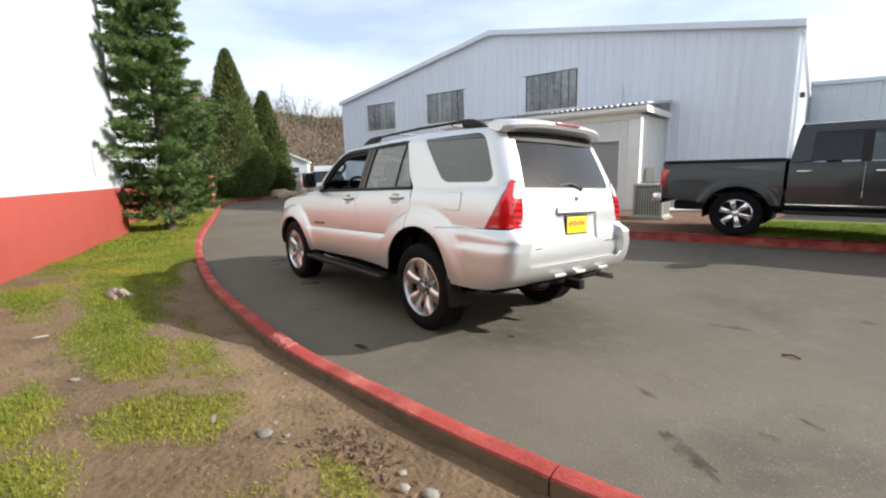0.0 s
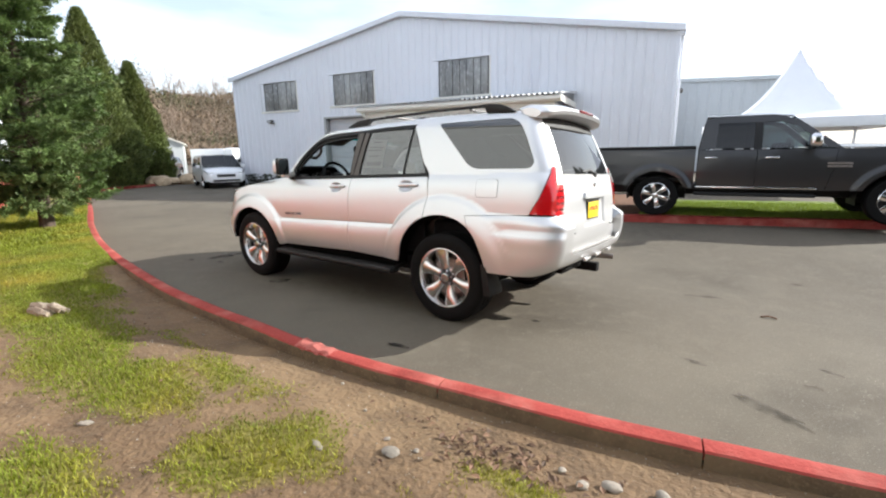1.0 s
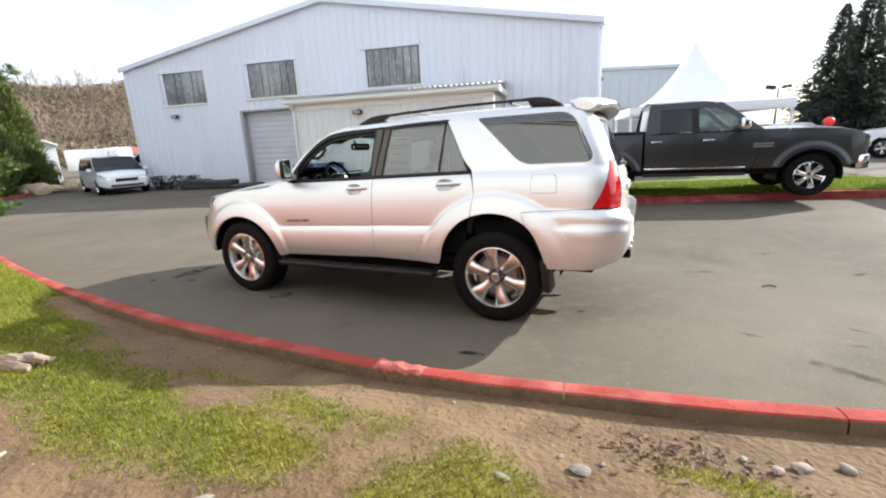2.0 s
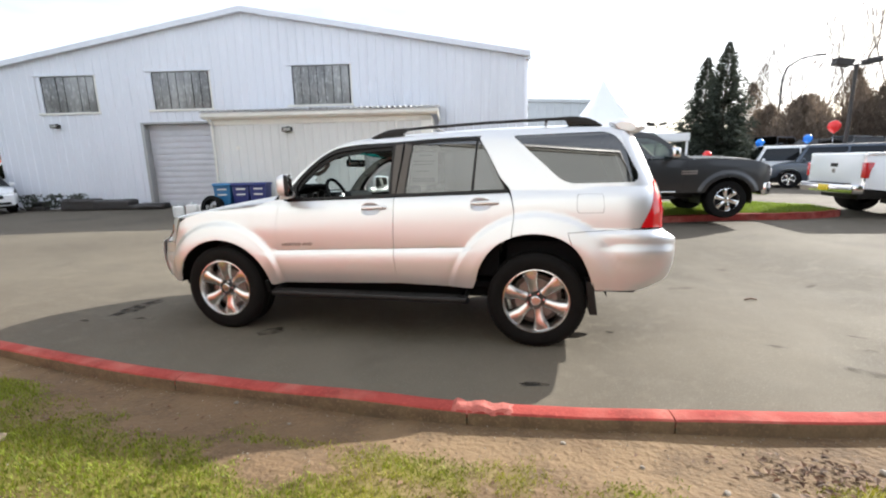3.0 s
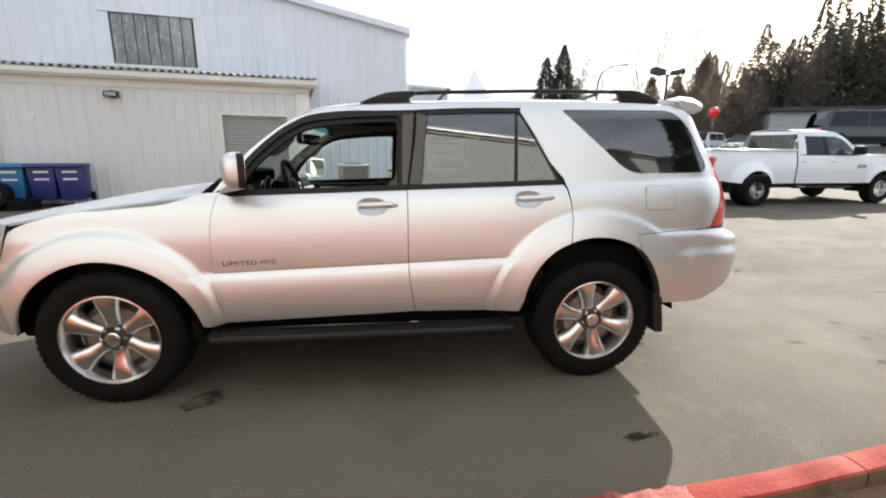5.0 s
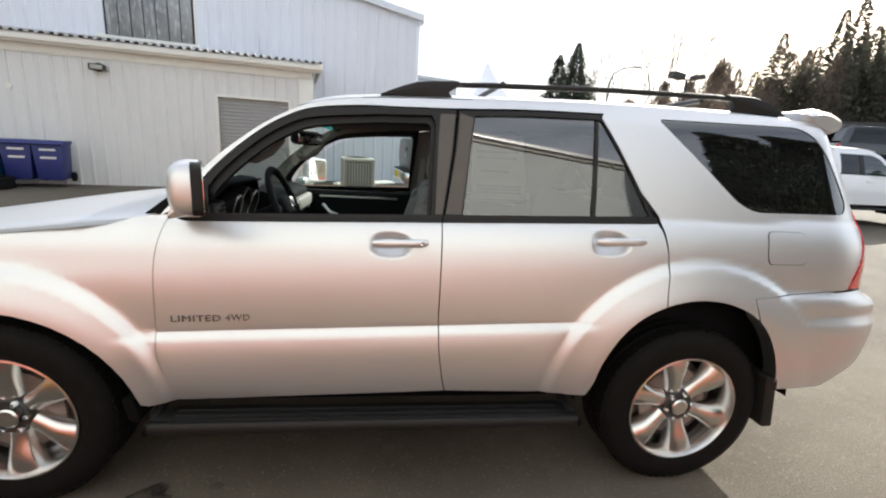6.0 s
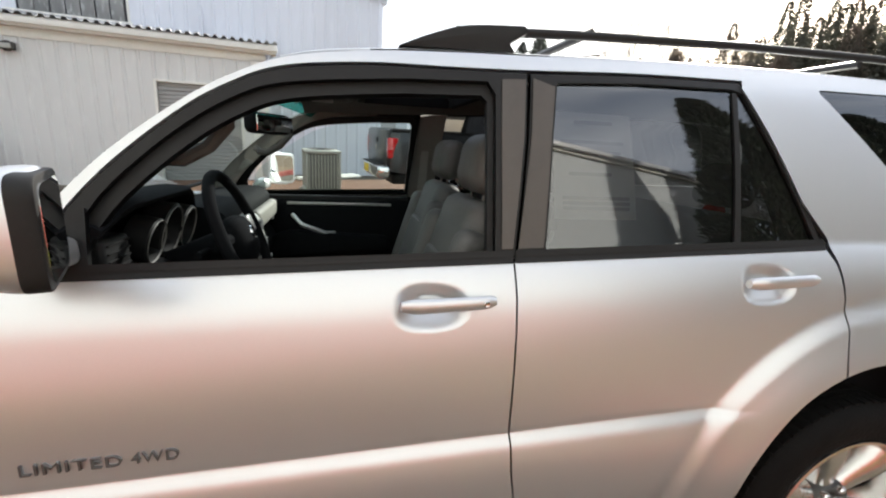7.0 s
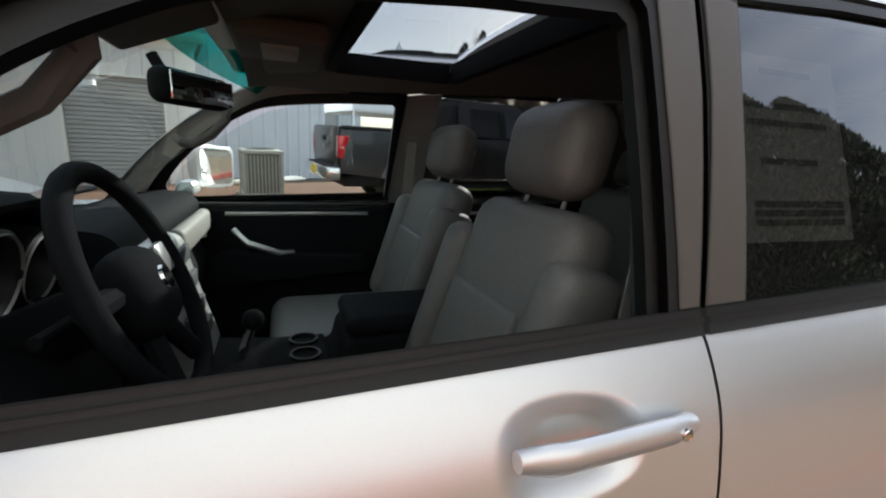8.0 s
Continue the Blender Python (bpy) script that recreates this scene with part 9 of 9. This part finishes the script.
leaves_v, leaves_f = [], []
for i in range(230):
    if i < 140:
        x, y = rng.gauss(2.68, 0.2), rng.gauss(-2.28, 0.09)
    else:
        x, y = rng.uniform(-1.5, 3.6), 0
        y = kerb_y(x) - rng.uniform(0.15, 1.3)
    z = lawn_z(x, y) + rng.uniform(0.004, 0.03)
    a, s = rng.uniform(0, 6.283), rng.uniform(0.012, 0.026) * (1 if i < 140 else 0.7)
    u = Vector((math.cos(a), math.sin(a), rng.uniform(-0.3, 0.3))) * s
    w = Vector((-math.sin(a), math.cos(a), rng.uniform(-0.4, 0.4))) * s * 0.55
    b = len(leaves_v)
    c = Vector((x, y, z))
    for q in (c - u, c + w - u * 0.2 + Vector((0, 0, 0.006)), c + u, c - w - u * 0.2 + Vector((0, 0, 0.008))):
        leaves_v.append(tuple(q))
    leaves_f += [(b, b + 1, b + 2), (b, b + 2, b + 3)]
me = bpy.data.meshes.new("dead_leaves")
me.from_pydata(leaves_v, [], leaves_f)
me.materials.append(M_LEAF)
tagged(new("dead_leaves", me), "dry brown fallen leaves scattered on the soil", "leaves", kind="stuff")

crumbs_v, crumbs_f = [], []
for i in range(1500):
    x = rng.uniform(-2.5, 4.2)
    y = kerb_y(x) - 0.1 - rng.random() ** 1.4 * 1.9
    s = rng.uniform(0.003, 0.008)
    z = lawn_z(x, y)
    b = len(crumbs_v)
    a = rng.uniform(0, 6.28)
    crumbs_v += [(x + s * math.cos(a + k * 2.09), y + s * math.sin(a + k * 2.09), z - 0.002) for k in range(3)] + [(x, y, z + s * rng.uniform(0.5, 1.1))]
    crumbs_f += [(b, b + 1, b + 3), (b + 1, b + 2, b + 3), (b + 2, b, b + 3)]
me = bpy.data.meshes.new("soil_crumbs")
me.from_pydata(crumbs_v, [], crumbs_f)
me.materials.append(M_STONE)
tagged(new("soil_crumbs", me), "small stones and soil crumbs on the bare ground", "gravel", kind="stuff")


def stain(x, y, sx, sy, ang, seed, material=None):
    bm = bmesh.new()
    vs = []
    for k in range(28):
        a = 2 * math.pi * k / 28
        r = 1 + 0.45 * noise.noise((math.cos(a) * 1.8 + seed, math.sin(a) * 1.8, seed)) + 0.25 * noise.noise((math.cos(a) * 5, math.sin(a) * 5, seed))
        vs.append(bm.verts.new((r * sx * math.cos(a), r * sy * math.sin(a), 0)))
    bm.faces.new(vs)
    ob = part("oil_stain", bm, material or M_STAIN, None, smooth=False)
    turn = Matrix.Translation((x, y, 0)) @ Matrix.Rotation(radians(ang), 4, "Z")
    for v in ob.data.vertices:
        q = turn @ v.co
        v.co = (q.x, q.y, ground_z(q.x, q.y) + 0.004)
    tagged(ob, "dark oil stain soaked into the asphalt", "stain", kind="structure")


for i, (x, y, sx, sy, an) in enumerate(((-2.87, -0.43, 0.34, 0.1, 90), (-0.94, -0.91, 0.14, 0.07, 45), (-0.68, -0.84, 0.035, 0.02, 0), (3.26, -0.56, 0.09, 0.025, -20), (4.02, -0.22, 0.08, 0.02, -30), (3.9, -0.55, 0.05, 0.03, 10), (2.03, -0.43, 0.045, 0.03, 0), (3.12, 1.36, 0.16, 0.05, 20), (3.7, -1.03, 0.2, 0.05, -30), (1.4, -1.52, 0.1, 0.03, 10), (4.6, 1.6, 0.1, 0.03, 40), (3.9, 2.4, 0.1, 0.04, 0), (-3.0, -0.95, 0.05, 0.03, 0), (-2.5, -0.8, 0.06, 0.02, 15), (5.4, 0.5, 0.14, 0.03, -20))):
    stain(x, y, sx, sy, an, 3.7 * i, M_STAINFAINT if x > 3 else None)
twg = thing("twig", "dry brown twig on the asphalt", "twig", Matrix.Translation((3.68, 0.9, ground_z(3.68, 0.9) + 0.008)))
part("stick", tube([(-0.06, 0, 0), (0, 0.015, 0.012), (0.06, 0, 0.004)], 0.008, 6), M_LEAF, twg)
